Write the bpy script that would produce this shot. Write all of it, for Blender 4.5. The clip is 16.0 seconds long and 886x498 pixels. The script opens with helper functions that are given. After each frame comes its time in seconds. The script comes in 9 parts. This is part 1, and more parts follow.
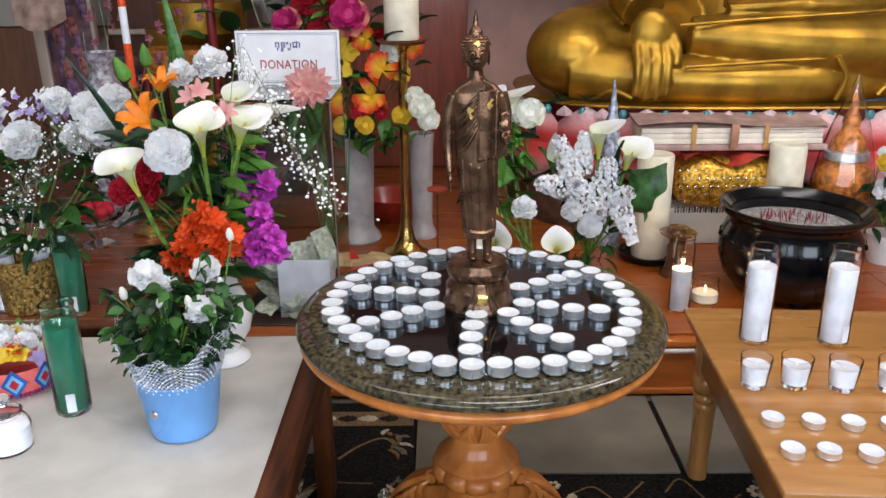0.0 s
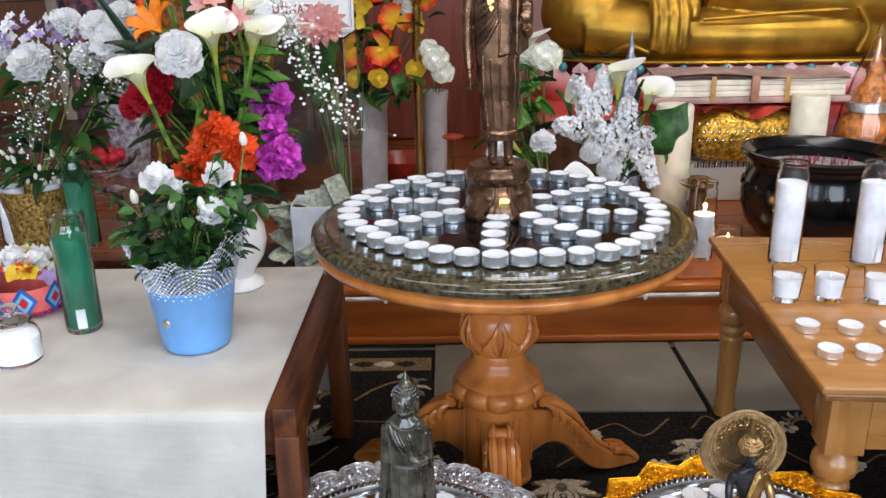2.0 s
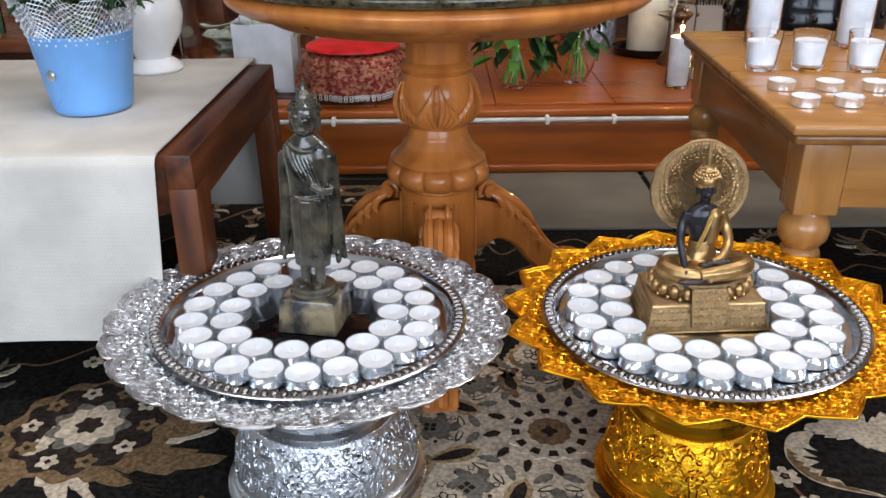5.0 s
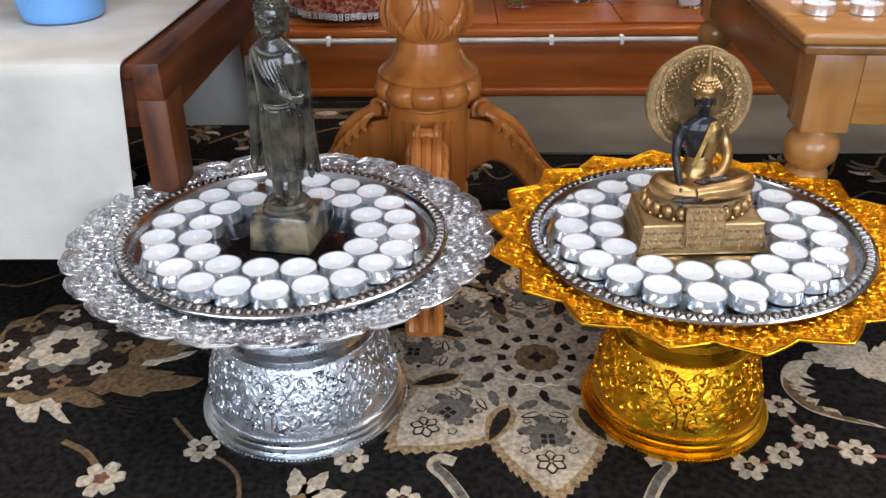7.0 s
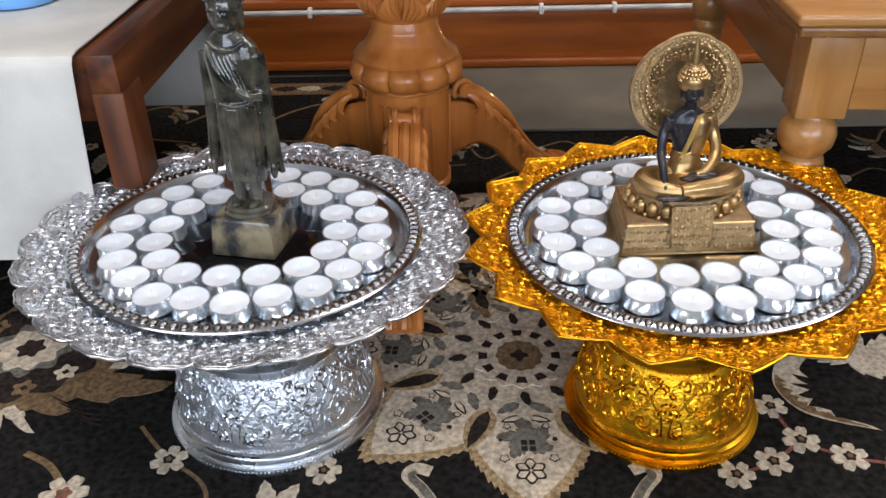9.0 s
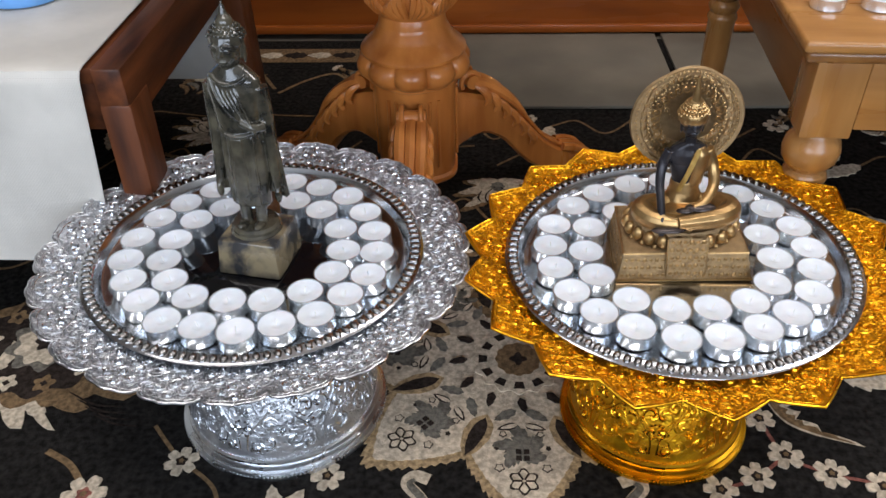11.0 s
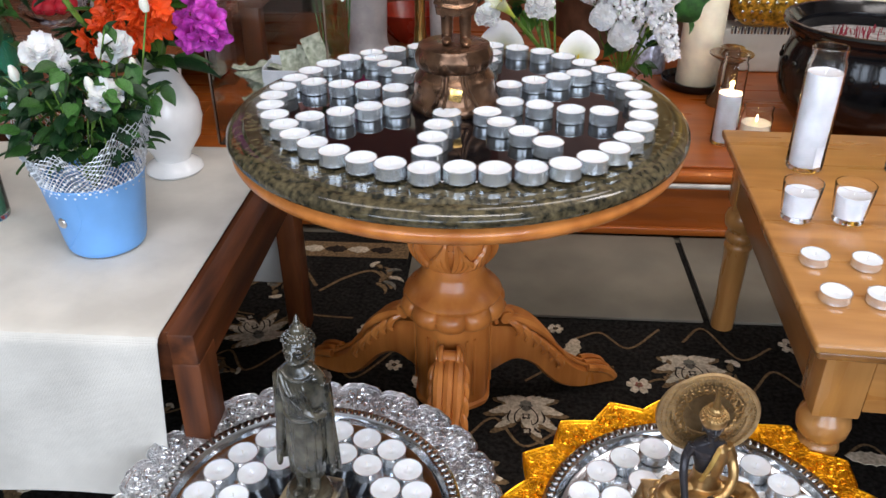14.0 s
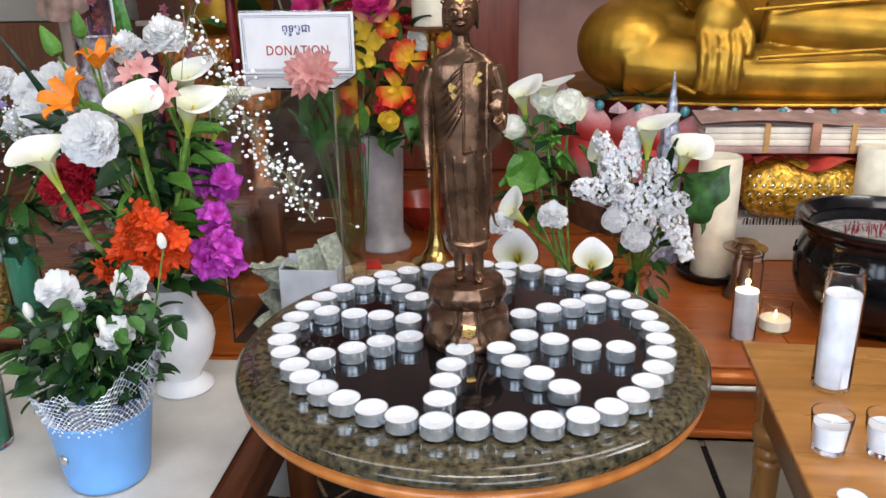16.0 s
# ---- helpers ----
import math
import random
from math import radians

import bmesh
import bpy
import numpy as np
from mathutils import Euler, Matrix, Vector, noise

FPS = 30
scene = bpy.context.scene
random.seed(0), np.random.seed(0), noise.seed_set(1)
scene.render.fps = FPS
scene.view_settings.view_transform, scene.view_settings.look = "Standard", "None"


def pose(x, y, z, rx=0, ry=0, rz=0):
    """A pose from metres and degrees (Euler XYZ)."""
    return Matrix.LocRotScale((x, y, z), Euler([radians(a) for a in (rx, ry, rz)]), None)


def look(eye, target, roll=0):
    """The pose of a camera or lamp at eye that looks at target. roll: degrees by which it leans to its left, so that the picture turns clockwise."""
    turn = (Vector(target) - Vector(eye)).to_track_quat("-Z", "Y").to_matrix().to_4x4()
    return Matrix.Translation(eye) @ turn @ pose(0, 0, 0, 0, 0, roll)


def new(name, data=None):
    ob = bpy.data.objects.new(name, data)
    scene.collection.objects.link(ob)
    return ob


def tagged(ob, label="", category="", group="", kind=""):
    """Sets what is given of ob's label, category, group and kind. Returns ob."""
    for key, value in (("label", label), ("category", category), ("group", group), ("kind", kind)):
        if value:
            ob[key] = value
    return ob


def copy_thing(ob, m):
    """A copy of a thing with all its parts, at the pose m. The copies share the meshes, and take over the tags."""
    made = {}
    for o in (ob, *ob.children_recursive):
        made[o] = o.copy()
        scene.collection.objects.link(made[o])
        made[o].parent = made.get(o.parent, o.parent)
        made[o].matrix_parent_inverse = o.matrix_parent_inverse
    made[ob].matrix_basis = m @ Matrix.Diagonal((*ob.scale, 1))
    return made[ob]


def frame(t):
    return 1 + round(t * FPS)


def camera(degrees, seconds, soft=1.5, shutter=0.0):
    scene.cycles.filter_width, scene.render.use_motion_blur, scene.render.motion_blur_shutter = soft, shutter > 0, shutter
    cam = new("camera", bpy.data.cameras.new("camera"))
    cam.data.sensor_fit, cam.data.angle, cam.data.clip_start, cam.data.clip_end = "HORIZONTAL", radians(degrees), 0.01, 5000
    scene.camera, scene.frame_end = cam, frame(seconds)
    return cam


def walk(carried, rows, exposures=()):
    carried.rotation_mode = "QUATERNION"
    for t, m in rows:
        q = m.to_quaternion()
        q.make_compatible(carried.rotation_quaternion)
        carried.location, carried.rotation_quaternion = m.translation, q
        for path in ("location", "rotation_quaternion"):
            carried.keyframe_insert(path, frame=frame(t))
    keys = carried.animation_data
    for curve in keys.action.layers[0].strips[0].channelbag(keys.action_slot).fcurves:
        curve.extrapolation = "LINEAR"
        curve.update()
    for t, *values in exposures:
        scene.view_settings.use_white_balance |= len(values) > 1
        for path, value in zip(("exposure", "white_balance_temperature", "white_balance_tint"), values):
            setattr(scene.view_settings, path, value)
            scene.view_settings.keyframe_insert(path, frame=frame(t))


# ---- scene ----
cam = camera(57.6, 16.0)
PATH = [
    (0, (-0.003, -0.023, 1.141), (0.0, 1.861, 0.472), -0.4),
    (0.5, (0.004, -0.028, 1.118), (-0.021, 1.861, 0.462), -0.4),
    (1, (-0.006, -0.032, 1.085), (-0.045, 1.859, 0.432), -0.7),
    (1.5, (-0.014, -0.035, 1.029), (-0.055, 1.856, 0.38), -1.0),
    (2, (-0.019, -0.037, 0.967), (-0.044, 1.853, 0.313), -1.1),
    (2.5, (-0.017, -0.038, 0.91), (0.003, 1.849, 0.249), -0.8),
    (3, (-0.013, -0.028, 0.863), (0.035, 1.856, 0.194), -0.3),
    (3.5, (0.014, -0.016, 0.813), (0.066, 1.868, 0.146), -0.0),
    (4, (0.042, 0.0, 0.757), (0.094, 1.865, 0.038), 0.1),
    (4.5, (0.055, 0.006, 0.713), (0.084, 1.843, -0.077), -0.2),
    (4.7, (0.06, 0.009, 0.7), (0.075, 1.838, -0.109), -0.4),
    (6.8, (0.101, 0.05, 0.643), (0.061, 1.8, -0.325), -0.8),
    (7, (0.105, 0.051, 0.642), (0.067, 1.795, -0.335), -0.7),
    (7.5, (0.116, 0.058, 0.636), (0.074, 1.792, -0.359), -0.9),
    (8, (0.122, 0.067, 0.638), (0.082, 1.792, -0.374), -1.1),
    (8.5, (0.128, 0.089, 0.642), (0.083, 1.801, -0.393), -1.4),
    (8.7, (0.131, 0.1, 0.648), (0.088, 1.805, -0.397), -1.5),
    (11, (0.154, 0.159, 0.757), (0.068, 1.739, -0.465), -1.6),
    (11.5, (0.149, 0.162, 0.794), (0.052, 1.74, -0.432), -1.5),
    (12, (0.142, 0.167, 0.831), (0.043, 1.742, -0.397), -1.1),
    (12.5, (0.132, 0.171, 0.87), (0.024, 1.769, -0.329), -0.9),
    (13, (0.124, 0.178, 0.908), (0.01, 1.827, -0.217), -0.6),
    (13.5, (0.118, 0.182, 0.933), (-0.004, 1.867, -0.138), -0.4),
    (14, (0.122, 0.192, 0.968), (-0.005, 1.919, -0.033), -0.3),
    (14.5, (0.122, 0.201, 1.008), (-0.018, 1.981, 0.108), -0.4),
    (15, (0.129, 0.206, 1.045), (-0.026, 2.051, 0.29), -0.7),
    (15.5, (0.131, 0.222, 1.056), (-0.029, 2.099, 0.384), -0.9),
    (16, (0.123, 0.257, 1.055), (-0.055, 2.14, 0.404), -1.0),
]
walk(cam, [(t, look(eye, target, roll)) for t, eye, target, roll in PATH],
     ((0, -0.06), (2, -0.02), (3.5, 0.10), (4.5, -0.04), (8, 0.0), (8.7, -0.02), (10.8, -0.22), (11.5, -0.26), (12.5, -0.36), (13.0, -0.18), (13.5, -0.02), (14, 0.05), (15, -0.05), (16, 0.09)))

# ---- world and light ----
world = bpy.data.worlds.new("world")
scene.world = world
world.use_nodes = True
sky = world.node_tree.nodes.new("ShaderNodeTexSky")
sky.sky_type, sky.sun_disc, sky.sun_elevation, sky.sun_rotation = "NISHITA", False, radians(40), radians(150)
world.node_tree.links.new(sky.outputs[0], world.node_tree.nodes["Background"].inputs[0])
world.node_tree.nodes["Background"].inputs[1].default_value = 0.1


def area_lamp(name, m, sx, sy, watts, colour):
    data = bpy.data.lights.new(name, "AREA")
    data.shape, data.size, data.size_y, data.energy, data.color = "RECTANGLE", sx, sy, watts, colour
    ob = new(name, data)
    ob.matrix_basis = m
    return ob


# daylight through the two windows behind the camera, and unseen lamps under the ceiling, which shine down and up
area_lamp("window_light", look((-1.25, -2.38, 1.35), (-0.5, 1.2, 0.3)), 2.2, 1.5, 72, (0.735, 0.835, 1.0))
area_lamp("window_light", look((1.45, -2.38, 1.35), (0.7, 1.2, 0.3)), 2.2, 1.5, 82, (0.735, 0.835, 1.0))
# first two placed from the shadows; other two and all up lights are added fill
for lx, ly, down, up in ((0.35, 0.15, 22, 4), (2.0, 1.3, 22, 6), (-0.85, 1.05, 7, 4), (0.75, 1.95, 9, 5)):
    area_lamp("ceiling_light_glow", look((lx, ly, 2.32), (lx, ly, 0.0)), 1.2, 0.35, down, (1.0, 0.955, 0.95))
    area_lamp("ceiling_light_glow", look((lx, ly, 2.36), (lx, ly, 3.0)), 1.2, 0.35, up, (1.0, 0.955, 0.95))


# ---- mesh helpers ----
class Geo:
    """Loose vertices and faces that parts are made of."""

    def __init__(self):
        self.v, self.f = [], []

    def add(self, g, m=None):
        k = len(self.v)
        self.v += [m @ p for p in g.v] if m is not None else [p.copy() for p in g.v]
        self.f += [tuple(i + k for i in q) for q in g.f]
        return self


def grid(fn, nu, nv, close_u=False, close_v=False):
    """A sheet from fn(u, v), u and v from 0 to 1."""
    g = Geo()
    cu, cv = nu + (0 if close_u else 1), nv + (0 if close_v else 1)
    for j in range(cv):
        for i in range(cu):
            g.v.append(Vector(fn(i / nu, j / nv)))
    for j in range(nv):
        for i in range(nu):
            a, b = i, (i + 1) % cu
            c, d = j * cu, ((j + 1) % cv) * cu
            g.f.append((c + a, c + b, d + b, d + a))
    return g


def lathe(prof, n=48, wave=None):
    """A turned body from (radius, height) pairs; wave(angle, radius, height) gives a factor on the radius."""
    g = Geo()
    rows = []
    for r, z in prof:
        if r < 1e-6:
            rows.append([len(g.v)])
            g.v.append(Vector((0, 0, z)))
        else:
            rows.append(list(range(len(g.v), len(g.v) + n)))
            for i in range(n):
                a = 2 * math.pi * i / n
                k = r * (wave(a, r, z) if wave else 1)
                g.v.append(Vector((k * math.cos(a), k * math.sin(a), z)))
    for p, q in zip(rows, rows[1:]):
        for i in range(n):
            j = (i + 1) % n
            if len(p) == 1 and len(q) == 1:
                continue
            if len(p) == 1:
                g.f.append((p[0], q[j], q[i]))
            elif len(q) == 1:
                g.f.append((p[i], p[j], q[0]))
            else:
                g.f.append((p[i], p[j], q[j], q[i]))
    return g


def tube(pts, rad, n=8, flat=1.0):
    """A swept rod along points; rad is a number or one radius a point."""
    pts = [Vector(p) for p in pts]
    rr = [rad] * len(pts) if isinstance(rad, (int, float)) else list(rad)
    g = Geo()
    side = None
    for i, p in enumerate(pts):
        d = (pts[min(i + 1, len(pts) - 1)] - pts[max(i - 1, 0)])
        d = d.normalized() if d.length > 1e-9 else Vector((0, 0, 1))
        if side is None:
            side = d.orthogonal().normalized()
        side = (side - d * side.dot(d))
        side = side.normalized() if side.length > 1e-6 else d.orthogonal().normalized()
        up = d.cross(side)
        for k in range(n):
            a = 2 * math.pi * k / n
            g.v.append(p + (side * math.cos(a) + up * math.sin(a) * flat) * rr[i])
    m = len(pts)
    for i in range(m - 1):
        for k in range(n):
            l = (k + 1) % n
            g.f.append((i * n + k, i * n + l, (i + 1) * n + l, (i + 1) * n + k))
    g.f.append(tuple(reversed(range(n))))
    g.f.append(tuple(range((m - 1) * n, m * n)))
    return g


def curve_pts(pts, k=6):
    """A smooth run through points (Catmull-Rom)."""
    p = [Vector(q) for q in pts]
    p = [p[0] * 2 - p[1], *p, p[-1] * 2 - p[-2]]
    out = []
    for i in range(1, len(p) - 2):
        for j in range(k):
            t = j / k
            a, b, c, d = p[i - 1], p[i], p[i + 1], p[i + 2]
            out.append(0.5 * (2 * b + (c - a) * t + (2 * a - 5 * b + 4 * c - d) * t * t + (3 * b - a - 3 * c + d) * t ** 3))
    out.append(p[-2])
    return out


def box(x0, x1, y0, y1, z0, z1, bevel=0.004, seg=2):
    bm = bmesh.new()
    bmesh.ops.create_cube(bm, size=1)
    for v in bm.verts:
        v.co = Vector((x0 + (v.co.x + 0.5) * (x1 - x0), y0 + (v.co.y + 0.5) * (y1 - y0), z0 + (v.co.z + 0.5) * (z1 - z0)))
    if bevel:
        bmesh.ops.bevel(bm, geom=bm.edges[:], offset=bevel, segments=seg, affect="EDGES", profile=0.5)
    g = Geo()
    bm.verts.index_update()
    g.v = [v.co.copy() for v in bm.verts]
    g.f = [tuple(v.index for v in f.verts) for f in bm.faces]
    bm.free()
    return g


def ball(c, r, n=12, m=8):
    """An ellipsoid; r is a number or three half-axes."""
    r = (r, r, r) if isinstance(r, (int, float)) else r
    g = lathe([(math.sin(math.pi * i / m), -math.cos(math.pi * i / m)) for i in range(m + 1)], n)
    for v in g.v:
        v.x, v.y, v.z = c[0] + v.x * r[0], c[1] + v.y * r[1], c[2] + v.z * r[2]
    return g


def slab(outline, z0, z1):
    """A flat plate with the given outline (x, y)."""
    n = len(outline)
    g = Geo()
    g.v = [Vector((x, y, z0)) for x, y in outline] + [Vector((x, y, z1)) for x, y in outline]
    g.f = [tuple(reversed(range(n))), tuple(range(n, 2 * n))]
    g.f += [(i, (i + 1) % n, n + (i + 1) % n, n + i) for i in range(n)]
    return g


def sheet2(g, thick):
    """Gives a sheet a thickness by a second layer below it, with no rim."""
    me = bpy.data.meshes.new("tmp")
    me.from_pydata([tuple(v) for v in g.v], [], g.f)
    me.update()
    out = Geo()
    out.v = [v.co.copy() for v in me.vertices] + [v.co - v.normal * thick for v in me.vertices]
    k = len(g.v)
    out.f = list(g.f) + [tuple(i + k for i in reversed(q)) for q in g.f]
    bpy.data.meshes.remove(me)
    return out


def plate(fn, nu, nv, thick):
    """A closed sheet with a rim."""
    g = sheet2(grid(fn, nu, nv), thick)
    k, w = (nu + 1) * (nv + 1), nu + 1
    rim = [i for i in range(w)] + [nu + w * j for j in range(1, nv + 1)] + [w * nv + i for i in range(nu - 1, -1, -1)] + [w * j for j in range(nv - 1, 0, -1)]
    for p, q in zip(rim, rim[1:] + rim[:1]):
        g.f.append((q, p, p + k, q + k))
    return g


def mesh_of(name, g, material, sharp=38):
    me = bpy.data.meshes.new(name)
    if isinstance(g, Geo):
        me.from_pydata([tuple(v) for v in g.v], [], g.f)
    else:
        g.to_mesh(me)
        g.free()
    me.update()
    me.materials.append(material)
    me.polygons.foreach_set("use_smooth", [True] * len(me.polygons))
    if sharp:
        me.set_sharp_from_angle(angle=radians(sharp))
    return me


def part(name, g, material, parent, label="", sharp=38):
    ob = new(name, mesh_of(name, g, material, sharp))
    ob.parent = parent
    if label:
        tagged(ob, label)
    return ob


def thing(name, m, label, category, group="", kind=""):
    ob = new(name)
    ob.empty_display_size = 0.02
    ob.matrix_basis = m
    return tagged(ob, label, category, group, kind)


def solo(name, g, material, m, label, category, group="", kind="", sharp=38):
    ob = new(name, mesh_of(name, g, material, sharp))
    ob.matrix_basis = m
    return tagged(ob, label, category, group, kind)


def place(p, axis=(0, 0, 1), spin=0.0, size=1.0):
    """A pose with its z along axis."""
    q = Vector(axis).normalized().to_track_quat("Z", "Y")
    return Matrix.Translation(p) @ q.to_matrix().to_4x4() @ Matrix.Rotation(spin, 4, "Z") @ Matrix.Scale(size, 4)


def shifted(before, v):
    """Moves all that was built since the list of names was taken."""
    for ob in bpy.data.objects:
        if ob.parent is None and ob.name not in before:
            ob.matrix_basis = Matrix.Translation(v) @ ob.matrix_basis


def built():
    return {ob.name for ob in bpy.data.objects}


# ---- materials ----
def mat(name, base, rough=0.5, metal=0.0, var=0.12, scale=18.0, bump=0.15, bscale=160.0, coat=0.0, glass=0.0, ior=1.45, sub=0.0,
        rand=0.0, stretch=(1, 1, 1), second=None, sharp=0.5, dist=0.002, wear=0.0):
    """A surface with colour drifting at two scales, fine relief, and gloss that varies."""
    m = bpy.data.materials.new(name)
    m.use_nodes = True
    nt = m.node_tree
    nd, ln = nt.nodes, nt.links
    b = nd["Principled BSDF"]
    co = nd.new("ShaderNodeTexCoord")
    mp = nd.new("ShaderNodeMapping")
    mp.inputs["Scale"].default_value = stretch
    ln.new(co.outputs["Object"], mp.inputs[0])

    def noisy(s, detail=4.0):
        n = nd.new("ShaderNodeTexNoise")
        n.inputs["Scale"].default_value, n.inputs["Detail"].default_value = s, detail
        ln.new(mp.outputs[0], n.inputs["Vector"])
        return n.outputs["Fac"]

    def mixed(fac, a, c, blend="MIX"):
        x = nd.new("ShaderNodeMix")
        x.data_type, x.blend_type = "RGBA", blend
        for sock, val in ((x.inputs[0], fac), (x.inputs[6], a), (x.inputs[7], c)):
            if isinstance(val, bpy.types.NodeSocket):
                ln.new(val, sock)
            else:
                sock.default_value = val if isinstance(val, (int, float)) else (*val, 1.0)
        return x.outputs[2]

    def ramp(sock, lo, hi):
        r = nd.new("ShaderNodeMapRange")
        r.inputs[1].default_value, r.inputs[2].default_value = lo, hi
        ln.new(sock, r.inputs[0])
        return r.outputs[0]

    other = second or tuple(min(1.0, c * (1 + 2.2 * var)) for c in base)
    dark = tuple(c * (1 - 2.0 * var) for c in base)
    col = mixed(ramp(noisy(scale), 0.5 - 0.5 * (1 - sharp) * 0.6, 0.5 + 0.5 * (1 - sharp) * 0.6), dark if not second else base, other)
    col = mixed(ramp(noisy(scale * 0.17, 3.0), 0.35, 0.7), col, mixed(1.0, col, tuple(1 - var for _ in base), "MULTIPLY"))
    if rand:
        oi = nd.new("ShaderNodeObjectInfo")
        hs = nd.new("ShaderNodeHueSaturation")
        ln.new(col, hs.inputs["Color"])
        ln.new(ramp(oi.outputs["Random"], -rand, 1 + rand), hs.inputs["Value"])
        mr = hs.inputs["Value"].links[0].from_node
        mr.inputs[1].default_value, mr.inputs[2].default_value, mr.inputs[3].default_value, mr.inputs[4].default_value = 0, 1, 1 - rand, 1 + rand
        col = hs.outputs[0]
    ln.new(col, b.inputs["Base Color"])
    rr = nd.new("ShaderNodeMapRange")
    rr.inputs[1].default_value, rr.inputs[2].default_value = 0.3, 0.7
    rr.inputs[3].default_value, rr.inputs[4].default_value = max(0.01, rough * 0.8), min(1.0, rough * 1.25)
    ln.new(noisy(scale * 0.6), rr.inputs[0])
    ln.new(rr.outputs[0], b.inputs["Roughness"])
    b.inputs["Metallic"].default_value = metal
    b.inputs["IOR"].default_value = ior if rough < 0.8 else 1.12
    b.inputs["Coat Weight"].default_value = coat
    b.inputs["Coat Roughness"].default_value = 0.12
    b.inputs["Transmission Weight"].default_value = glass
    if sub:
        b.inputs["Subsurface Weight"].default_value = sub
        b.inputs["Subsurface Radius"].default_value = (0.006, 0.004, 0.003)
        b.inputs["Subsurface Scale"].default_value = 1.0
    if bump:
        bp = nd.new("ShaderNodeBump")
        bp.inputs["Strength"].default_value, bp.inputs["Distance"].default_value = bump, dist
        ln.new(noisy(bscale, 3.0), bp.inputs["Height"])
        ln.new(bp.outputs[0], b.inputs["Normal"])
    return m


def rewire_bump(m, kind, scale, strength, dist):
    """Swaps the relief of a material for a chosen texture: cells, weave or bands."""
    nd, ln = m.node_tree.nodes, m.node_tree.links
    b = nd["Principled BSDF"]
    co = nd.new("ShaderNodeTexCoord")
    bp = nd.new("ShaderNodeBump")
    bp.inputs["Strength"].default_value, bp.inputs["Distance"].default_value = strength, dist
    if kind == "cells":
        t = nd.new("ShaderNodeTexVoronoi")
        t.feature = "SMOOTH_F1"
        t.inputs["Scale"].default_value = scale
        n = nd.new("ShaderNodeTexNoise")
        n.inputs["Scale"].default_value = scale * 0.35
        mx = nd.new("ShaderNodeVectorMath")
        mx.operation = "MULTIPLY_ADD"
        mx.inputs[1].default_value = (0.03, 0.03, 0.03)
        ln.new(co.outputs["Object"], n.inputs["Vector"])
        ln.new(n.outputs["Color"], mx.inputs[0])
        ln.new(co.outputs["Object"], mx.inputs[2])
        ln.new(mx.outputs[0], t.inputs["Vector"])
        h = t.outputs["Distance"]
    else:
        outs = []
        for axis in (("X", "Z") if kind == "weave" else ("Z",)):
            w = nd.new("ShaderNodeTexWave")
            w.bands_direction = axis
            w.inputs["Scale"].default_value, w.inputs["Distortion"].default_value = scale, 0.6
            ln.new(co.outputs["Object"], w.inputs["Vector"])
            outs.append(w.outputs["Fac"])
        if kind == "weave":
            w = nd.new("ShaderNodeTexWave")
            w.bands_direction = "Y"
            w.inputs["Scale"].default_value, w.inputs["Distortion"].default_value = scale, 0.6
            ln.new(co.outputs["Object"], w.inputs["Vector"])
            s1, s2 = nd.new("ShaderNodeMath"), nd.new("ShaderNodeMath")
            s1.operation = s2.operation = "ADD"
            ln.new(outs[0], s1.inputs[0]), ln.new(outs[1], s1.inputs[1])
            ln.new(s1.outputs[0], s2.inputs[0]), ln.new(w.outputs["Fac"], s2.inputs[1])
            h = s2.outputs[0]
        else:
            h = outs[0]
    ln.new(h, bp.inputs["Height"])
    ln.new(bp.outputs[0], b.inputs["Normal"])
    return m


def translucent(m, share):
    """Lets part of the light through a thin sheet such as a petal."""
    nd, ln = m.node_tree.nodes, m.node_tree.links
    b = nd["Principled BSDF"]
    t, mx = nd.new("ShaderNodeBsdfTranslucent"), nd.new("ShaderNodeMixShader")
    ln.new(b.inputs["Base Color"].links[0].from_socket, t.inputs["Color"])
    mx.inputs[0].default_value = share
    ln.new(b.outputs[0], mx.inputs[1])
    ln.new(t.outputs[0], mx.inputs[2])
    ln.new(mx.outputs[0], nd["Material Output"].inputs["Surface"])
    return m


def wood(name, light, dark, rough=0.35, along="Y", scale=9.0, coat=0.3, rand=0.0):
    st = {"X": (0.12, 1, 1), "Y": (1, 0.12, 1), "Z": (1, 1, 0.12)}[along]
    return mat(name, light, rough, var=0.12, scale=scale * 5, second=dark, sharp=0.2, stretch=st, bump=0.08, bscale=240, coat=coat, rand=rand)


def glass_mat(name, tint=(1, 1, 1), rough=0.02):
    m = mat(name, tint, rough, var=0.0, bump=0.03, bscale=30, glass=1.0, ior=1.45)
    return m


oak = wood("honey_oak", (0.46, 0.22, 0.065), (0.30, 0.125, 0.032), 0.3, "X")
oak_v = wood("honey_oak_upright", (0.44, 0.21, 0.062), (0.30, 0.125, 0.032), 0.3, "Z")
# same oak with shade put into its colour, for side aprons and moulding
oak_y_shaded = wood("honey_oak_long_shaded", (0.30, 0.135, 0.04), (0.19, 0.075, 0.02), 0.3, "Y")
pine = wood("carved_pine", (0.66, 0.240, 0.055), (0.38, 0.110, 0.020), 0.32, "Z", 6.0, 0.4)
mahogany = wood("red_brown_wood", (0.175, 0.052, 0.016), (0.022, 0.007, 0.004), 0.45, "Y", 7.0, coat=0.1)
mahogany_v = wood("red_brown_wood_upright", (0.185, 0.055, 0.016), (0.028, 0.008, 0.004), 0.45, "Z", 7.0, coat=0.1)
platform_wood = wood("varnished_cherry", (0.44, 0.115, 0.018), (0.25, 0.058, 0.010), 0.30, "X", 5.0, 0.25, 0.12)
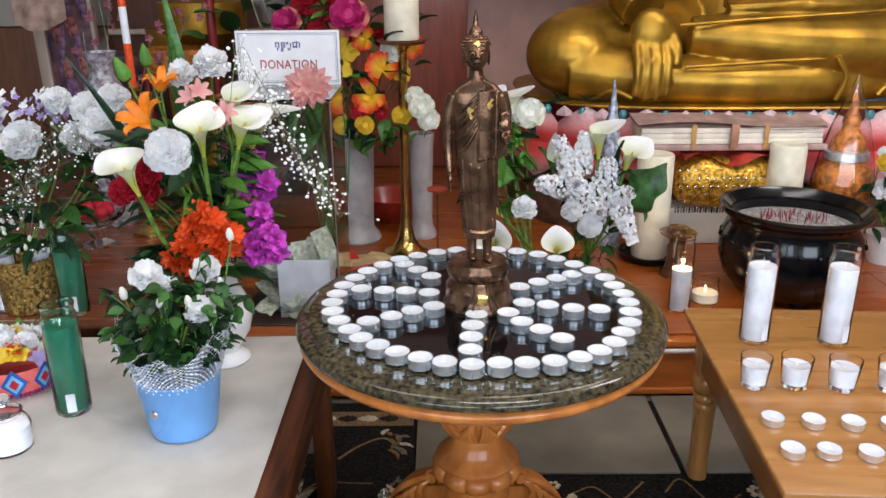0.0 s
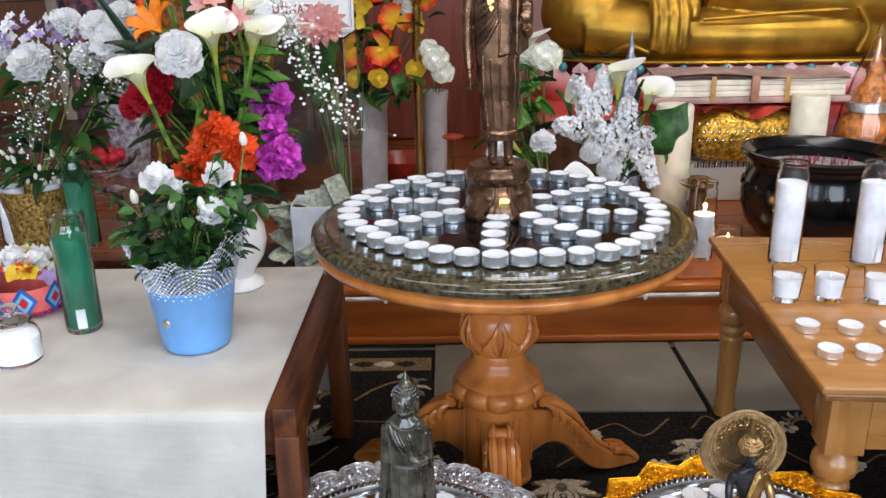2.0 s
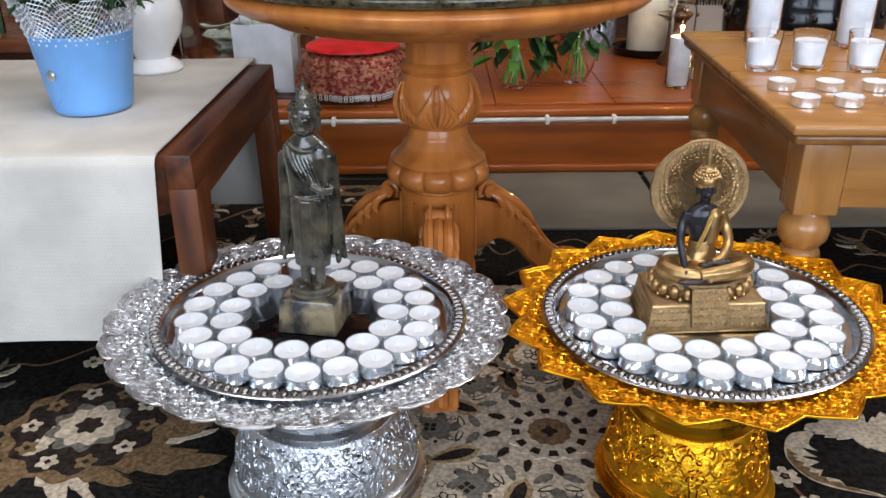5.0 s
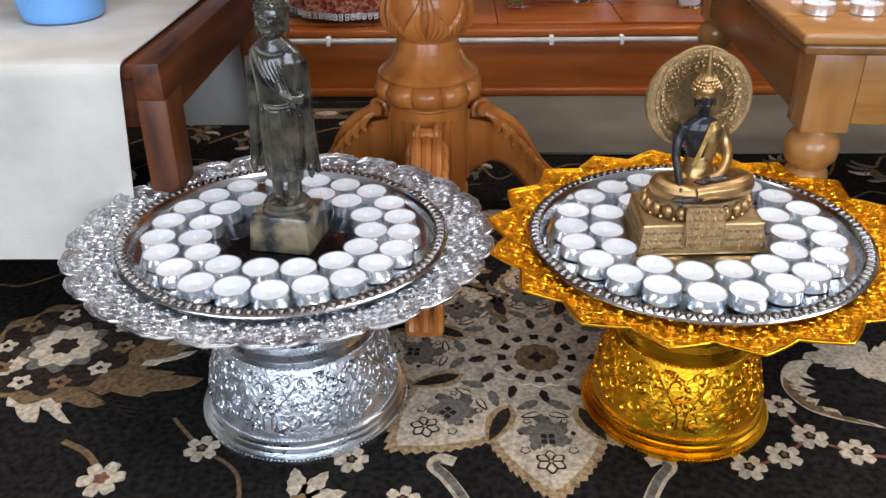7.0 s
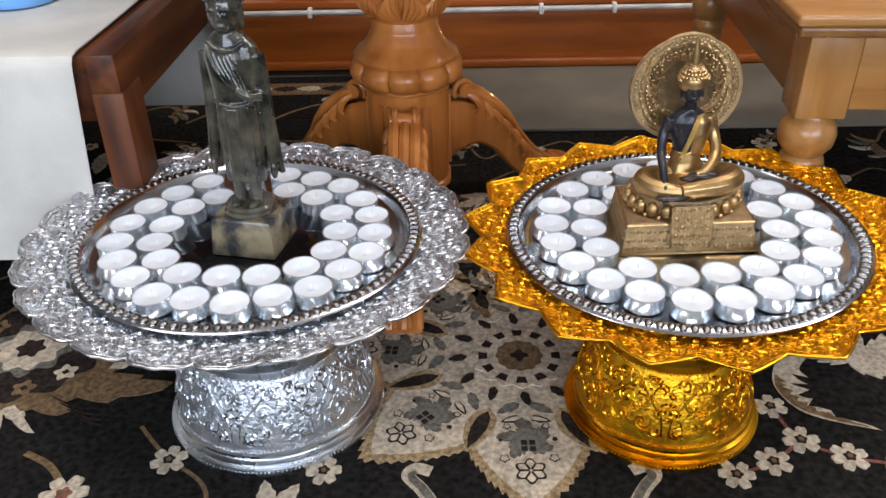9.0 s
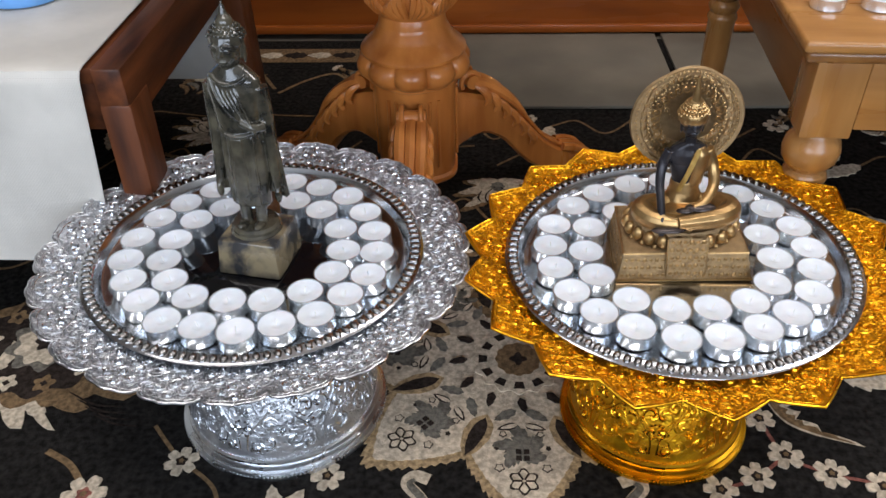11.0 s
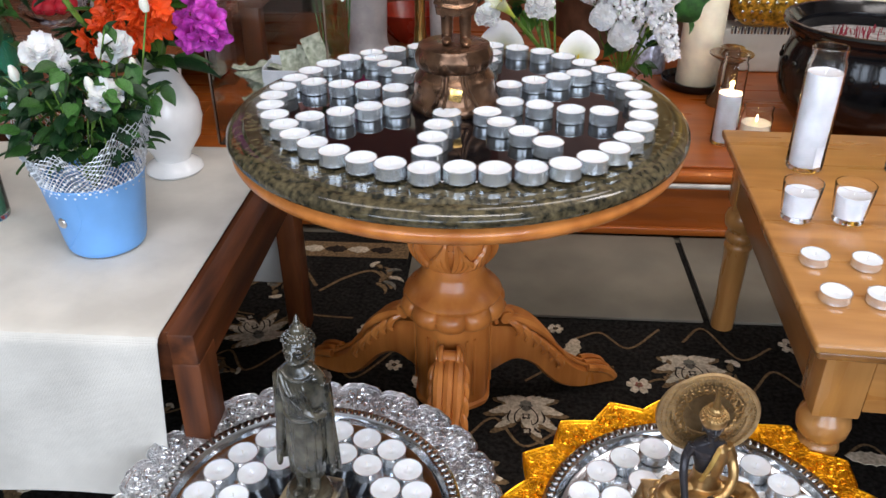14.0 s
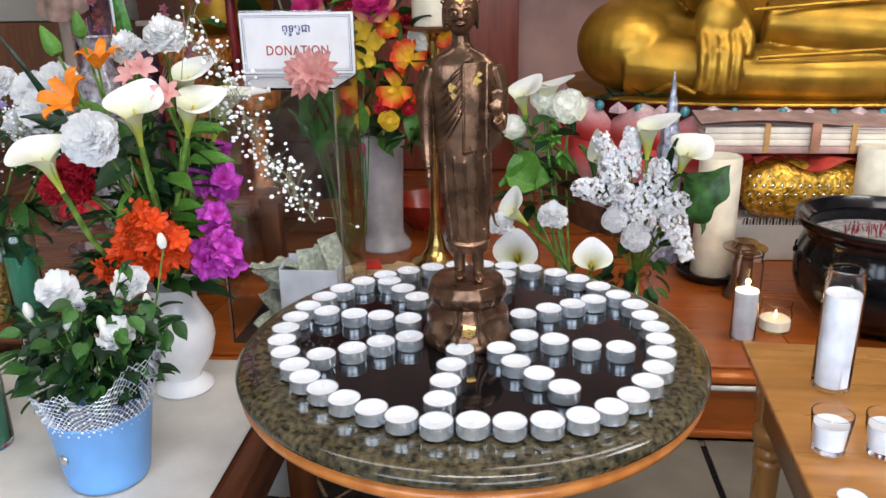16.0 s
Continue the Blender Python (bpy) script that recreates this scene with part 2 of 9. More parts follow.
dark_wood = wood("dark_wood", (0.10, 0.032, 0.018), (0.05, 0.016, 0.010), 0.4, "Z")
for low in (pine, mahogany, mahogany_v, platform_wood):
    low.node_tree.nodes["Principled BSDF"].inputs["IOR"].default_value = 1.33
linen = rewire_bump(mat("cream_linen", (0.60, 0.57, 0.515), 0.85, var=0.05, scale=9), "weave", 170, 0.25, 0.001)
# cream darkened in its colour to carry the shade below the tables
shaded_cream_board = mat("shaded_cream_board", (0.150, 0.130, 0.098), 0.75, var=0.08, scale=6, bump=0.05)
granite = mat("green_granite", (0.014, 0.014, 0.009), 0.12, var=0.3, scale=120, second=(0.118, 0.094, 0.050), sharp=0.45, bump=0.0)
black_glass = mat("black_glass", (0.004, 0.004, 0.005), 0.04, var=0.0, scale=8, bump=0.0)
aluminium = mat("aluminium_cup", (0.88, 0.93, 1.0), 0.21, 0.80, var=0.03, bump=0.05, bscale=400)
wax = mat("white_wax", (0.70, 0.725, 0.765), 0.42, var=0.03, scale=60, bump=0.12, bscale=120, sub=0.25, rand=0.05)
jar_wax = mat("jar_wax", (0.50, 0.51, 0.535), 0.4, var=0.07, scale=25, bump=0.1, sub=0.25)
wax_cream = mat("ivory_wax", (0.80, 0.74, 0.58), 0.5, var=0.05, scale=20, bump=0.1, sub=0.25)
wick_mat = mat("wick", (0.75, 0.74, 0.70), 0.9)
silver = mat("embossed_silver", (0.76, 0.78, 0.81), 0.27, 1.0, var=0.05, scale=30, bump=0.2, bscale=260)
silver_chased = rewire_bump(mat("chased_silver", (0.74, 0.75, 0.775), 0.44, 1.0, var=0.10, scale=60), "cells", 210, 0.55, 0.002)
gold = mat("bright_gold", (1.0, 0.47, 0.024), 0.27, 1.0, var=0.08, scale=25, bump=0.12, bscale=160)
gold_chased = rewire_bump(mat("chased_gold", (1.0, 0.46, 0.020), 0.42, 1.0, var=0.10, scale=60), "cells", 210, 0.45, 0.002)
# darker copies of both metals: recess shade painted under the rim scrolls
silver_recess_shade = rewire_bump(mat("silver_recess_shade", (0.50, 0.51, 0.54), 0.36, 1.0, var=0.15, scale=60), "cells", 230, 0.9, 0.004)
gold_recess_shade = rewire_bump(mat("gold_recess_shade", (0.82, 0.345, 0.012), 0.34, 1.0, var=0.15, scale=60), "cells", 230, 0.9, 0.004)
steel = mat("polished_steel", (0.55, 0.56, 0.58), 0.14, 1.0, var=0.08, scale=14, bump=0.03)
bead_steel = mat("darkened_steel", (0.30, 0.29, 0.285), 0.22, 1.0, var=0.12, scale=40, bump=0.04)
brass = mat("brass", (0.62, 0.40, 0.13), 0.22, 1.0, var=0.12, scale=30, bump=0.05)
bronze = mat("dark_bronze", (0.178, 0.098, 0.058), 0.27, 0.85, var=0.25, scale=35, bump=0.15, bscale=220)
antique_gold = rewire_bump(mat("antique_gold", (0.40, 0.272, 0.140), 0.46, 0.9, var=0.07, scale=120), "cells", 700, 0.4, 0.0015)
antique_plain = mat("antique_gold_plain", (0.42, 0.262, 0.110), 0.34, 0.9, var=0.10, scale=60, bump=0.1)
jade = mat("mottled_jade", (0.010, 0.011, 0.010), 0.18, 0.0, var=0.40, scale=45, second=(0.100, 0.088, 0.060), sharp=0.42, coat=0.45, ior=1.55, bump=0.1, bscale=120)
jade_base = mat("mottled_stone", (0.035, 0.035, 0.036), 0.25, 0.0, var=0.2, scale=30, second=(0.25, 0.20, 0.12), sharp=0.70, bump=0.1, coat=0.3)
temple_gold = mat("temple_gold_paint", (0.43, 0.235, 0.028), 0.38, 0.75, var=0.15, scale=9, bump=0.10, bscale=60)
clear_glass = glass_mat("clear_glass")
clear_glass.node_tree.nodes["Principled BSDF"].inputs["IOR"].default_value = 1.22
green_glass = glass_mat("green_tint_glass", (0.75, 0.93, 0.84))
acrylic = glass_mat("clear_acrylic", (0.97, 0.97, 0.96), 0.03)
green_wax = mat("green_wax", (0.008, 0.105, 0.062), 0.45, var=0.1, scale=20, sub=0.1)
blue_tin = mat("sky_blue_bucket", (0.17, 0.40, 0.78), 0.42, var=0.05, scale=12, bump=0.05)
white_ceramic = mat("white_ceramic", (0.80, 0.80, 0.80), 0.2, var=0.03, coat=0.4, bump=0.03)
black_iron = mat("black_lacquered_iron", (0.005, 0.005, 0.006), 0.14, 0.0, var=0.3, scale=20, bump=0.12, bscale=40)
ash = mat("grey_ash", (0.36, 0.34, 0.33), 0.95, var=0.2, scale=60, bump=0.8, bscale=90, dist=0.01)
plaster = mat("ivory_plaster", (0.50, 0.46, 0.40), 0.8, var=0.05, scale=4, bump=0.1, bscale=120)
# darker plaster for the walls out of view, so they bounce less light
hall_plaster_dimmed = mat("hall_plaster_dimmed", (0.34, 0.31, 0.265), 0.8, var=0.05, scale=4, bump=0.1, bscale=120)
pink_plaster = mat("pink_plaster", (0.70, 0.43, 0.36), 0.75, var=0.06, scale=5, bump=0.08, bscale=120)
ceiling_paint = mat("ceiling_paint", (0.78, 0.76, 0.72), 0.85, var=0.03, scale=4)
flame_mat = bpy.data.materials.new("candle_flame")
flame_mat.use_nodes = True
flame_mat.node_tree.nodes["Principled BSDF"].inputs["Emission Color"].default_value = (1.0, 0.62, 0.22, 1)
flame_mat.node_tree.nodes["Principled BSDF"].inputs["Emission Strength"].default_value = 14.0

# ---- the room ----
X0, X1, Y0, Y1, H = -3.0, 3.6, -2.4, 4.2, 2.6


def wall(name, g, material, label):
    return solo(name, g, material, Matrix(), label, "wall", kind="structure")


wall("wall_north", box(X0 - 0.15, X1 + 0.15, Y1, Y1 + 0.15, -0.05, H, 0), pink_plaster, "pink painted plaster wall behind the golden statue")
# side and south walls are unseen; their dark tone holds down the fill
wall("wall_west", box(X0 - 0.15, X0, Y0, Y1, -0.05, H, 0), hall_plaster_dimmed, "unseen plaster side wall of the hall, darkened to cut bounce light")
wall("wall_east", box(X1, X1 + 0.15, Y0, Y1, -0.05, H, 0), hall_plaster_dimmed, "unseen plaster side wall of the hall, darkened to cut bounce light")
south = Geo()
for x0, x1, z0, z1 in ((X0 - 0.15, -2.4, -0.05, H), (-0.1, 0.3, -0.05, H), (2.6, X1 + 0.15, -0.05, H), (-2.4, -0.1, -0.05, 0.58), (0.3, 2.6, -0.05, 0.58),
                       (-2.4, -0.1, 2.13, H), (0.3, 2.6, 2.13, H)):
    south.add(box(x0, x1, Y0 - 0.15, Y0, z0, z1, 0))
wall("wall_south", south, hall_plaster_dimmed, "unseen plaster wall with two window openings, darkened to cut bounce light")
solo("floor", box(X0 - 0.15, X1 + 0.15, Y0 - 0.15, Y1 + 0.15, -0.06, -0.012, 0), shaded_cream_board, Matrix(), "pale cream tiled floor under the rug", "floor", kind="structure")
solo("ceiling", box(X0 - 0.15, X1 + 0.15, Y0 - 0.15, Y1 + 0.15, H, H + 0.1, 0), ceiling_paint, Matrix(), "plain white painted ceiling", "ceiling", kind="structure")
solo("rug", box(-2.4, 2.6, -1.5, 1.93, -0.012, 0.0, 0.003), rewire_bump(mat("charcoal_wool", (0.0195, 0.0175, 0.0158), 0.95, var=0.25, scale=120), "weave", 260, 0.5, 0.001),
     Matrix(), "charcoal black wool rug with beige flower pattern", "rug", kind="structure")
rug = bpy.data.objects["rug"]

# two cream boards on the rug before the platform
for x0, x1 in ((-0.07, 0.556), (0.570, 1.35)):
    solo("floor_board", box(x0, x1, 1.588, 1.942, 0.001, 0.008, 0.002), shaded_cream_board, Matrix(), "cream painted board lying on the rug", "board", "boards before the platform")

# low platform
plat = thing("platform", Matrix(), "low varnished cherry wood altar platform", "platform", kind="structure")
part("front_panel", box(-2.2, 2.6, 1.972, 1.99, 0.004, 0.148, 0.002), platform_wood, plat)
part("lip", box(-2.2, 2.6, 1.955, 1.998, 0.148, 0.166, 0.004), platform_wood, plat)
part("skirting", box(-2.2, 2.6, 1.958, 1.972, 0.002, 0.022, 0.004), platform_wood, plat)
part("core", box(-2.2, 2.6, 1.99, 4.18, 0.004, 0.160, 0), dark_wood, plat)
for i in range(16):
    x = -2.2 + 0.3 * i
    part("plank", box(x + 0.001, x + 0.299, 1.998, 4.18, 0.160, 0.172, 0.0015, 1), platform_wood, plat)
pipe = thing("conduit", Matrix.Translation((0, 1.945, 0.143)), "thin grey conduit pipe along the platform edge", "pipe")
part("tube", tube([(-0.6, 0, 0), (0.75, 0, 0)], 0.0065, 12), mat("grey_conduit", (0.50, 0.47, 0.43), 0.4, 0.2, var=0.1), pipe)
clip_white = mat("white_clip", (0.75, 0.72, 0.66), 0.5)
for x in (-0.200, 0.324, 0.488):
    part("clip", box(x - 0.005, x + 0.005, -0.010, 0.010, -0.010, 0.011, 0.002), clip_white, pipe)

# ---- left table with its cloth ----
lt = thing("side_table", Matrix.Translation((-0.014, 0, 0)), "red-brown wooden table under a cream cloth", "table")
part("tabletop", box(-1.35, -0.255, 0.995, 1.545, 0.347, 0.368, 0.003), mahogany, lt)
part("side_rail", box(-0.272, -0.236, 0.985, 1.535, 0.297, 0.371, 0.004), mahogany, lt)
part("front_rail", box(-1.35, -0.273, 1.0, 1.02, 0.285, 0.347, 0.003), mahogany, lt)
part("back_rail", box(-1.35, -0.273, 1.515, 1.535, 0.285, 0.347, 0.003), mahogany, lt)


def table_leg(x, y0, y1, lean):
    g = box(x - 0.019, x + 0.019, y0, y1, 0.0, 0.326, 0.004)
    for v in g.v:
        v.y += lean * (0.34 - v.z) * 0.2
    return g


part("leg", table_leg(-0.253, 0.984, 1.045, -0.25), mahogany_v, lt)
part("leg", table_leg(-0.253, 1.475, 1.535, 0.25), mahogany_v, lt)
part("leg", table_leg(-1.30, 0.984, 1.045, -0.25), mahogany_v, lt)
part("leg", table_leg(-1.30, 1.475, 1.535, 0.25), mahogany_v, lt)


def cloth_fn(u, v):
    """Down the front, over the top, down the back."""
    x = -1.30 + 1.022 * u
    s = v * (0.25 + 0.60 + 0.30)
    r = 0.014
    wob = 0.006 * math.sin(5 * u + 1) + 0.004 * math.sin(17 * u)
    if s < 0.25:
        z, y = 0.125 + s, 0.972 - 0.022 * (1 - s / 0.25) + wob * (1 - s / 0.25)
        if s > 0.25 - r:
            a = (s - (0.25 - r)) / r
            y += a * a * 0.006
        z = min(z, 0.373)
    elif s < 0.85:
        z, y = 0.375 + 0.0008 * math.sin(9 * u) * math.sin(14 * v), 0.980 + (s - 0.25)
    else:
        d = s - 0.85
        z, y = 0.373 - d, 1.582 + wob * d * 2
    if s < 0.25 and u > 0.97:
        x -= 0.012 * (1 - s / 0.25)
    return (x, y, z)


cloth = solo("tablecloth", sheet2(grid(cloth_fn, 60, 120), 0.0015), linen, Matrix.Translation((-0.014, 0, 0)), "cream woven cloth hanging over the side table", "tablecloth")

# wooden table further back on the left
bt = thing("back_table", Matrix(), "brown varnished wooden table standing behind the cloth", "table")
part("tabletop", box(-1.9, -0.66, 1.60, 2.6, 0.382, 0.407, 0.004), wood("brown_varnish", (0.22, 0.065, 0.022), (0.12, 0.035, 0.014), 0.25, "X"), bt)
for x in (-1.85, -0.71):
    for y in (1.65, 2.55):
        part("leg", box(x - 0.025, x + 0.025, y - 0.025, y + 0.025, 0.0 if y < 1.9 else 0.172, 0.382, 0.004), mahogany_v, bt)
part("apron", box(-1.87, -0.69, 1.625, 1.645, 0.312, 0.382, 0.003), mahogany, bt)

# ---- right table ----
RT = Matrix.Translation((0.497, 0.970, 0)) @ Matrix.Rotation(radians(-3.7), 4, "Z")
rt = thing("coffee_table", RT, "honey-coloured oak table with turned legs", "table")
W, D = 1.0, 0.676
part("tabletop", box(0.0, W, 0.0, D, 0.392, 0.405, 0.004, 3), oak, rt)
part("edge_moulding", box(0.006, W - 0.006, 0.006, D - 0.006, 0.378, 0.392, 0.005, 3), oak_y_shaded, rt)
part("apron", box(0.03, 0.05, 0.085, D - 0.085, 0.288, 0.378, 0.002), oak_y_shaded, rt)
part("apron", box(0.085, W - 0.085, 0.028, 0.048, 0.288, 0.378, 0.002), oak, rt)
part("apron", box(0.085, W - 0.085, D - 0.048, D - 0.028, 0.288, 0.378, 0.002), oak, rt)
part("apron", box(W - 0.05, W - 0.03, 0.085, D - 0.085, 0.288, 0.378, 0.002), oak_y_shaded, rt)
turned = [(0.0, 0.276), (0.022, 0.276), (0.024, 0.270), (0.031, 0.262), (0.034, 0.250), (0.032, 0.236), (0.025, 0.226), (0.022, 0.222), (0.026, 0.217), (0.0275, 0.210),
          (0.0245, 0.203), (0.022, 0.199), (0.0255, 0.194), (0.0265, 0.188), (0.024, 0.182), (0.023, 0.12), (0.021, 0.05), (0.023, 0.03), (0.022, 0.0), (0.0, 0.0)]
for x in (0.056, W - 0.056):
    for y in (0.056, D - 0.056):
        leg = part("leg", lathe(turned, 28), oak_v, rt)
        leg.location = (x, y, 0)
        part("block", box(-0.029, 0.029, -0.029, 0.029, 0.276, 0.378, 0.003), oak_v, leg)

# ---- round pedestal table ----
TX, TY = 0.059, 1.266
TOP = Matrix.Translation((0.0045, 0.010, 0)) @ Matrix.Diagonal((1.018, 1.018, 1, 1))
pt = thing("pedestal_table", Matrix.Translation((TX, TY, 0)), "carved wooden pedestal table with a round granite top", "table")
part("granite_top", lathe([(0, 0.573), (0.2900, 0.573), (0.2930, 0.5695), (0.301, 0.5690), (0.309, 0.5660), (0.3145, 0.5600), (0.3155, 0.555), (0.313, 0.5495), (0.306, 0.547), (0, 0.547)], 96),
     granite, pt, "polished green-brown speckled granite").matrix_basis = TOP
part("wooden_rim", lathe([(0, 0.547), (0.296, 0.547), (0.306, 0.5445), (0.3105, 0.539), (0.3110, 0.534), (0.308, 0.528), (0.302, 0.5225), (0.292, 0.517), (0.284, 0.5155), (0.262, 0.509), (0.25, 0.50), (0, 0.50)], 96), pine, pt).matrix_basis = TOP
part("neck", lathe([(0, 0.50), (0.080, 0.50), (0.076, 0.490), (0.056, 0.482), (0.049, 0.470), (0.048, 0.432), (0.054, 0.428), (0.0575, 0.422), (0.054, 0.415), (0.05, 0.412)], 64,
                   lambda a, r, z: 1 - 0.035 * (0.5 + 0.5 * math.cos(12 * a)) ** 3 if 0.425 < z < 0.485 else 1), pine, pt)
part("carved_bulb", lathe([(0.05, 0.412), (0.0575, 0.402), (0.0625, 0.386), (0.0635, 0.370), (0.059, 0.350), (0.050, 0.335), (0.0455, 0.328), (0.0475, 0.322), (0.0485, 0.315)], 64), pine, pt)


def bulb_r(z):
    return float(np.interp(z, [0.328, 0.335, 0.35, 0.37, 0.386, 0.402, 0.412], [0.0455, 0.050, 0.059, 0.0635, 0.0625, 0.0575, 0.05]))


# acanthus leaves raised on the bulb
carve = Geo()
for k in range(6):
    a0 = math.pi / 3 * k - math.pi / 2
    for s in (-1, 1):
        for j in range(4):
            run = []
            for i in range(11):
                t = i / 10
                z = 0.338 + (0.066 - 0.012 * j) * t
                da = s * (0.04 + 0.10 * j * (1 - t) ** 0.7 + (0.12 + 0.05 * j) * math.sin(math.pi * t) * 0.9)
                a = a0 + da
                r = bulb_r(z) + 0.0036
                run.append((r * math.cos(a), r * math.sin(a), z))
            carve.add(tube(run, [0.0016 + 0.0046 * math.sin(math.pi * min(1, 0.08 + i / 10.5)) for i in range(11)], 6))
        curl = []
        for i in range(16):
            t = i / 15
            q = 0.004 + 0.012 * t
            ang = 6.5 * t
            z = 0.352 + q * math.sin(ang)
            a = a0 + s * (0.52 + q * math.cos(ang) / 0.06 - 0.15)
            r = bulb_r(z) + 0.0016
            curl.append((r * math.cos(a), r * math.sin(a), z))
        carve.add(tube(curl, 0.0036, 6))
tagged(part("acanthus_carving", carve, pine, pt), kind="stuff")
part("bell", lathe([(0.0485, 0.315), (0.0500, 0.310), (0.0530, 0.3060), (0.0545, 0.302), (0.058, 0.296), (0.066, 0.288), (0.0735, 0.282), (0.0770, 0.277), (0.0765, 0.273), (0.062, 0.272)], 64), pine, pt)
part("lobed_collar", lathe([(0.058, 0.2745), (0.070, 0.2735), (0.0795, 0.268), (0.0845, 0.259), (0.0850, 0.252), (0.0815, 0.243), (0.073, 0.236), (0.06, 0.233)], 160,
                           lambda a, r, z: 1 - 0.115 * (1 - abs(math.sin(5 * (a + math.pi / 2) + math.pi / 2)) ** 0.55)), pine, pt)
part("block", lathe([(0.062, 0.238), (0.066, 0.236), (0.0665, 0.231), (0.0625, 0.228), (0.061, 0.10), (0.060, 0.082), (0.064, 0.078), (0.064, 0.072), (0.058, 0.066), (0.0, 0.064)], 72,
                    lambda a, r, z: (1 + 0.03 * math.cos(6 * (a + math.pi / 2))) * (1 - 0.05 * max(0.0, -math.cos(6 * (a + math.pi / 2))) ** 8 if 0.09 < z < 0.225 else 1)), pine, pt)
flutes = Geo()
for k in range(6):
    a = math.pi / 3 * k - math.pi / 2 + math.pi / 6
    for d in (-0.11, 0.11):
        flutes.add(tube([(0.0615 * math.cos(a + d), 0.0615 * math.sin(a + d), z) for z in (0.100, 0.13, 0.17, 0.212)], 0.0028, 6))
part("panel_moulding", flutes, pine, pt)


def table_foot():
    """One curved leg that runs out along +x, with its scroll and leaf carving."""
    g = Geo()
    top = curve_pts([(0.045, 0.196), (0.085, 0.186), (0.125, 0.168), (0.165, 0.138), (0.20, 0.098), (0.235, 0.058), (0.272, 0.034), (0.305, 0.024), (0.318, 0.012)], 4)
    bot = curve_pts([(0.045, 0.085), (0.075, 0.100), (0.110, 0.108), (0.145, 0.088), (0.175, 0.052), (0.205, 0.022), (0.245, 0.003), (0.300, 0.000), (0.316, 0.002)], 4)
    n = 10
    for i, (p, q) in enumerate(zip(top, bot)):
        t = i / (len(top) - 1)
        w = 0.021 - 0.004 * t + (0.008 * max(0, t - 0.75) * 4 if t > 0.75 else 0)
        c, h = (Vector((p[0], p[1])) + Vector((q[0], q[1]))) / 2, (Vector((p[0], p[1])) - Vector((q[0], q[1]))) / 2
        for k in range(n):
            a = 2 * math.pi * k / n
            sx, sz = math.cos(a), math.sin(a)
            e = 0.45
            sx, sz = math.copysign(abs(sx) ** e, sx), math.copysign(abs(sz) ** e, sz)
            g.v.append(Vector((c[0] + h[0] * sz, w * sx, c[1] + h[1] * sz)))
    m = len(top)
    for i in range(m - 1):
        for k in range(n):
            l = (k + 1) % n
            g.f.append((i * n + k, (i + 1) * n + k, (i + 1) * n + l, i * n + l))
    g.f.append(tuple(range((m - 1) * n, m * n)))
    return g


def foot_carving():
    g = Geo()
    # scroll beside the block
    for y in (-0.016, 0.016):
        sp = [(0.088 + (0.004 + 0.014 * t) * math.cos(8 * t + 2), y * (1 - 0.2 * t), 0.205 + (0.004 + 0.014 * t) * math.sin(8 * t + 2)) for t in [i / 22 for i in range(23)]]
        g.add(tube(sp, 0.0042, 7))
    g.add(tube([(0.088, -0.021, 0.205), (0.088, 0.021, 0.205)], 0.011, 12))
    # leaf that folds over the knee: long ribs along the back, a fringe of curled tips down each side
    for s in (-1, 0, 1):
        pts = curve_pts([(0.082, s * 0.014, 0.205), (0.108, s * 0.015, 0.196), (0.138, s * 0.015, 0.176), (0.165, s * 0.014, 0.150), (0.188, s * 0.010, 0.122)], 5)
        k = len(pts)
        g.add(tube(pts, [0.0095 * math.sin(math.pi * (0.22 + 0.72 * i / k)) for i in range(k)], 8))
    for s in (-1, 1):
        for j in range(6):
            x0, z0 = 0.098 + 0.017 * j, 0.196 - 0.0135 * j - 0.0010 * j * j
            pts = curve_pts([(x0 - 0.010, s * 0.016, z0 + 0.004), (x0 + 0.006, s * 0.025, z0 - 0.006), (x0 + 0.014, s * 0.026, z0 - 0.022), (x0 + 0.008, s * 0.025, z0 - 0.032)], 4)
            k = len(pts)
            g.add(tube(pts, [0.0068 * math.sin(math.pi * (0.12 + 0.80 * i / k)) for i in range(k)], 7))
    for s in (-0.008, 0.008):
        pts = curve_pts([(0.150, s, 0.158), (0.185, s, 0.122), (0.22, s, 0.078), (0.255, s, 0.050), (0.29, s, 0.034)], 5)
        g.add(tube(pts, [0.0050 - 0.003 * i / len(pts) for i in range(len(pts))], 7))
    for s in (-0.015, 0.0, 0.015):
        pts = curve_pts([(0.262, s, 0.044), (0.285, s * 1.2, 0.038), (0.306, s * 1.3, 0.026), (0.318, s * 1.3, 0.010)], 4)
        g.add(tube(pts, 0.0075, 7))
    return g


foot_me, carve_me = mesh_of("foot", table_foot(), pine), mesh_of("leaf_carving", foot_carving(), pine)
for a in (-90, 27, 150):
    ob = new("foot", foot_me)
    ob.parent, ob.rotation_euler = pt, (0, 0, radians(a))
    oc = new("leaf_carving", carve_me)
    oc.parent = ob

solo("glass_disc", lathe([(0, 0.0), (0.246, 0.0), (0.2475, 0.0015), (0.246, 0.003), (0, 0.003)], 96), black_glass, Matrix.Translation((0.067, 1.269, 0.5732)),
     "round black glass disc lying on the granite", "glass plate")

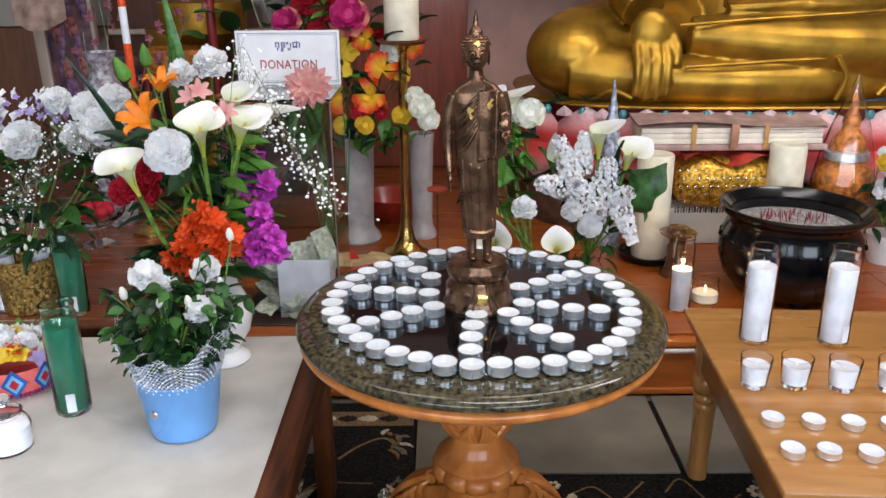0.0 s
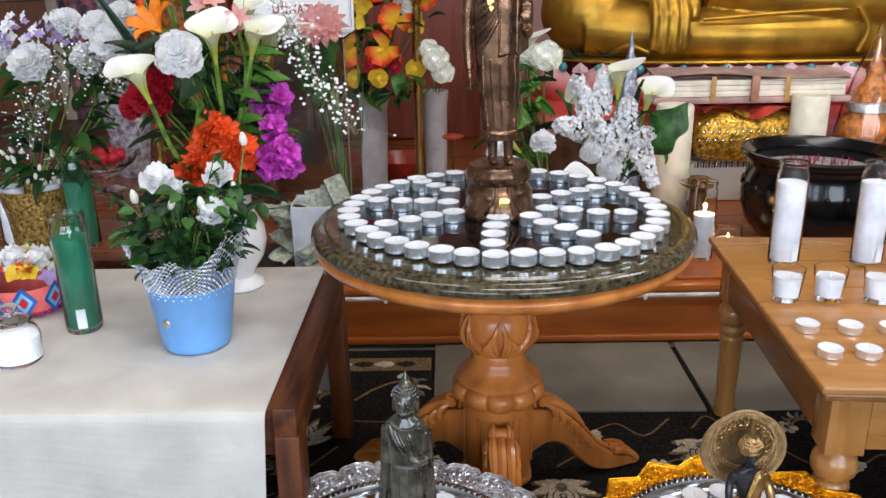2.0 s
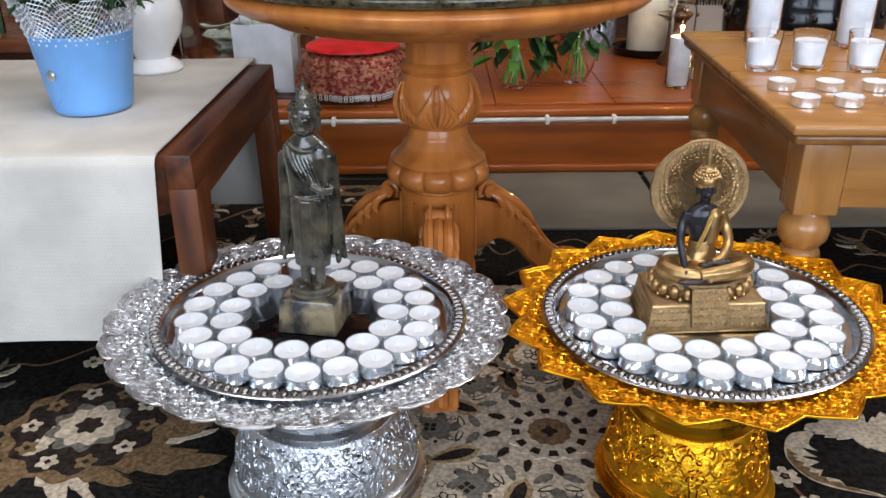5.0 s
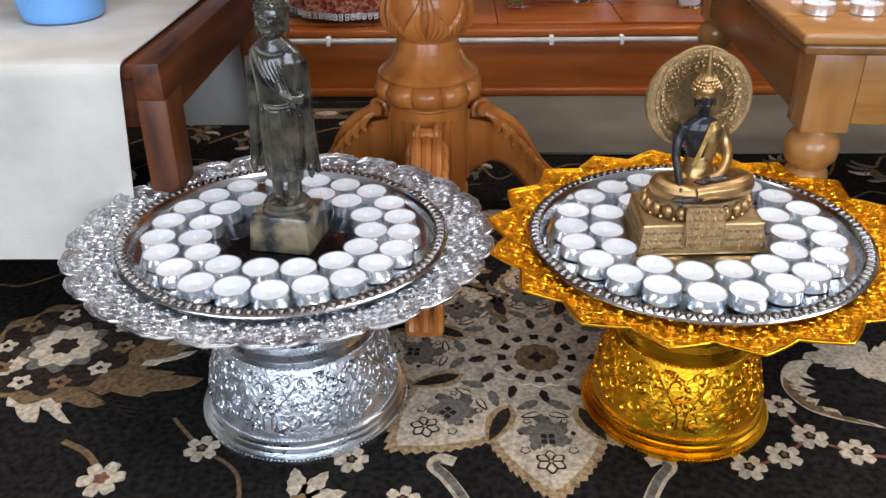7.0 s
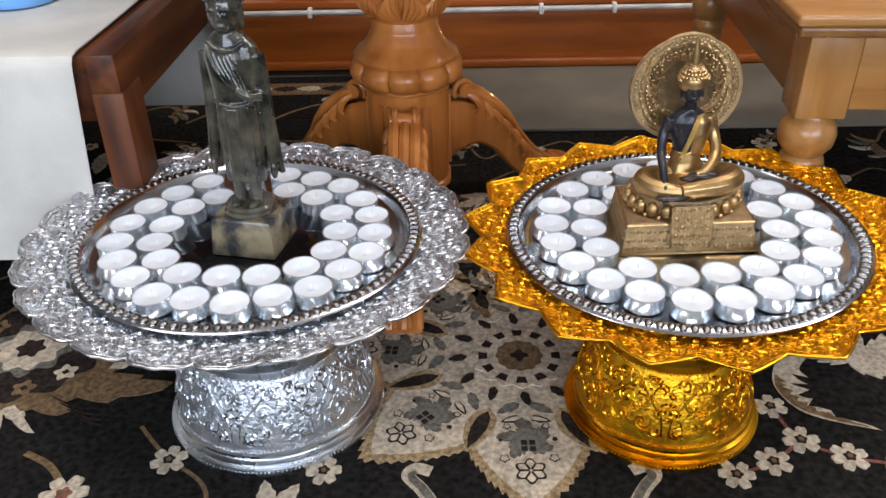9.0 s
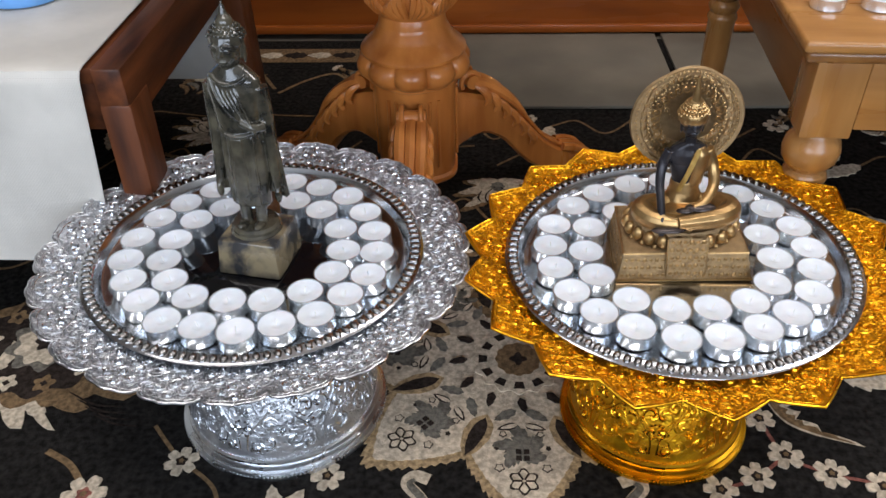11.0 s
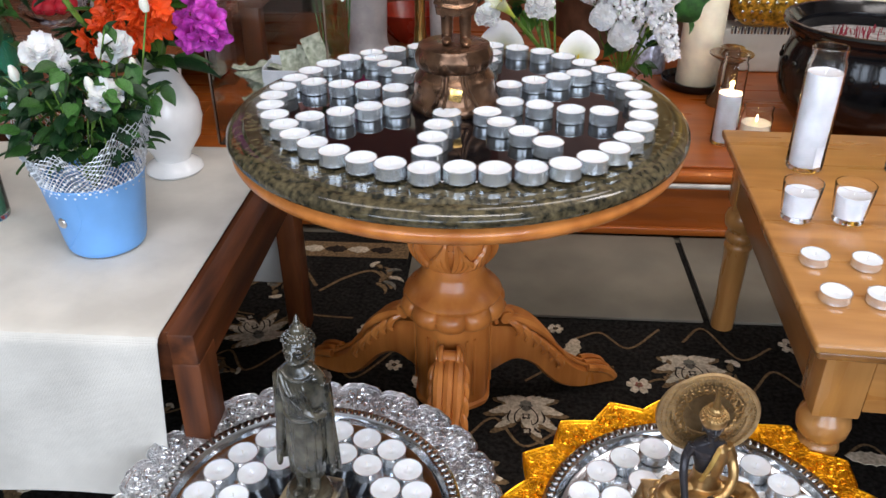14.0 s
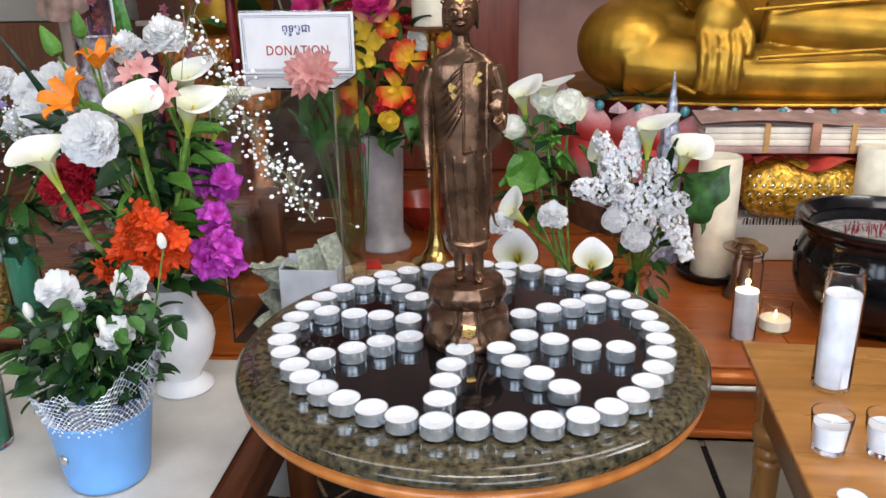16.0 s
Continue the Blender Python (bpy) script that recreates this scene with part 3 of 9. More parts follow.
# ---- tealights ----
def tealight(height=0.0160):
    t = thing("tealight", Matrix(), "white tealight candle in an aluminium cup", "candle")
    r, h = 0.0195, height
    part("cup", lathe([(0, 0.0), (r - 0.0012, 0.0), (r - 0.0004, 0.0010), (r - 0.0004, h - 0.002), (r, h - 0.0012), (r, h), (r - 0.0008, h), (r - 0.0010, h - 0.003)], 28), aluminium, t)
    part("wax", lathe([(0, h - 0.0044), (0.0022, h - 0.0042), (0.0042, h - 0.0030), (0.0075, h - 0.0020), (r * 0.78, h - 0.0014), (r - 0.0012, h - 0.0007)], 28, lambda a, r, z: 1 + 0.0 * a), wax, t)
    part("wick", tube([(0, 0, h - 0.002), (0.0003, 0, h + 0.002), (0.0010, 0.0004, h + 0.005)], 0.0006, 5), wick_mat, t)
    return t


first = tealight()
first_used = [False]


def put_tealight(x, y, z, group, label=None):
    m = Matrix.Translation((x, y, z)) @ Matrix.Rotation(random.uniform(0, 6.28), 4, "Z") @ Matrix.Rotation(radians(random.uniform(-0.8, 0.8)), 4, "X")
    if first_used[0]:
        t = copy_thing(first, m)
    else:
        t = first
        t.matrix_basis = m
        first_used[0] = True
    tagged(t, label or "white tealight candle in an aluminium cup on black glass", "candle", group)
    return t


ZT = 0.5765
# the outer ring, and the spokes of the wheel
RING = ((0.080, 1.027), (0.120, 1.027), (0.161, 1.032), (0.200, 1.044), (0.233, 1.065), (0.261, 1.093), (0.282, 1.128), (0.300, 1.164), (0.311, 1.206), (0.316, 1.246), (0.315, 1.284), (0.307, 1.322), (0.298, 1.361),
        (0.278, 1.397), (0.252, 1.431), (0.222, 1.463), (0.189, 1.488), (0.149, 1.507), (0.109, 1.518), (0.070, 1.521), (0.027, 1.517), (-0.013, 1.505), (-0.051, 1.487), (-0.086, 1.466), (-0.117, 1.436), (-0.144, 1.404),
        (-0.164, 1.369), (-0.180, 1.332), (-0.188, 1.292), (-0.192, 1.254), (-0.187, 1.216), (-0.172, 1.180), (-0.151, 1.146), (-0.130, 1.115), (-0.102, 1.089), (-0.071, 1.066), (-0.036, 1.047), (0.0, 1.033), (0.040, 1.023))
SPOKES = ((0.054, 1.201), (0.046, 1.157), (0.042, 1.115), (0.039, 1.071), (-0.017, 1.235), (-0.053, 1.218), (-0.087, 1.196), (-0.124, 1.176), (-0.026, 1.295), (-0.067, 1.303), (-0.106, 1.307), (-0.148, 1.315),
          (0.107, 1.207), (0.126, 1.170), (0.154, 1.140), (0.183, 1.107), (0.137, 1.247), (0.177, 1.237), (0.218, 1.222), (0.261, 1.218), (0.136, 1.319), (0.173, 1.341), (0.208, 1.359), (0.240, 1.378),
          (-0.023, 1.375), (-0.049, 1.408), (-0.075, 1.439), (0.100, 1.440), (0.106, 1.479))
for x, y in RING + SPOKES:
    put_tealight(x, y, ZT, "tealights on the round table")


# ---- the two offering stands ----
def scroll(n=14, turns=1.35, size=0.012):
    pts = []
    for i in range(n):
        t = i / (n - 1)
        r = size * (0.12 + 0.88 * t)
        a = turns * 2 * math.pi * t
        pts.append((r * math.cos(a), r * math.sin(a), 0.0))
    return pts


def stand(name, m, h_rim, metal, chased, label, lobes, pointed, r_out, r_base, seed, tip, shift):
    """A footed tray: turned foot, flaring body, and a wide lobed rim covered with scrollwork."""
    rnd = random.Random(seed)
    st = thing(name, m, label, "offering stand", "offering stands")
    hb = h_rim
    part("foot", lathe([(0, 0.0), (r_base, 0.0), (r_base + 0.001, 0.003), (r_base, 0.008), (r_base - 0.004, 0.009), (r_base - 0.003, 0.012), (r_base - 0.003, 0.015), (r_base - 0.007, 0.0165), (r_base - 0.006, 0.020), (r_base - 0.0065, 0.023), (r_base - 0.010, 0.025)], 96), metal, st)
    body = [(r_base - 0.010, 0.025), (r_base - 0.010, 0.032), (r_base - 0.013, 0.050), (r_base - 0.018, 0.070), (r_base - 0.025, 0.090), (r_base - 0.032, 0.105)]
    part("body", lathe(body, 96), silver_chased if metal == silver else gold_chased, st, "embossed body with leaf scrolls")
    part("neck", lathe([(r_base - 0.032, 0.105), (r_base - 0.031, 0.108), (r_base - 0.036, 0.112), (r_base - 0.037, 0.120), (r_base - 0.034, 0.124), (r_base - 0.039, 0.129), (r_base - 0.040, 0.140),
                        (r_base - 0.02, hb - 0.025), (0.13, hb - 0.014), (0.15, hb - 0.008)], 96), metal, st)
    relief = Geo()
    body_r = [p[0] for p in body]
    body_z = [p[1] for p in body]

    def on_body(a, z, off=0.0006):
        r = float(np.interp(z, body_z, body_r)) + off
        return Vector((r * math.cos(a), r * math.sin(a), z))

    panels = 8
    for i in range(panels):
        a0 = 2 * math.pi * i / panels + 0.2
        half = math.pi / panels
        # ogee frame of the panel
        for sd in (-1, 1):
            run = [on_body(a0 + sd * half * (0.90 - 0.86 * t ** 2.2), 0.038 + 0.060 * t + 0.004 * math.sin(2 * math.pi * t)) for t in [k / 14 for k in range(15)]]
            relief.add(tube(run, 0.0011, 5))
            # leaf scrolls that fill it, and the spandrel beyond the frame
            for ca, cz, size, spin in ((0.34, 0.052, 0.0120, 0.4), (0.26, 0.074, 0.0095, 2.2), (0.66, 0.043, 0.0080, 1.2), (0.80, 0.086, 0.0110, 3.6), (0.86, 0.066, 0.0080, 5.0), (0.10, 0.091, 0.0065, 1.0), (0.50, 0.096, 0.0070, 4.4)):
                cc = a0 + sd * half * ca
                rb = float(np.interp(cz, body_z, body_r))
                for turn in (0.0, 2.1):
                    arm = []
                    for k in range(13):
                        t = k / 12
                        ang = spin + turn + 5.0 * t
                        rad = size * (0.10 + 0.90 * t)
                        arm.append(on_body(cc + sd * rad * math.cos(ang) / rb, min(0.101, max(0.034, cz + rad * math.sin(ang)))))
                    relief.add(tube(arm, [0.0005 + 0.0011 * math.sin(math.pi * min(1.0, 0.15 + k / 13)) for k in range(13)], 5))
                for k in range(4):
                    ang = spin + 1.5 * k
                    p = on_body(cc + sd * size * 1.02 * math.cos(ang) / rb, min(0.100, max(0.035, cz + size * 1.02 * math.sin(ang))), 0.0004)
                    relief.add(ball((0, 0, 0), (0.0030, 0.0014, 0.0010), 6, 4), Matrix.Translation(p) @ Matrix.Rotation(cc, 4, "Z") @ Matrix.Rotation(radians(90), 4, "Y") @ Matrix.Rotation(ang + 0.6, 4, "Z"))
        for k in range(6):
            ang = k * math.pi / 3
            p = on_body(a0 + 0.0045 * math.cos(ang) / 0.11, 0.064 + 0.0045 * math.sin(ang), 0.0005)
            relief.add(ball(p, 0.0021, 6, 4))
        relief.add(ball(on_body(a0, 0.064), 0.0024, 6, 4))
    tagged(part("scrollwork", relief, metal, st), kind="stuff")
    beads = Geo()
    for rr, z, num, s in ((r_base + 0.0002, 0.0052, 170, 0.0016), (r_base - 0.0095, 0.0265, 150, 0.0013), (r_base - 0.0315, 0.1065, 110, 0.0015)):
        for i in range(num):
            a = 2 * math.pi * i / num
            beads.add(ball((rr * math.cos(a), rr * math.sin(a), z), s, 6, 4))
    tagged(part("beading", beads, metal, st), kind="stuff")

    def lobe(a):
        if pointed:
            w = abs(((a * lobes / (2 * math.pi)) % 1) - 0.5) * 2
            return 0.8 * (1 - w ** 1.25) + 0.2 * (1 - w) ** 3
        return 0.78 * abs(math.sin(lobes * a / 2)) ** 0.6 + 0.22 * abs(math.sin(1.5 * lobes * a)) ** 0.6

    drop = -0.009

    def rim_fn(u, v):
        a = 2 * math.pi * u
        ro = r_out - (0.022 if pointed else 0.011) * (1 - lobe(a))
        r = 0.150 + (ro - 0.150) * v
        z = hb - drop * v ** 1.4 + 0.0025 * lobe(a) * v
        if v > 0.93:
            z += 0.003 * (v - 0.93) / 0.07
        return (r * math.cos(a), r * math.sin(a), z)

    nu = lobes * (12 if pointed else 14)
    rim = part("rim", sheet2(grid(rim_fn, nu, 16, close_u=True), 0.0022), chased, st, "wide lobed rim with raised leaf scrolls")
    rim.matrix_basis = Matrix.Translation((shift[0], shift[1], hb)) @ tip @ Matrix.Translation((0, 0, -hb))
    edge = [rim_fn(i / nu, 1.0) for i in range(nu + 1)]
    part("rim_edge", tube([(x, y, z + 0.0004) for x, y, z in edge], 0.0014, 6), metal, rim)
    inner = [rim_fn(i / nu, 0.94) for i in range(nu + 1)]
    part("rim_line", tube([(x, y, z + 0.0022) for x, y, z in inner], 0.0008, 5), metal, rim)
    curls = Geo()
    for i in range(lobes):
        for uu0, vv, size, spin, hand in ((0.20, 0.42, 0.0075, 0.6, 1), (0.70, 0.42, 0.0075, 2.5, -1), (0.46, 0.50, 0.0070, 1.6, 1), (0.22, 0.60, 0.0078, 4.0, -1), (0.72, 0.60, 0.0078, 5.6, 1), (0.48, 0.68, 0.0075, 4.7, -1), (0.97, 0.52, 0.0070, 3.1, 1), (0.97, 0.72, 0.0065, 0.2, -1), (0.26, 0.78, 0.0075, 2.0, 1), (0.72, 0.78, 0.0075, 1.1, -1), (0.49, 0.86, 0.0070, 3.3, 1)):
            uu = (i + uu0 + rnd.uniform(-0.03, 0.03)) / lobes
            p = Vector(rim_fn(uu, vv))
            e1 = (Vector(rim_fn(uu, min(1, vv + 0.05))) - p).normalized()
            base = Matrix.Translation(p + Vector((0, 0, 0.0022))) @ Matrix.Rotation(2 * math.pi * uu, 4, "Z") @ Matrix.Rotation(math.atan2(-e1.z, Vector((e1.x, e1.y)).length), 4, "Y") @ Matrix.Rotation(spin, 4, "Z") @ Matrix.Diagonal((1, hand, 1.5, 1))
            curls.add(tube(scroll(13, 1.25, size), [0.0005 + 0.0009 * math.sin(math.pi * min(1.0, 0.2 + k / 13)) for k in range(13)], 5), base)
            curls.add(ball((0, 0, 0.0004), (0.0014, 0.0014, 0.0012), 6, 4), base)
            for k in range(3):
                ang = 2.2 * k + 0.5
                curls.add(ball((0, 0, 0), (0.0030, 0.0011, 0.0010), 6, 4), base @ Matrix.Translation((size * 1.05 * math.cos(ang), size * 1.05 * math.sin(ang), -0.0003)) @ Matrix.Rotation(ang + 0.9, 4, "Z"))
    tagged(part("scrollwork", curls, metal, rim), kind="stuff")
    return st


def round_tray(m, r, label):
    """A polished tray with a ribbed bead rim."""
    t = thing("round_tray", m, label, "tray", "round trays")
    part("plate", lathe([(0, 0.0), (r - 0.026, 0.0), (r - 0.021, 0.002), (r - 0.017, 0.010), (r - 0.014, 0.013), (r - 0.003, 0.0125), (r, 0.011), (r - 0.001, 0.009), (r - 0.016, 0.008), (r - 0.024, -0.0015), (0, -0.0018)], 96), steel, t)
    g = Geo()
    num = 112
    for i in range(num):
        a = 2 * math.pi * i / num
        g.add(ball((0, 0, 0), (0.0062, 0.0040, 0.0030), 8, 6), Matrix.Rotation(a, 4, "Z") @ Matrix.Translation((r - 0.0085, 0, 0.0132)))
    part("bead_rim", g, bead_steel, t)
    return t


SX, SY, SZ = -0.094, 0.864, 0.1995
GX, GY, GZ = 0.3715, 0.857, 0.2010
S_TIP = Matrix.Rotation(radians(-1.4), 4, "X") @ Matrix.Rotation(radians(1.55), 4, "Y")
G_TIP = Matrix.Rotation(radians(-0.3), 4, "X") @ Matrix.Rotation(radians(-1.7), 4, "Y")
stand("silver_stand", Matrix.Translation((-0.082, 0.832, 0)), SZ - 0.003, silver, silver_recess_shade, "embossed silver offering stand with scalloped rim on the rug", 24, False, 0.240, 0.123, 3, S_TIP, (-0.012, 0.036))
stand("gold_stand", Matrix.Translation((0.364, 0.820, 0)), GZ - 0.003, gold, gold_recess_shade, "bright gold offering stand with pointed petal rim", 18, True, 0.237, 0.108, 4, G_TIP, (0.010, 0.040))
S_TRAY, G_TRAY = Matrix.Translation((SX, SY, SZ + 0.001)) @ S_TIP, Matrix.Translation((GX, GY, GZ + 0.001)) @ G_TIP
round_tray(S_TRAY, 0.187, "polished steel tray lying on the silver stand")
round_tray(G_TRAY, 0.187, "polished steel tray lying on the gold stand")
solo("mirror_disc", lathe([(0, 0.0), (0.085, 0.0), (0.086, 0.0008), (0.085, 0.0015), (0, 0.0015)], 64), black_glass, S_TRAY @ Matrix.Translation((0, 0, 0.0003)), "small black mirror disc in the silver tray", "glass plate")


SILVER_TRAY = ((-0.188, 0.763), (-0.157, 0.734), (-0.120, 0.728), (-0.081, 0.722), (-0.043, 0.734), (-0.007, 0.750), (0.018, 0.782), (0.038, 0.816), (0.043, 0.856), (0.036, 0.896), (0.021, 0.934), (-0.004, 0.968), (-0.039, 0.986),
               (-0.078, 0.997), (-0.124, 0.993), (-0.168, 0.975), (-0.195, 0.944), (-0.216, 0.911), (-0.228, 0.871), (-0.227, 0.830), (-0.212, 0.795), (-0.169, 0.797), (-0.140, 0.771), (-0.100, 0.767), (-0.061, 0.769),
               (-0.024, 0.785), (-0.001, 0.818), (0.006, 0.858), (-0.003, 0.899), (-0.031, 0.937), (-0.066, 0.955), (-0.146, 0.936), (-0.173, 0.910), (-0.185, 0.869), (-0.186, 0.831))
GOLD_TRAY = ((0.251, 0.791), (0.275, 0.759), (0.308, 0.736), (0.348, 0.720), (0.388, 0.721), (0.427, 0.733), (0.461, 0.753), (0.490, 0.783), (0.504, 0.819), (0.508, 0.856), (0.504, 0.895), (0.485, 0.930), (0.460, 0.962), (0.423, 0.983),
             (0.380, 0.994), (0.338, 0.988), (0.298, 0.970), (0.266, 0.945), (0.241, 0.908), (0.234, 0.869), (0.237, 0.830), (0.279, 0.816), (0.309, 0.776), (0.346, 0.761), (0.386, 0.762), (0.425, 0.771), (0.454, 0.798),
             (0.468, 0.839), (0.465, 0.881), (0.430, 0.925), (0.317, 0.930), (0.280, 0.901), (0.272, 0.857))
for tray, spots, group in ((S_TRAY, SILVER_TRAY, "tealights in the silver tray"), (G_TRAY, GOLD_TRAY, "tealights in the gold tray")):
    o, up = tray.translation, tray.to_3x3() @ Vector((0, 0, 1))
    for x, y in spots:
        z = o.z - ((x - o.x) * up.x + (y - o.y) * up.y) / up.z
        put_tealight(x, y, z + 0.001, group, "white tealight candle in the steel tray")
# unlit tealights on the oak table
for x, y in ((0.553, 1.160), (0.618, 1.152), (0.682, 1.146), (0.745, 1.140), (0.549, 1.068), (0.605, 1.064), (0.668, 1.058), (0.73, 1.05), (0.81, 1.13)):
    put_tealight(x, y, 0.4055, "tealights on the oak table", "low white tealight candle on the oak table").scale = (1, 1, 0.8)

# ---- statues ----
def fused(g, voxel, rounds=4):
    """One closed skin round overlapping shapes."""
    me = bpy.data.meshes.new("raw")
    me.from_pydata([tuple(v) for v in g.v], [], g.f)
    ob = new("raw", me)
    rm = ob.modifiers.new("skin", "REMESH")
    rm.mode, rm.voxel_size = "VOXEL", voxel
    sm = ob.modifiers.new("ease", "SMOOTH")
    sm.factor, sm.iterations = 0.5, rounds
    ev = ob.evaluated_get(bpy.context.evaluated_depsgraph_get()).to_mesh()
    out = Geo()
    out.v = [v.co.copy() for v in ev.vertices]
    out.f = [tuple(p.vertices) for p in ev.polygons]
    bpy.data.objects.remove(ob)
    return out


def solo_multi(name, pieces, m, label, category, group="", sharp=38):
    """One mesh from (Geo, material) pieces."""
    g, mats, idx = Geo(), [], []
    for geo, material in pieces:
        if material not in mats:
            mats.append(material)
        idx += [mats.index(material)] * len(geo.f)
        g.add(geo)
    me = mesh_of(name, g, mats[0], sharp)
    for extra in mats[1:]:
        me.materials.append(extra)
    me.polygons.foreach_set("material_index", idx)
    ob = new(name, me)
    ob.matrix_basis = m
    return tagged(ob, label, category, group)


def elliptic(rows, n=32):
    """A body from (z, half-width, half-depth, x shift, y shift) rows."""
    g = Geo()
    for z, a, b, sx, sy in rows:
        for i in range(n):
            t = 2 * math.pi * i / n
            g.v.append(Vector((sx + a * math.cos(t), sy + b * math.sin(t), z)))
    for j in range(len(rows) - 1):
        for i in range(n):
            k = (i + 1) % n
            g.f.append((j * n + i, j * n + k, (j + 1) * n + k, (j + 1) * n + i))
    g.f.append(tuple(reversed(range(n))))
    g.f.append(tuple(range((len(rows) - 1) * n, len(rows) * n)))
    return g


def figure_head(c, s):
    """Head with hair cap, topknot, finial and long ears, s = height of the face."""
    x, y, z = c
    g = Geo()
    g.add(ball((x, y - 0.02 * s, z), (0.40 * s, 0.44 * s, 0.55 * s), 20, 14))
    g.add(ball((x, y + 0.06 * s, z + 0.20 * s), (0.46 * s, 0.47 * s, 0.42 * s), 20, 12))
    g.add(ball((x, y + 0.05 * s, z + 0.62 * s), (0.24 * s, 0.24 * s, 0.24 * s), 14, 10))
    g.add(tube([(x, y + 0.05 * s, z + 0.75 * s), (x, y + 0.05 * s, z + 0.92 * s), (x, y + 0.05 * s, z + 1.16 * s)], [0.13 * s, 0.10 * s, 0.02 * s], 10))
    g.add(tube([(x, y - 0.40 * s, z + 0.13 * s), (x, y - 0.50 * s, z - 0.10 * s)], [0.05 * s, 0.09 * s], 8))
    g.add(ball((x, y - 0.40 * s, z - 0.24 * s), (0.14 * s, 0.07 * s, 0.05 * s), 10, 6))
    for e in (-1, 1):
        g.add(tube(curve_pts([(x + e * 0.05 * s, y - 0.43 * s, z + 0.12 * s), (x + e * 0.18 * s, y - 0.425 * s, z + 0.17 * s), (x + e * 0.31 * s, y - 0.34 * s, z + 0.11 * s)], 4), 0.035 * s, 6))
        g.add(ball((x + e * 0.17 * s, y - 0.40 * s, z + 0.045 * s), (0.085 * s, 0.045 * s, 0.035 * s), 8, 6))
        g.add(ball((x + e * 0.42 * s, y + 0.06 * s, z - 0.08 * s), (0.06 * s, 0.12 * s, 0.34 * s), 8, 8))
    g.add(tube([(x, y + 0.05 * s, z - 0.35 * s), (x, y + 0.06 * s, z - 0.85 * s)], [0.22 * s, 0.26 * s], 12))
    return g


def hair_dots(c, s, size):
    g = Geo()
    x, y, z = c
    for row in range(5):
        ph = radians(12 + 15 * row)
        num = int(26 * math.cos(ph))
        for i in range(num):
            a = 2 * math.pi * (i + 0.5 * row) / num
            if -2.6 < math.atan2(math.sin(a), math.cos(a)) < -0.5 and row == 0:
                continue
            g.add(ball((x + 0.47 * s * math.cos(a) * math.cos(ph), y + 0.06 * s + 0.48 * s * math.sin(a) * math.cos(ph), z + 0.20 * s + 0.43 * s * math.sin(ph)), size, 6, 4))
    return g


# standing bronze figure on the round table
b = Geo()
b.add(elliptic([(0.126, 0.0265, 0.0170, 0.003, 0), (0.141, 0.0285, 0.0185, 0.003, 0), (0.165, 0.0295, 0.0190, 0.002, 0), (0.190, 0.0312, 0.0190, 0.002, 0), (0.222, 0.0340, 0.0200, 0.001, 0), (0.252, 0.0352, 0.0205, 0, 0),
                (0.285, 0.0360, 0.0205, -0.001, 0), (0.310, 0.0365, 0.0203, -0.001, 0), (0.335, 0.0395, 0.0205, 0, 0), (0.355, 0.0425, 0.0205, 0, 0), (0.370, 0.0410, 0.0185, 0, 0), (0.381, 0.0310, 0.0155, 0, 0), (0.389, 0.0160, 0.0130, 0, 0), (0.395, 0.0120, 0.0120, 0, 0)], 40))
b.add(tube(curve_pts([(-0.037, 0.002, 0.366), (-0.0455, 0.003, 0.335), (-0.0475, 0.002, 0.288), (-0.0470, -0.004, 0.257), (-0.0462, -0.007, 0.241)]), [0.0110 - 0.0050 * i / 24 for i in range(25)], 12))
b.add(ball((-0.0458, -0.009, 0.230), (0.0050, 0.0066, 0.012), 12, 8))
for k in range(4):
    b.add(tube([(-0.0458, -0.0135 + 0.003 * k, 0.226), (-0.0452, -0.0140 + 0.003 * k, 0.209 + 0.002 * abs(k - 1))], 0.0019, 6))
b.add(tube(curve_pts([(0.039, 0.002, 0.366), (0.0470, 0.003, 0.335), (0.0475, 0.002, 0.306), (0.0460, -0.014, 0.294), (0.0425, -0.026, 0.304)]), [0.0115 - 0.0050 * i / 24 for i in range(25)], 12))
b.add(ball((0.0420, -0.0295, 0.320), (0.0076, 0.0036, 0.011), 12, 8))
for k in range(4):
    b.add(tube([(0.0368 + 0.0036 * k, -0.0300, 0.326), (0.0364 + 0.0038 * k, -0.0310, 0.343 - 0.002 * abs(k - 1.5))], 0.0020, 6))
b.add(tube([(0.0352, -0.029, 0.314), (0.0325, -0.031, 0.325)], 0.0020, 6))
# sleeve that falls from the raised arm
b.add(plate(lambda u, v: (0.028 + 0.019 * u, -0.008 - 0.012 * u * (1 - v), 0.312 - (0.056 - 0.018 * u) * v), 8, 12, 0.006))
for e, y in ((-1, 0.004), (1, -0.008)):
    b.add(tube([(0.003 + e * 0.0125, y + 0.002, 0.088), (0.003 + e * 0.012, y + 0.002, 0.135)], [0.0072, 0.0092], 12))
    b.add(ball((0.003 + e * 0.013, y - 0.011, 0.0925), (0.0070, 0.0150, 0.0050), 12, 8))
b.add(figure_head((-0.001, -0.002, 0.430), 0.048))
b.add(tube([(-0.001, 0.0005, 0.474), (-0.001, 0.0005, 0.486), (-0.001, 0.0005, 0.497)], [0.0050, 0.0034, 0.0008], 10))
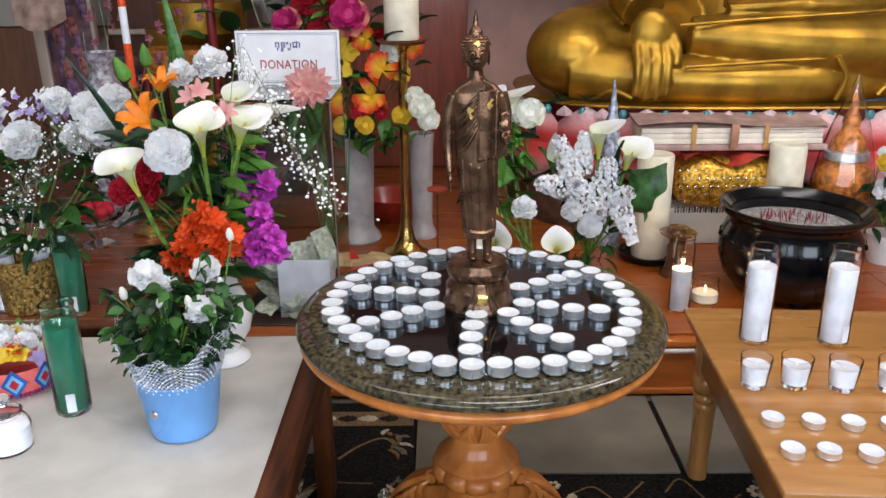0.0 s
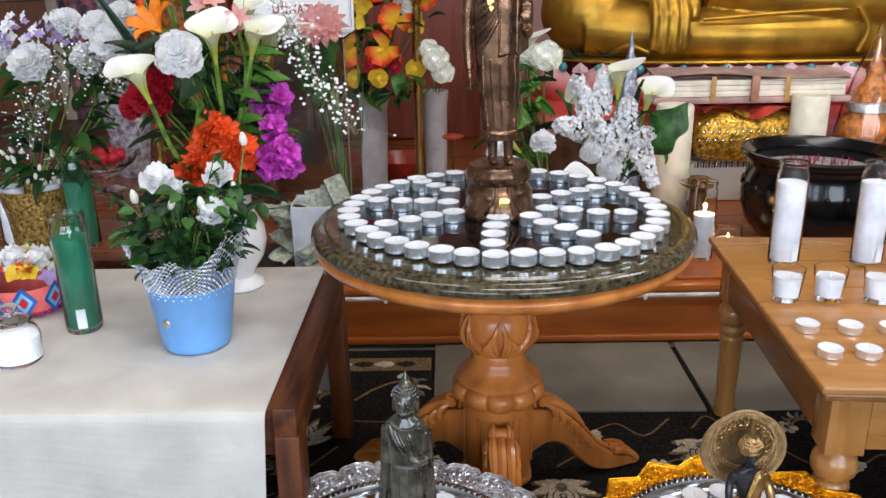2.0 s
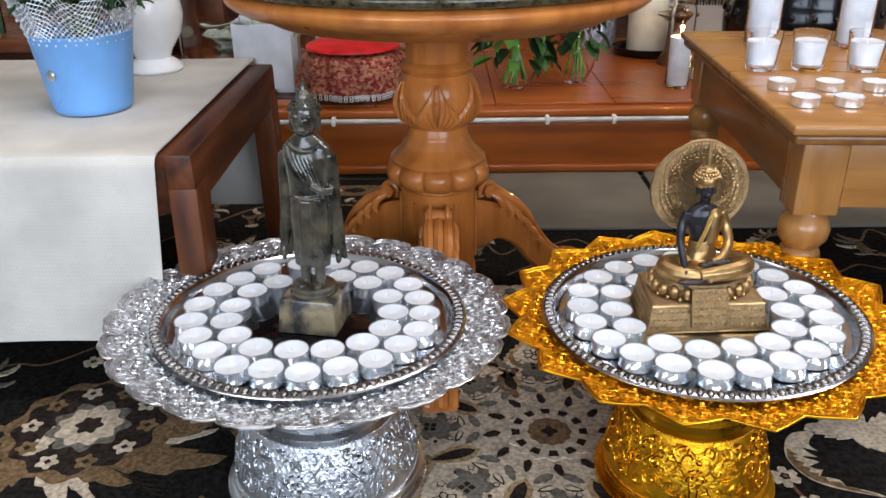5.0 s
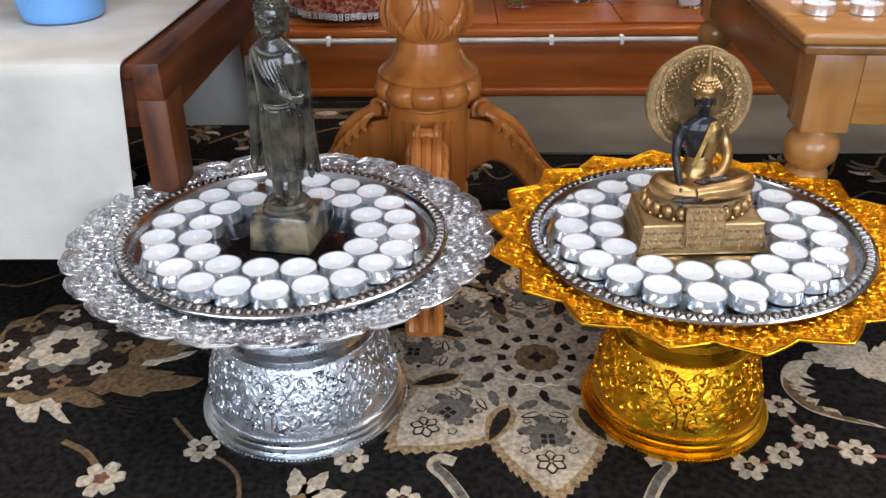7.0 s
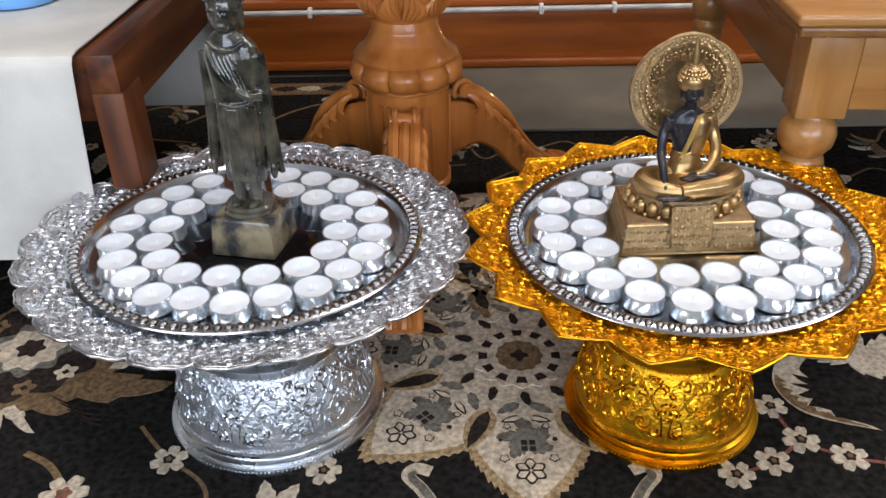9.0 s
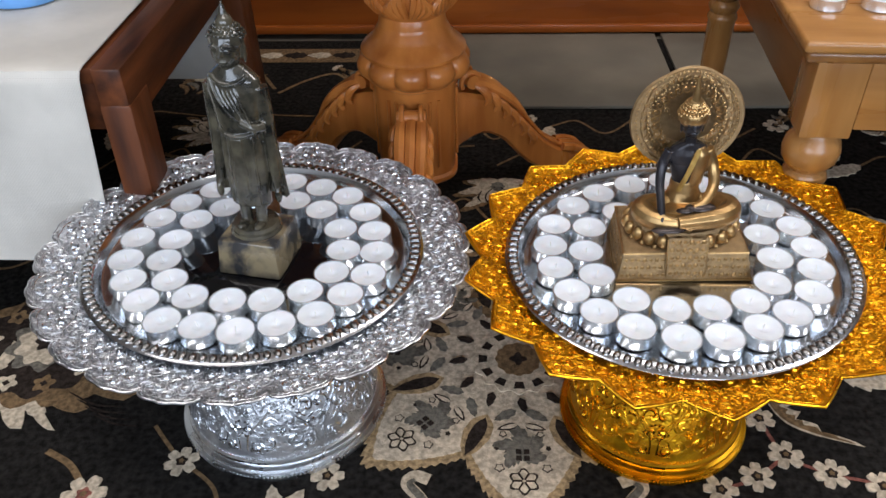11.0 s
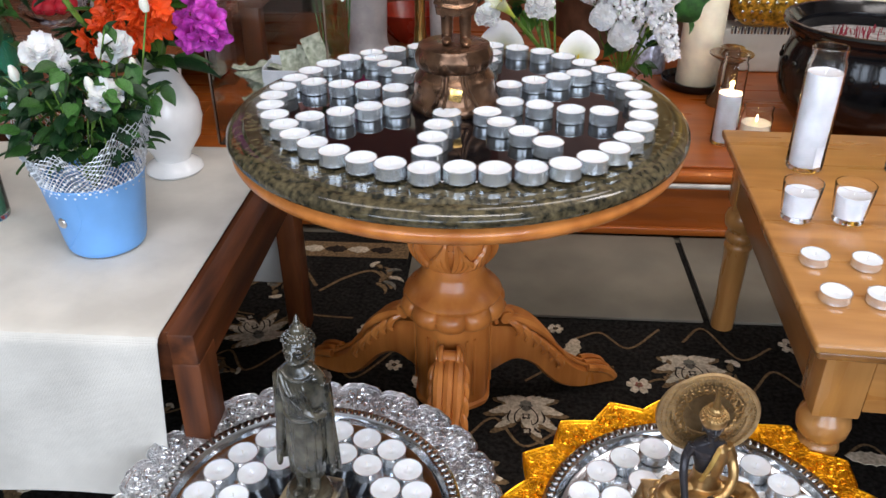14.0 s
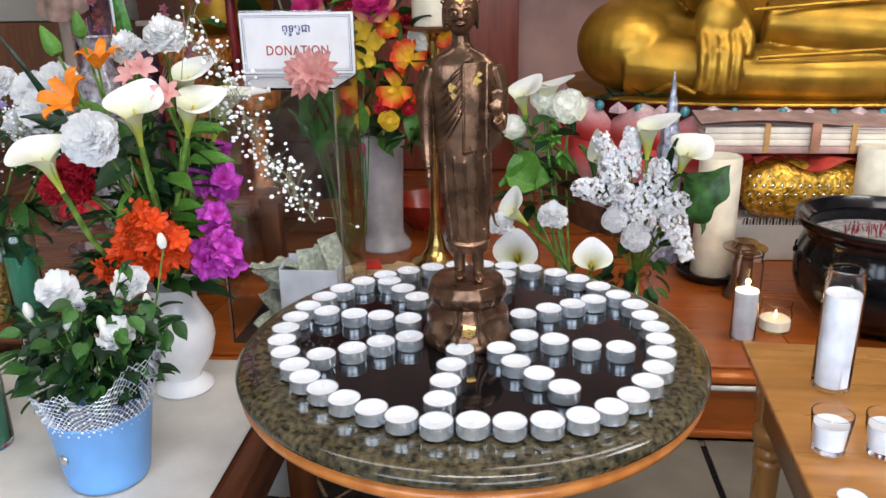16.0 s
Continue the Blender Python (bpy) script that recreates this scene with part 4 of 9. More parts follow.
# folds gathered across the chest, the shoulder panel, and long folds of the skirt
for k in range(7):
    b.add(tube(curve_pts([(0.012 + 0.001 * k, -0.0155, 0.378 - 0.004 * k), (-0.006, -0.0215, 0.362 - 0.009 * k), (-0.022, -0.0185, 0.346 - 0.011 * k), (-0.0335, -0.008, 0.338 - 0.012 * k)]), 0.00135, 6))
b.add(plate(lambda u, v: (0.001 + 0.030 * u - 0.002 * v, -0.0228 - 0.0020 * math.sin(math.pi * u) + 0.007 * u * u - 0.001 * v, 0.374 - (0.113 - 0.006 * u) * v), 12, 20, -0.005))
for u in (0.0, 0.33, 0.62, 1.0):
    b.add(tube([(0.001 + 0.030 * u, -0.0228 + 0.007 * u * u, 0.372), (0.0 + 0.030 * u, -0.0242 + 0.007 * u * u, 0.310), (-0.001 + 0.030 * u, -0.0238 + 0.007 * u * u, 0.263)], 0.0015, 6))
for k in range(5):
    x0 = -0.026 + 0.013 * k
    dy = 0.0208 * math.sqrt(max(0.05, 1 - (x0 / 0.036) ** 2))
    b.add(tube(curve_pts([(x0, -dy, 0.262 - 0.006 * (k % 3)), (x0 * 1.0 + 0.001, -dy * 0.98, 0.21), (x0 * 0.86 + 0.003, -dy * 0.93, 0.145)]), 0.0009, 5))
b.add(tube(curve_pts([(-0.0265, -0.004, 0.142), (-0.012, -0.0165, 0.139), (0.004, -0.0190, 0.137), (0.020, -0.0160, 0.139), (0.0305, -0.003, 0.144)]), 0.0020, 6))
b.add(tube(curve_pts([(0.030, 0.004, 0.25), (0.0335, 0.004, 0.20), (0.038, 0.002, 0.165), (0.044, 0.0, 0.157)]), [0.0040 - 0.003 * i / 18 for i in range(19)], 6))
leaf_gold = Geo()
for x, y, z, q in ((-0.001, -0.0242, 0.447, 0.0042), (-0.014, -0.0222, 0.344, 0.0050), (-0.012, -0.0225, 0.334, 0.0036), (0.017, -0.0256, 0.352, 0.0050), (0.020, -0.0252, 0.360, 0.0030)):
    leaf_gold.add(slab([(q * (1 + 0.35 * math.sin(3 * a + 40 * z)) * math.cos(a), q * (1 + 0.3 * math.cos(4 * a + 9 * x)) * math.sin(a)) for a in [2 * math.pi * i / 14 for i in range(14)]], 0, 0.0009), Matrix.Translation((x, y, z)) @ Matrix.Rotation(radians(90), 4, "X"))
foot_r = [(0, 0.0), (0.0605, 0.0), (0.0620, 0.003), (0.0620, 0.009), (0.0590, 0.013), (0.0570, 0.016), (0.0555, 0.036), (0.0560, 0.041), (0.0535, 0.045), (0.0495, 0.050), (0.0475, 0.056), (0.0505, 0.061), (0.0525, 0.068), (0.0520, 0.076), (0.0490, 0.082), (0.0485, 0.086), (0.0440, 0.088), (0, 0.088)]
pedestal = lathe(foot_r, 72, lambda a, r, z: 1 + (0.03 * abs(math.sin(9 * a)) if 0.058 < z < 0.079 else 0))
drape = Geo()
for s in (-1, 1):
    drape.add(tube(curve_pts([(s * 0.014, -0.0530, 0.058), (s * 0.017, -0.0548, 0.040), (s * 0.026, -0.0535, 0.022), (s * 0.030, -0.0500, 0.012)]), 0.0026, 7))
    drape.add(tube(curve_pts([(s * 0.010, -0.0535, 0.058), (s * 0.012, -0.0565, 0.036), (s * 0.016, -0.0580, 0.014)]), 0.0020, 7))
sq = box(-0.0085, 0.0085, -0.001, 0.001, -0.0085, 0.0085, 0.0008)
sticker = Geo().add(sq, Matrix.Translation((0.001, -0.0575, 0.033)) @ Matrix.Rotation(radians(-8), 4, "X") @ Matrix.Rotation(radians(12), 4, "Y"))
solo_multi("standing_statue", [(fused(b, 0.0011, 1), bronze), (pedestal, bronze), (drape, bronze), (sticker, brass), (leaf_gold, brass), (hair_dots((-0.001, -0.002, 0.430), 0.048, 0.0022), bronze)],
           Matrix.Translation((0.060, 1.274, 0.5766)) @ Matrix.Rotation(radians(-0.8), 4, "Y") @ Matrix.Rotation(radians(4), 4, "Z"), "dark bronze standing robed statue on a round lotus base", "statue")

# jade figure on the silver tray
b = Geo()
b.add(elliptic([(0.076, 0.0210, 0.0135, 0, 0), (0.100, 0.0232, 0.0155, 0, 0), (0.135, 0.0240, 0.0162, 0, 0), (0.160, 0.0228, 0.0155, 0, 0), (0.190, 0.0258, 0.0170, 0, 0), (0.205, 0.0288, 0.0165, 0, 0), (0.216, 0.0268, 0.0150, 0, 0), (0.224, 0.0190, 0.0125, 0, 0), (0.230, 0.0120, 0.0105, 0, 0)]))
for q in (-1, 1):
    b.add(tube(curve_pts([(q * 0.0250, 0.001, 0.208), (q * 0.0275, 0.002, 0.180), (q * 0.0290, 0.002, 0.150), (q * 0.0300, 0.0, 0.122), (q * 0.0320, -0.002, 0.098)]), [0.0086 - 0.0036 * i / 24 for i in range(25)], 10))
    b.add(ball((q * 0.0325, -0.004, 0.090), (0.0040, 0.0050, 0.010), 8, 6))
    b.add(tube([(q * 0.0085, -0.002, 0.050), (q * 0.009, 0, 0.085)], 0.0066, 10))
    b.add(ball((q * 0.009, -0.010, 0.053), (0.006, 0.012, 0.004), 10, 6))
    b.add(plate(lambda u, v: (q * (0.012 + (0.027 - 0.010 * v) * u), 0.000 + 0.003 * math.sin(3 * u), 0.084 + 0.006 * (1 - u) + 0.100 * v), 8, 12, 0.0060 * q))
    b.add(tube(curve_pts([(q * 0.0385, 0.003, 0.086), (q * 0.0365, 0.003, 0.12), (q * 0.032, 0.003, 0.165)]), 0.0022, 6))
b.add(tube(curve_pts([(-0.020, -0.009, 0.222), (-0.008, -0.0150, 0.215), (0.008, -0.0150, 0.215), (0.020, -0.009, 0.222)]), 0.0017, 6))
b.add(tube(curve_pts([(-0.021, -0.008, 0.163), (-0.008, -0.0160, 0.160), (0.008, -0.0160, 0.160), (0.021, -0.008, 0.163)]), 0.0019, 6))
b.add(tube(curve_pts([(0.026, -0.004, 0.168), (0.019, -0.014, 0.170), (0.008, -0.0175, 0.177)]), [0.0062 - 0.0002 * i for i in range(13)], 8))
b.add(figure_head((0, -0.002, 0.2465), 0.0375))
for k in range(6):
    b.add(tube(curve_pts([(-0.020 + 0.004 * k, -0.011, 0.219), (-0.012 + 0.0045 * k, -0.0168, 0.200), (0.001 + 0.0045 * k, -0.0168, 0.182 - 0.004 * k)]), 0.0012, 5))
for x0 in (-0.016, -0.0085, 0.0, 0.0085, 0.016):
    b.add(tube([(x0, -0.0150 + 12 * x0 * x0, 0.157), (x0 * 1.05, -0.0162 + 12 * x0 * x0, 0.12), (x0, -0.0136 + 12 * x0 * x0, 0.079)], 0.0012, 5))
b.add(plate(lambda u, v: (-0.006 + 0.012 * u, -0.0172, 0.156 - 0.07 * v), 4, 10, -0.003))
block = box(-0.0355, 0.0355, -0.0355, 0.0355, 0.0, 0.042, 0.003)
for v in block.v:
    k = 1 - 2.2 * v.z
    v.x, v.y = v.x * k, v.y * k
disc = lathe([(0, 0.040), (0.027, 0.040), (0.028, 0.043), (0.026, 0.0455), (0.0265, 0.049), (0.024, 0.052), (0, 0.052)], 32)
solo_multi("stone_statue", [(fused(b, 0.0009, 1), jade), (disc, jade), (block, jade_base), (hair_dots((0, -0.002, 0.2465), 0.0375, 0.0019), jade)],
           Matrix.Translation((-0.0865, 0.857, SZ + 0.0030)) @ Matrix.Rotation(radians(-2.6), 4, "X") @ Matrix.Rotation(radians(1.0), 4, "Y") @ Matrix.Rotation(radians(-10), 4, "Z"), "mottled dark jade standing statue on a stone block", "statue")

# seated figure with halo on the gold tray
base = box(-0.074, 0.074, -0.050, 0.050, 0.0, 0.036, 0.003)
for v in base.v:
    k = 1 - 5.0 * v.z
    v.x, v.y = v.x * (1 - 2.9 * v.z), v.y * (1 - 3.2 * v.z)
top = elliptic([(0.036, 0.056, 0.040, 0, 0), (0.040, 0.058, 0.042, 0, 0), (0.052, 0.0585, 0.043, 0, 0), (0.056, 0.055, 0.040, 0, 0)], 48)
lot = Geo()
for i in range(22):
    a = 2 * math.pi * i / 22
    lot.add(ball((0.0585 * math.cos(a), 0.043 * math.sin(a), 0.0455), (0.0072, 0.0062, 0.0085), 10, 8))
    lot.add(ball((0.0605 * math.cos(a + 0.14), 0.045 * math.sin(a + 0.14), 0.0385), 0.0030, 6, 4))
apron = sheet2(grid(lambda u, v: ((u - 0.5) * 0.042 * (1 if v < 0.85 else 1 - (v - 0.85) * 4 * abs(u - 0.5) * 2), -0.0475 - 0.007 * v + 0.001 * math.sin(30 * u) * math.sin(20 * v), 0.056 - 0.048 * v), 14, 20), 0.002)
dark = Geo()
dark.add(elliptic([(0.078, 0.0155, 0.0125, 0, 0.004), (0.098, 0.0142, 0.0120, 0, 0.005), (0.114, 0.0182, 0.0130, 0, 0.005), (0.127, 0.0212, 0.0120, 0, 0.005), (0.134, 0.0185, 0.0100, 0, 0.005), (0.140, 0.0090, 0.0085, 0, 0.004)]))
dark.add(tube(curve_pts([(-0.0190, 0.005, 0.130), (-0.0255, 0.003, 0.114), (-0.0285, -0.006, 0.099), (-0.0288, -0.022, 0.087), (-0.0285, -0.035, 0.075)]), [0.0063 - 0.0022 * i / 24 for i in range(25)], 10))
dark.add(ball((-0.0283, -0.0395, 0.069), (0.0042, 0.0036, 0.0075), 8, 6))
for k in range(3):
    dark.add(tube([(-0.0305 + 0.0022 * k, -0.0415, 0.066), (-0.0303 + 0.0022 * k, -0.0445, 0.056)], 0.0011, 5))
dark.add(figure_head((0, 0.001, 0.1615), 0.026))
robe = Geo()
robe.add(tube(curve_pts([(-0.012, 0.0, 0.069), (-0.036, -0.004, 0.070), (-0.0465, -0.016, 0.0695), (-0.032, -0.032, 0.0675), (0.004, -0.039, 0.066)]), [0.0082 + 0.0040 * math.sin(math.pi * i / 24) for i in range(25)], 12))
robe.add(tube(curve_pts([(0.012, 0.0, 0.069), (0.036, -0.004, 0.071), (0.0470, -0.018, 0.071), (0.032, -0.034, 0.0715), (-0.012, -0.041, 0.0695)]), [0.0082 + 0.0040 * math.sin(math.pi * i / 24) for i in range(25)], 12))
robe.add(ball((0, -0.012, 0.0675), (0.034, 0.022, 0.0075), 18, 10))
robe.add(elliptic([(0.068, 0.0240, 0.0180, 0, 0.003), (0.084, 0.0165, 0.0138, 0, 0.004), (0.096, 0.0150, 0.0127, 0, 0.005)]))
robe.add(elliptic([(0.094, 0.0105, 0.0128, 0.0075, 0.0040), (0.114, 0.0115, 0.0134, 0.0100, 0.0040), (0.128, 0.0115, 0.0118, 0.0115, 0.0045), (0.1355, 0.0065, 0.0090, 0.0095, 0.005)]))
sash = sheet2(grid(lambda u, v: (-0.0090 + 0.0175 * v + 0.0050 * (u - 0.5), -0.0098 - 0.0012 * math.sin(math.pi * v) + 0.004 * v * v, 0.090 + 0.045 * v), 4, 14), -0.0024)
robe.add(tube(curve_pts([(0.0195, 0.005, 0.130), (0.0265, 0.002, 0.112), (0.0278, -0.010, 0.096), (0.0170, -0.025, 0.085), (0.004, -0.031, 0.0815)]), [0.0074 - 0.0028 * i / 24 for i in range(25)], 10))
for k in range(5):
    robe.add(tube(curve_pts([(-0.050 + 0.004 * k, -0.020, 0.077 - 0.001 * k), (-0.030 + 0.004 * k, -0.036, 0.078 - 0.002 * k), (0.0 + 0.006 * k, -0.046, 0.074)]), 0.0008, 5))
gold_sash = rewire_bump(mat("sash_gilding", (0.62, 0.42, 0.13), 0.36, 0.9, var=0.1), "cells", 600, 0.6, 0.002)
feet = Geo()
feet.add(ball((-0.022, -0.047, 0.0655), (0.019, 0.0055, 0.0034), 12, 6)).add(ball((0.012, -0.030, 0.0815), (0.017, 0.0075, 0.0040), 12, 6)).add(ball((-0.004, -0.0335, 0.0800), (0.010, 0.0045, 0.0030), 10, 6))
halo = Geo()
for cx, cz, r in ((-0.005, 0.149, 0.0535), (0.006, 0.149, 0.0535), (0.001, 0.163, 0.044)):
    halo.add(lathe([(0, -0.002), (r, -0.002), (r + 0.0015, 0.001), (r, 0.004), (r - 0.004, 0.0035), (r - 0.005, 0.002), (0, 0.002)], 56), Matrix.Translation((cx, 0.034, cz)) @ Matrix.Rotation(radians(90), 4, "X"))
rings = Geo()
for j, (z, num) in enumerate(((0.008, 22), (0.017, 21), (0.026, 20))):
    hx, hy = 0.074 * (1 - 2.9 * z), 0.050 * (1 - 3.2 * z)
    for i in range(num):
        u = -hx + 0.005 + (2 * hx - 0.010) * i / (num - 1)
        if abs(u) > 0.022:
            rings.add(ball((u, -hy - 0.0001, z), (0.0024, 0.0010, 0.0030 if (i + j) % 2 else 0.0018), 6, 4))
    for i in range(12):
        v = -hy + 0.006 + (2 * hy - 0.012) * i / 11
        rings.add(ball((-hx - 0.0002, v, z), (0.001, 0.0022, 0.0022), 6, 4)).add(ball((hx + 0.0002, v, z), (0.001, 0.0022, 0.0022), 6, 4))
for z, k in ((0.0015, 1.0), (0.0335, 1.0)):
    hx, hy = 0.074 * (1 - 2.9 * z), 0.050 * (1 - 3.2 * z)
    rings.add(tube([(-hx, -hy, z), (hx, -hy, z), (hx, hy, z), (-hx, hy, z), (-hx, -hy, z)], 0.0016, 5))
for i in range(6):
    for j in range(5):
        u, v = -0.0165 + 0.0066 * i, 0.08 + 0.19 * j
        rings.add(ball((u, -0.0500 - 0.007 * v, 0.056 - 0.048 * v), (0.0026, 0.0012, 0.0034 if (i + j) % 2 else 0.0020), 6, 4))
        rings.add(ball((u + 0.0033, -0.0500 - 0.007 * v, 0.052 - 0.048 * v), (0.0014, 0.0009, 0.0014), 6, 4))
for sx in (-1, 1):
    rings.add(tube([(sx * 0.021, -0.0490, 0.055), (sx * 0.021, -0.0555, 0.012)], 0.0012, 5))
for r, z0, num, s in ((0.0535, 0.150, 76, 0.0013), (0.041, 0.150, 56, 0.0014), (0.027, 0.176, 40, 0.0012)):
    for i in range(num):
        a = 2 * math.pi * i / num
        rings.add(ball((r * math.cos(a), 0.0305, z0 + r * math.sin(a)), s, 6, 4))
for k in range(34):
    a = 2 * math.pi * k / 34
    sp = scroll(8, 1.1, 0.0036)
    rings.add(tube([(0.0468 * math.cos(a) + q[0], 0.0305, 0.150 + 0.0475 * math.sin(a) + q[1]) for q in sp], 0.0009, 4))
for k in range(26):
    a = 2 * math.pi * k / 26
    sp = scroll(9, 1.1, 0.006)
    rings.add(tube([(0.034 * math.cos(a) + q[0], 0.0305, 0.151 + 0.034 * math.sin(a) + q[1]) for q in sp], 0.0012, 5))
solo_multi("seated_statue", [(base, antique_gold), (top, antique_gold), (lot, antique_plain), (apron, antique_gold), (fused(dark, 0.0008, 1), mat("black_patina", (0.030, 0.028, 0.032), 0.3, 0.4, var=0.2)),
                             (fused(robe, 0.0009, 1), antique_plain), (sash, gold_sash), (feet, mat("dark_patina", (0.06, 0.045, 0.04), 0.3, 0.6)), (halo, antique_gold), (rings, antique_plain),
                             (hair_dots((0, 0.001, 0.1625), 0.033, 0.0019), antique_plain), (hair_dots((0, 0.002, 0.1735), 0.022, 0.0016), antique_plain), (ball((0, 0.003, 0.1695), (0.0152, 0.0152, 0.0130), 20, 10), antique_plain), (ball((0, 0.0025, 0.1810), 0.0092, 14, 8), antique_plain), (tube([(0, 0.0005, 0.186), (0, 0.0, 0.194), (0, 0.0, 0.213)], [0.0050, 0.0040, 0.0014], 10), antique_plain)],
           Matrix.Translation((0.3725, 0.870, GZ + 0.0020)) @ Matrix.Rotation(radians(-2.6), 4, "Y") @ Matrix.Rotation(radians(-1.6), 4, "Z") @ Matrix.Diagonal((0.95, 0.97, 1, 1)), "small seated statue with dark skin and antique gold halo", "statue")

# ---- candles on the tables ----
def glass_candle(m, label, r=0.0295, h=0.205, fill=0.165, wax_m=None, glass_m=None, tag=True, lit=False, group=""):
    t = thing("glass_candle", m, label, "candle", group)
    g_m, w_m = glass_m or clear_glass, wax_m or jar_wax
    j = part("jar", lathe([(0, 0.0), (r - 0.003, 0.0), (r - 0.0006, 0.003), (r, 0.010), (r, h - 0.030), (r - 0.001, h - 0.022), (r - 0.004, h - 0.016), (r - 0.003, h - 0.006), (r - 0.0015, h - 0.002), (r - 0.0020, h),
                           (r - 0.0045, h), (r - 0.0055, h - 0.006), (r - 0.0062, h - 0.016), (r - 0.0030, h - 0.024), (r - 0.0022, h - 0.030), (r - 0.0022, 0.012), (r - 0.004, 0.008), (0, 0.007)], 40), g_m, t, "clear glass jar")
    j.visible_shadow = False
    part("wax", lathe([(0, 0.0085), (r - 0.0042, 0.0085), (r - 0.0026, 0.012), (r - 0.0026, fill), (r - 0.006, fill - 0.002), (0.004, fill - 0.003), (0, fill - 0.003)], 36), w_m, t)
    part("wick", tube([(0, 0, fill - 0.004), (0.0005, 0, fill + 0.006)], 0.0008, 5), wick_mat, t)
    if tag:
        part("sticker", grid(lambda u, v: ((r + 0.0004) * math.sin(0.1 + 0.5 * u), -(r + 0.0004) * math.cos(0.1 + 0.5 * u), 0.012 + 0.036 * v), 6, 4), mat("pale_label", (0.72, 0.74, 0.78), 0.6, bump=0), t, "small pale paper label")
    if lit:
        part("flame", lathe([(0, fill + 0.002), (0.0035, fill + 0.006), (0.0045, fill + 0.012), (0.003, fill + 0.020), (0.0008, fill + 0.028), (0, fill + 0.030)], 12), flame_mat, t, "small orange flame")
    return t


tall = "tall clear glass jar candle filled with white wax"
glass_candle(Matrix.Translation((0.636, 1.474, 0.4055)), tall, group="tall jar candles")
glass_candle(Matrix.Translation((0.793, 1.462, 0.4055)), tall, group="tall jar candles")
glass_candle(Matrix.Translation((0.950, 1.455, 0.4055)), tall, group="tall jar candles")


def votive(m):
    t = thing("votive_candle", m, "white votive candle in a short clear glass", "candle", "votives on the oak table")
    j = part("glass", lathe([(0, 0), (0.021, 0), (0.0225, 0.002), (0.0235, 0.010), (0.0285, 0.058), (0.0283, 0.0592), (0.0270, 0.0590), (0.0218, 0.010), (0.019, 0.008), (0, 0.0075)], 36), clear_glass, t)
    j.visible_shadow = False
    part("wax", lathe([(0, 0.0082), (0.0205, 0.0085), (0.0240, 0.044), (0.021, 0.042), (0, 0.041)], 32), jar_wax, t)
    part("wick", tube([(0, 0, 0.040), (0.001, 0, 0.047)], 0.0007, 5), wick_mat, t)
    return t


vot = votive(Matrix.Translation((0.568, 1.288, 0.4055)))
for x, y in ((0.641, 1.285), (0.724, 1.275), (0.81, 1.268)):
    copy_thing(vot, Matrix.Translation((x, y, 0.4055)) @ Matrix.Rotation(x * 30, 4, "Z"))
solo("dark_ornament", lathe([(0, 0), (0.02, 0), (0.022, 0.006), (0.012, 0.014), (0.018, 0.03), (0.010, 0.045), (0, 0.05)], 24), bronze, Matrix.Translation((0.835, 1.215, 0.4055)), "small dark turned bronze ornament on the oak table", "ornament")

# candles and jars on and behind the cloth
CLOTH, REAR = Vector((-0.023, 0.030, -0.015)), Vector((0.0, 0.0, 0.022))
seen_so_far = built()
glass_candle(Matrix.Translation((-0.652, 1.238, 0.3915)), "tall glass jar candle filled with green wax", 0.031, 0.212, 0.172, green_wax, green_glass, group="green jar candles")
shifted(seen_so_far, CLOTH)
seen_so_far = built()
glass_candle(Matrix.Translation((-0.825, 1.640, 0.3855)), "tall glass jar candle filled with green wax", 0.031, 0.205, 0.150, green_wax, green_glass, group="green jar candles")
for x, y in ((-0.905, 1.70), (-0.985, 1.66)):
    glass_candle(Matrix.Translation((x, y, 0.3855)), "tall glass jar candle with pale wax", 0.031, 0.205, 0.13, group="pale jar candles", tag=False)
shifted(seen_so_far, REAR)
seen_so_far = built()
sj = thing("apothecary_jar", Matrix.Translation((-0.708, 1.115, 0.3915)), "short glass jar candle with a glass lid", "candle")
part("jar", lathe([(0, 0), (0.034, 0), (0.038, 0.004), (0.039, 0.045), (0.034, 0.056), (0.026, 0.062), (0.027, 0.068), (0.025, 0.068), (0.024, 0.062), (0.032, 0.055), (0.0365, 0.045), (0.036, 0.006), (0, 0.005)], 36), clear_glass, sj).visible_shadow = False
part("wax", lathe([(0, 0.006), (0.0355, 0.0065), (0.0360, 0.043), (0.032, 0.044), (0, 0.043)], 32), wax, sj)
part("lid", lathe([(0, 0.068), (0.028, 0.068), (0.030, 0.071), (0.022, 0.076), (0.009, 0.080), (0.008, 0.084), (0.014, 0.090), (0.013, 0.096), (0.006, 0.100), (0, 0.100)], 32), clear_glass, sj).visible_shadow = False

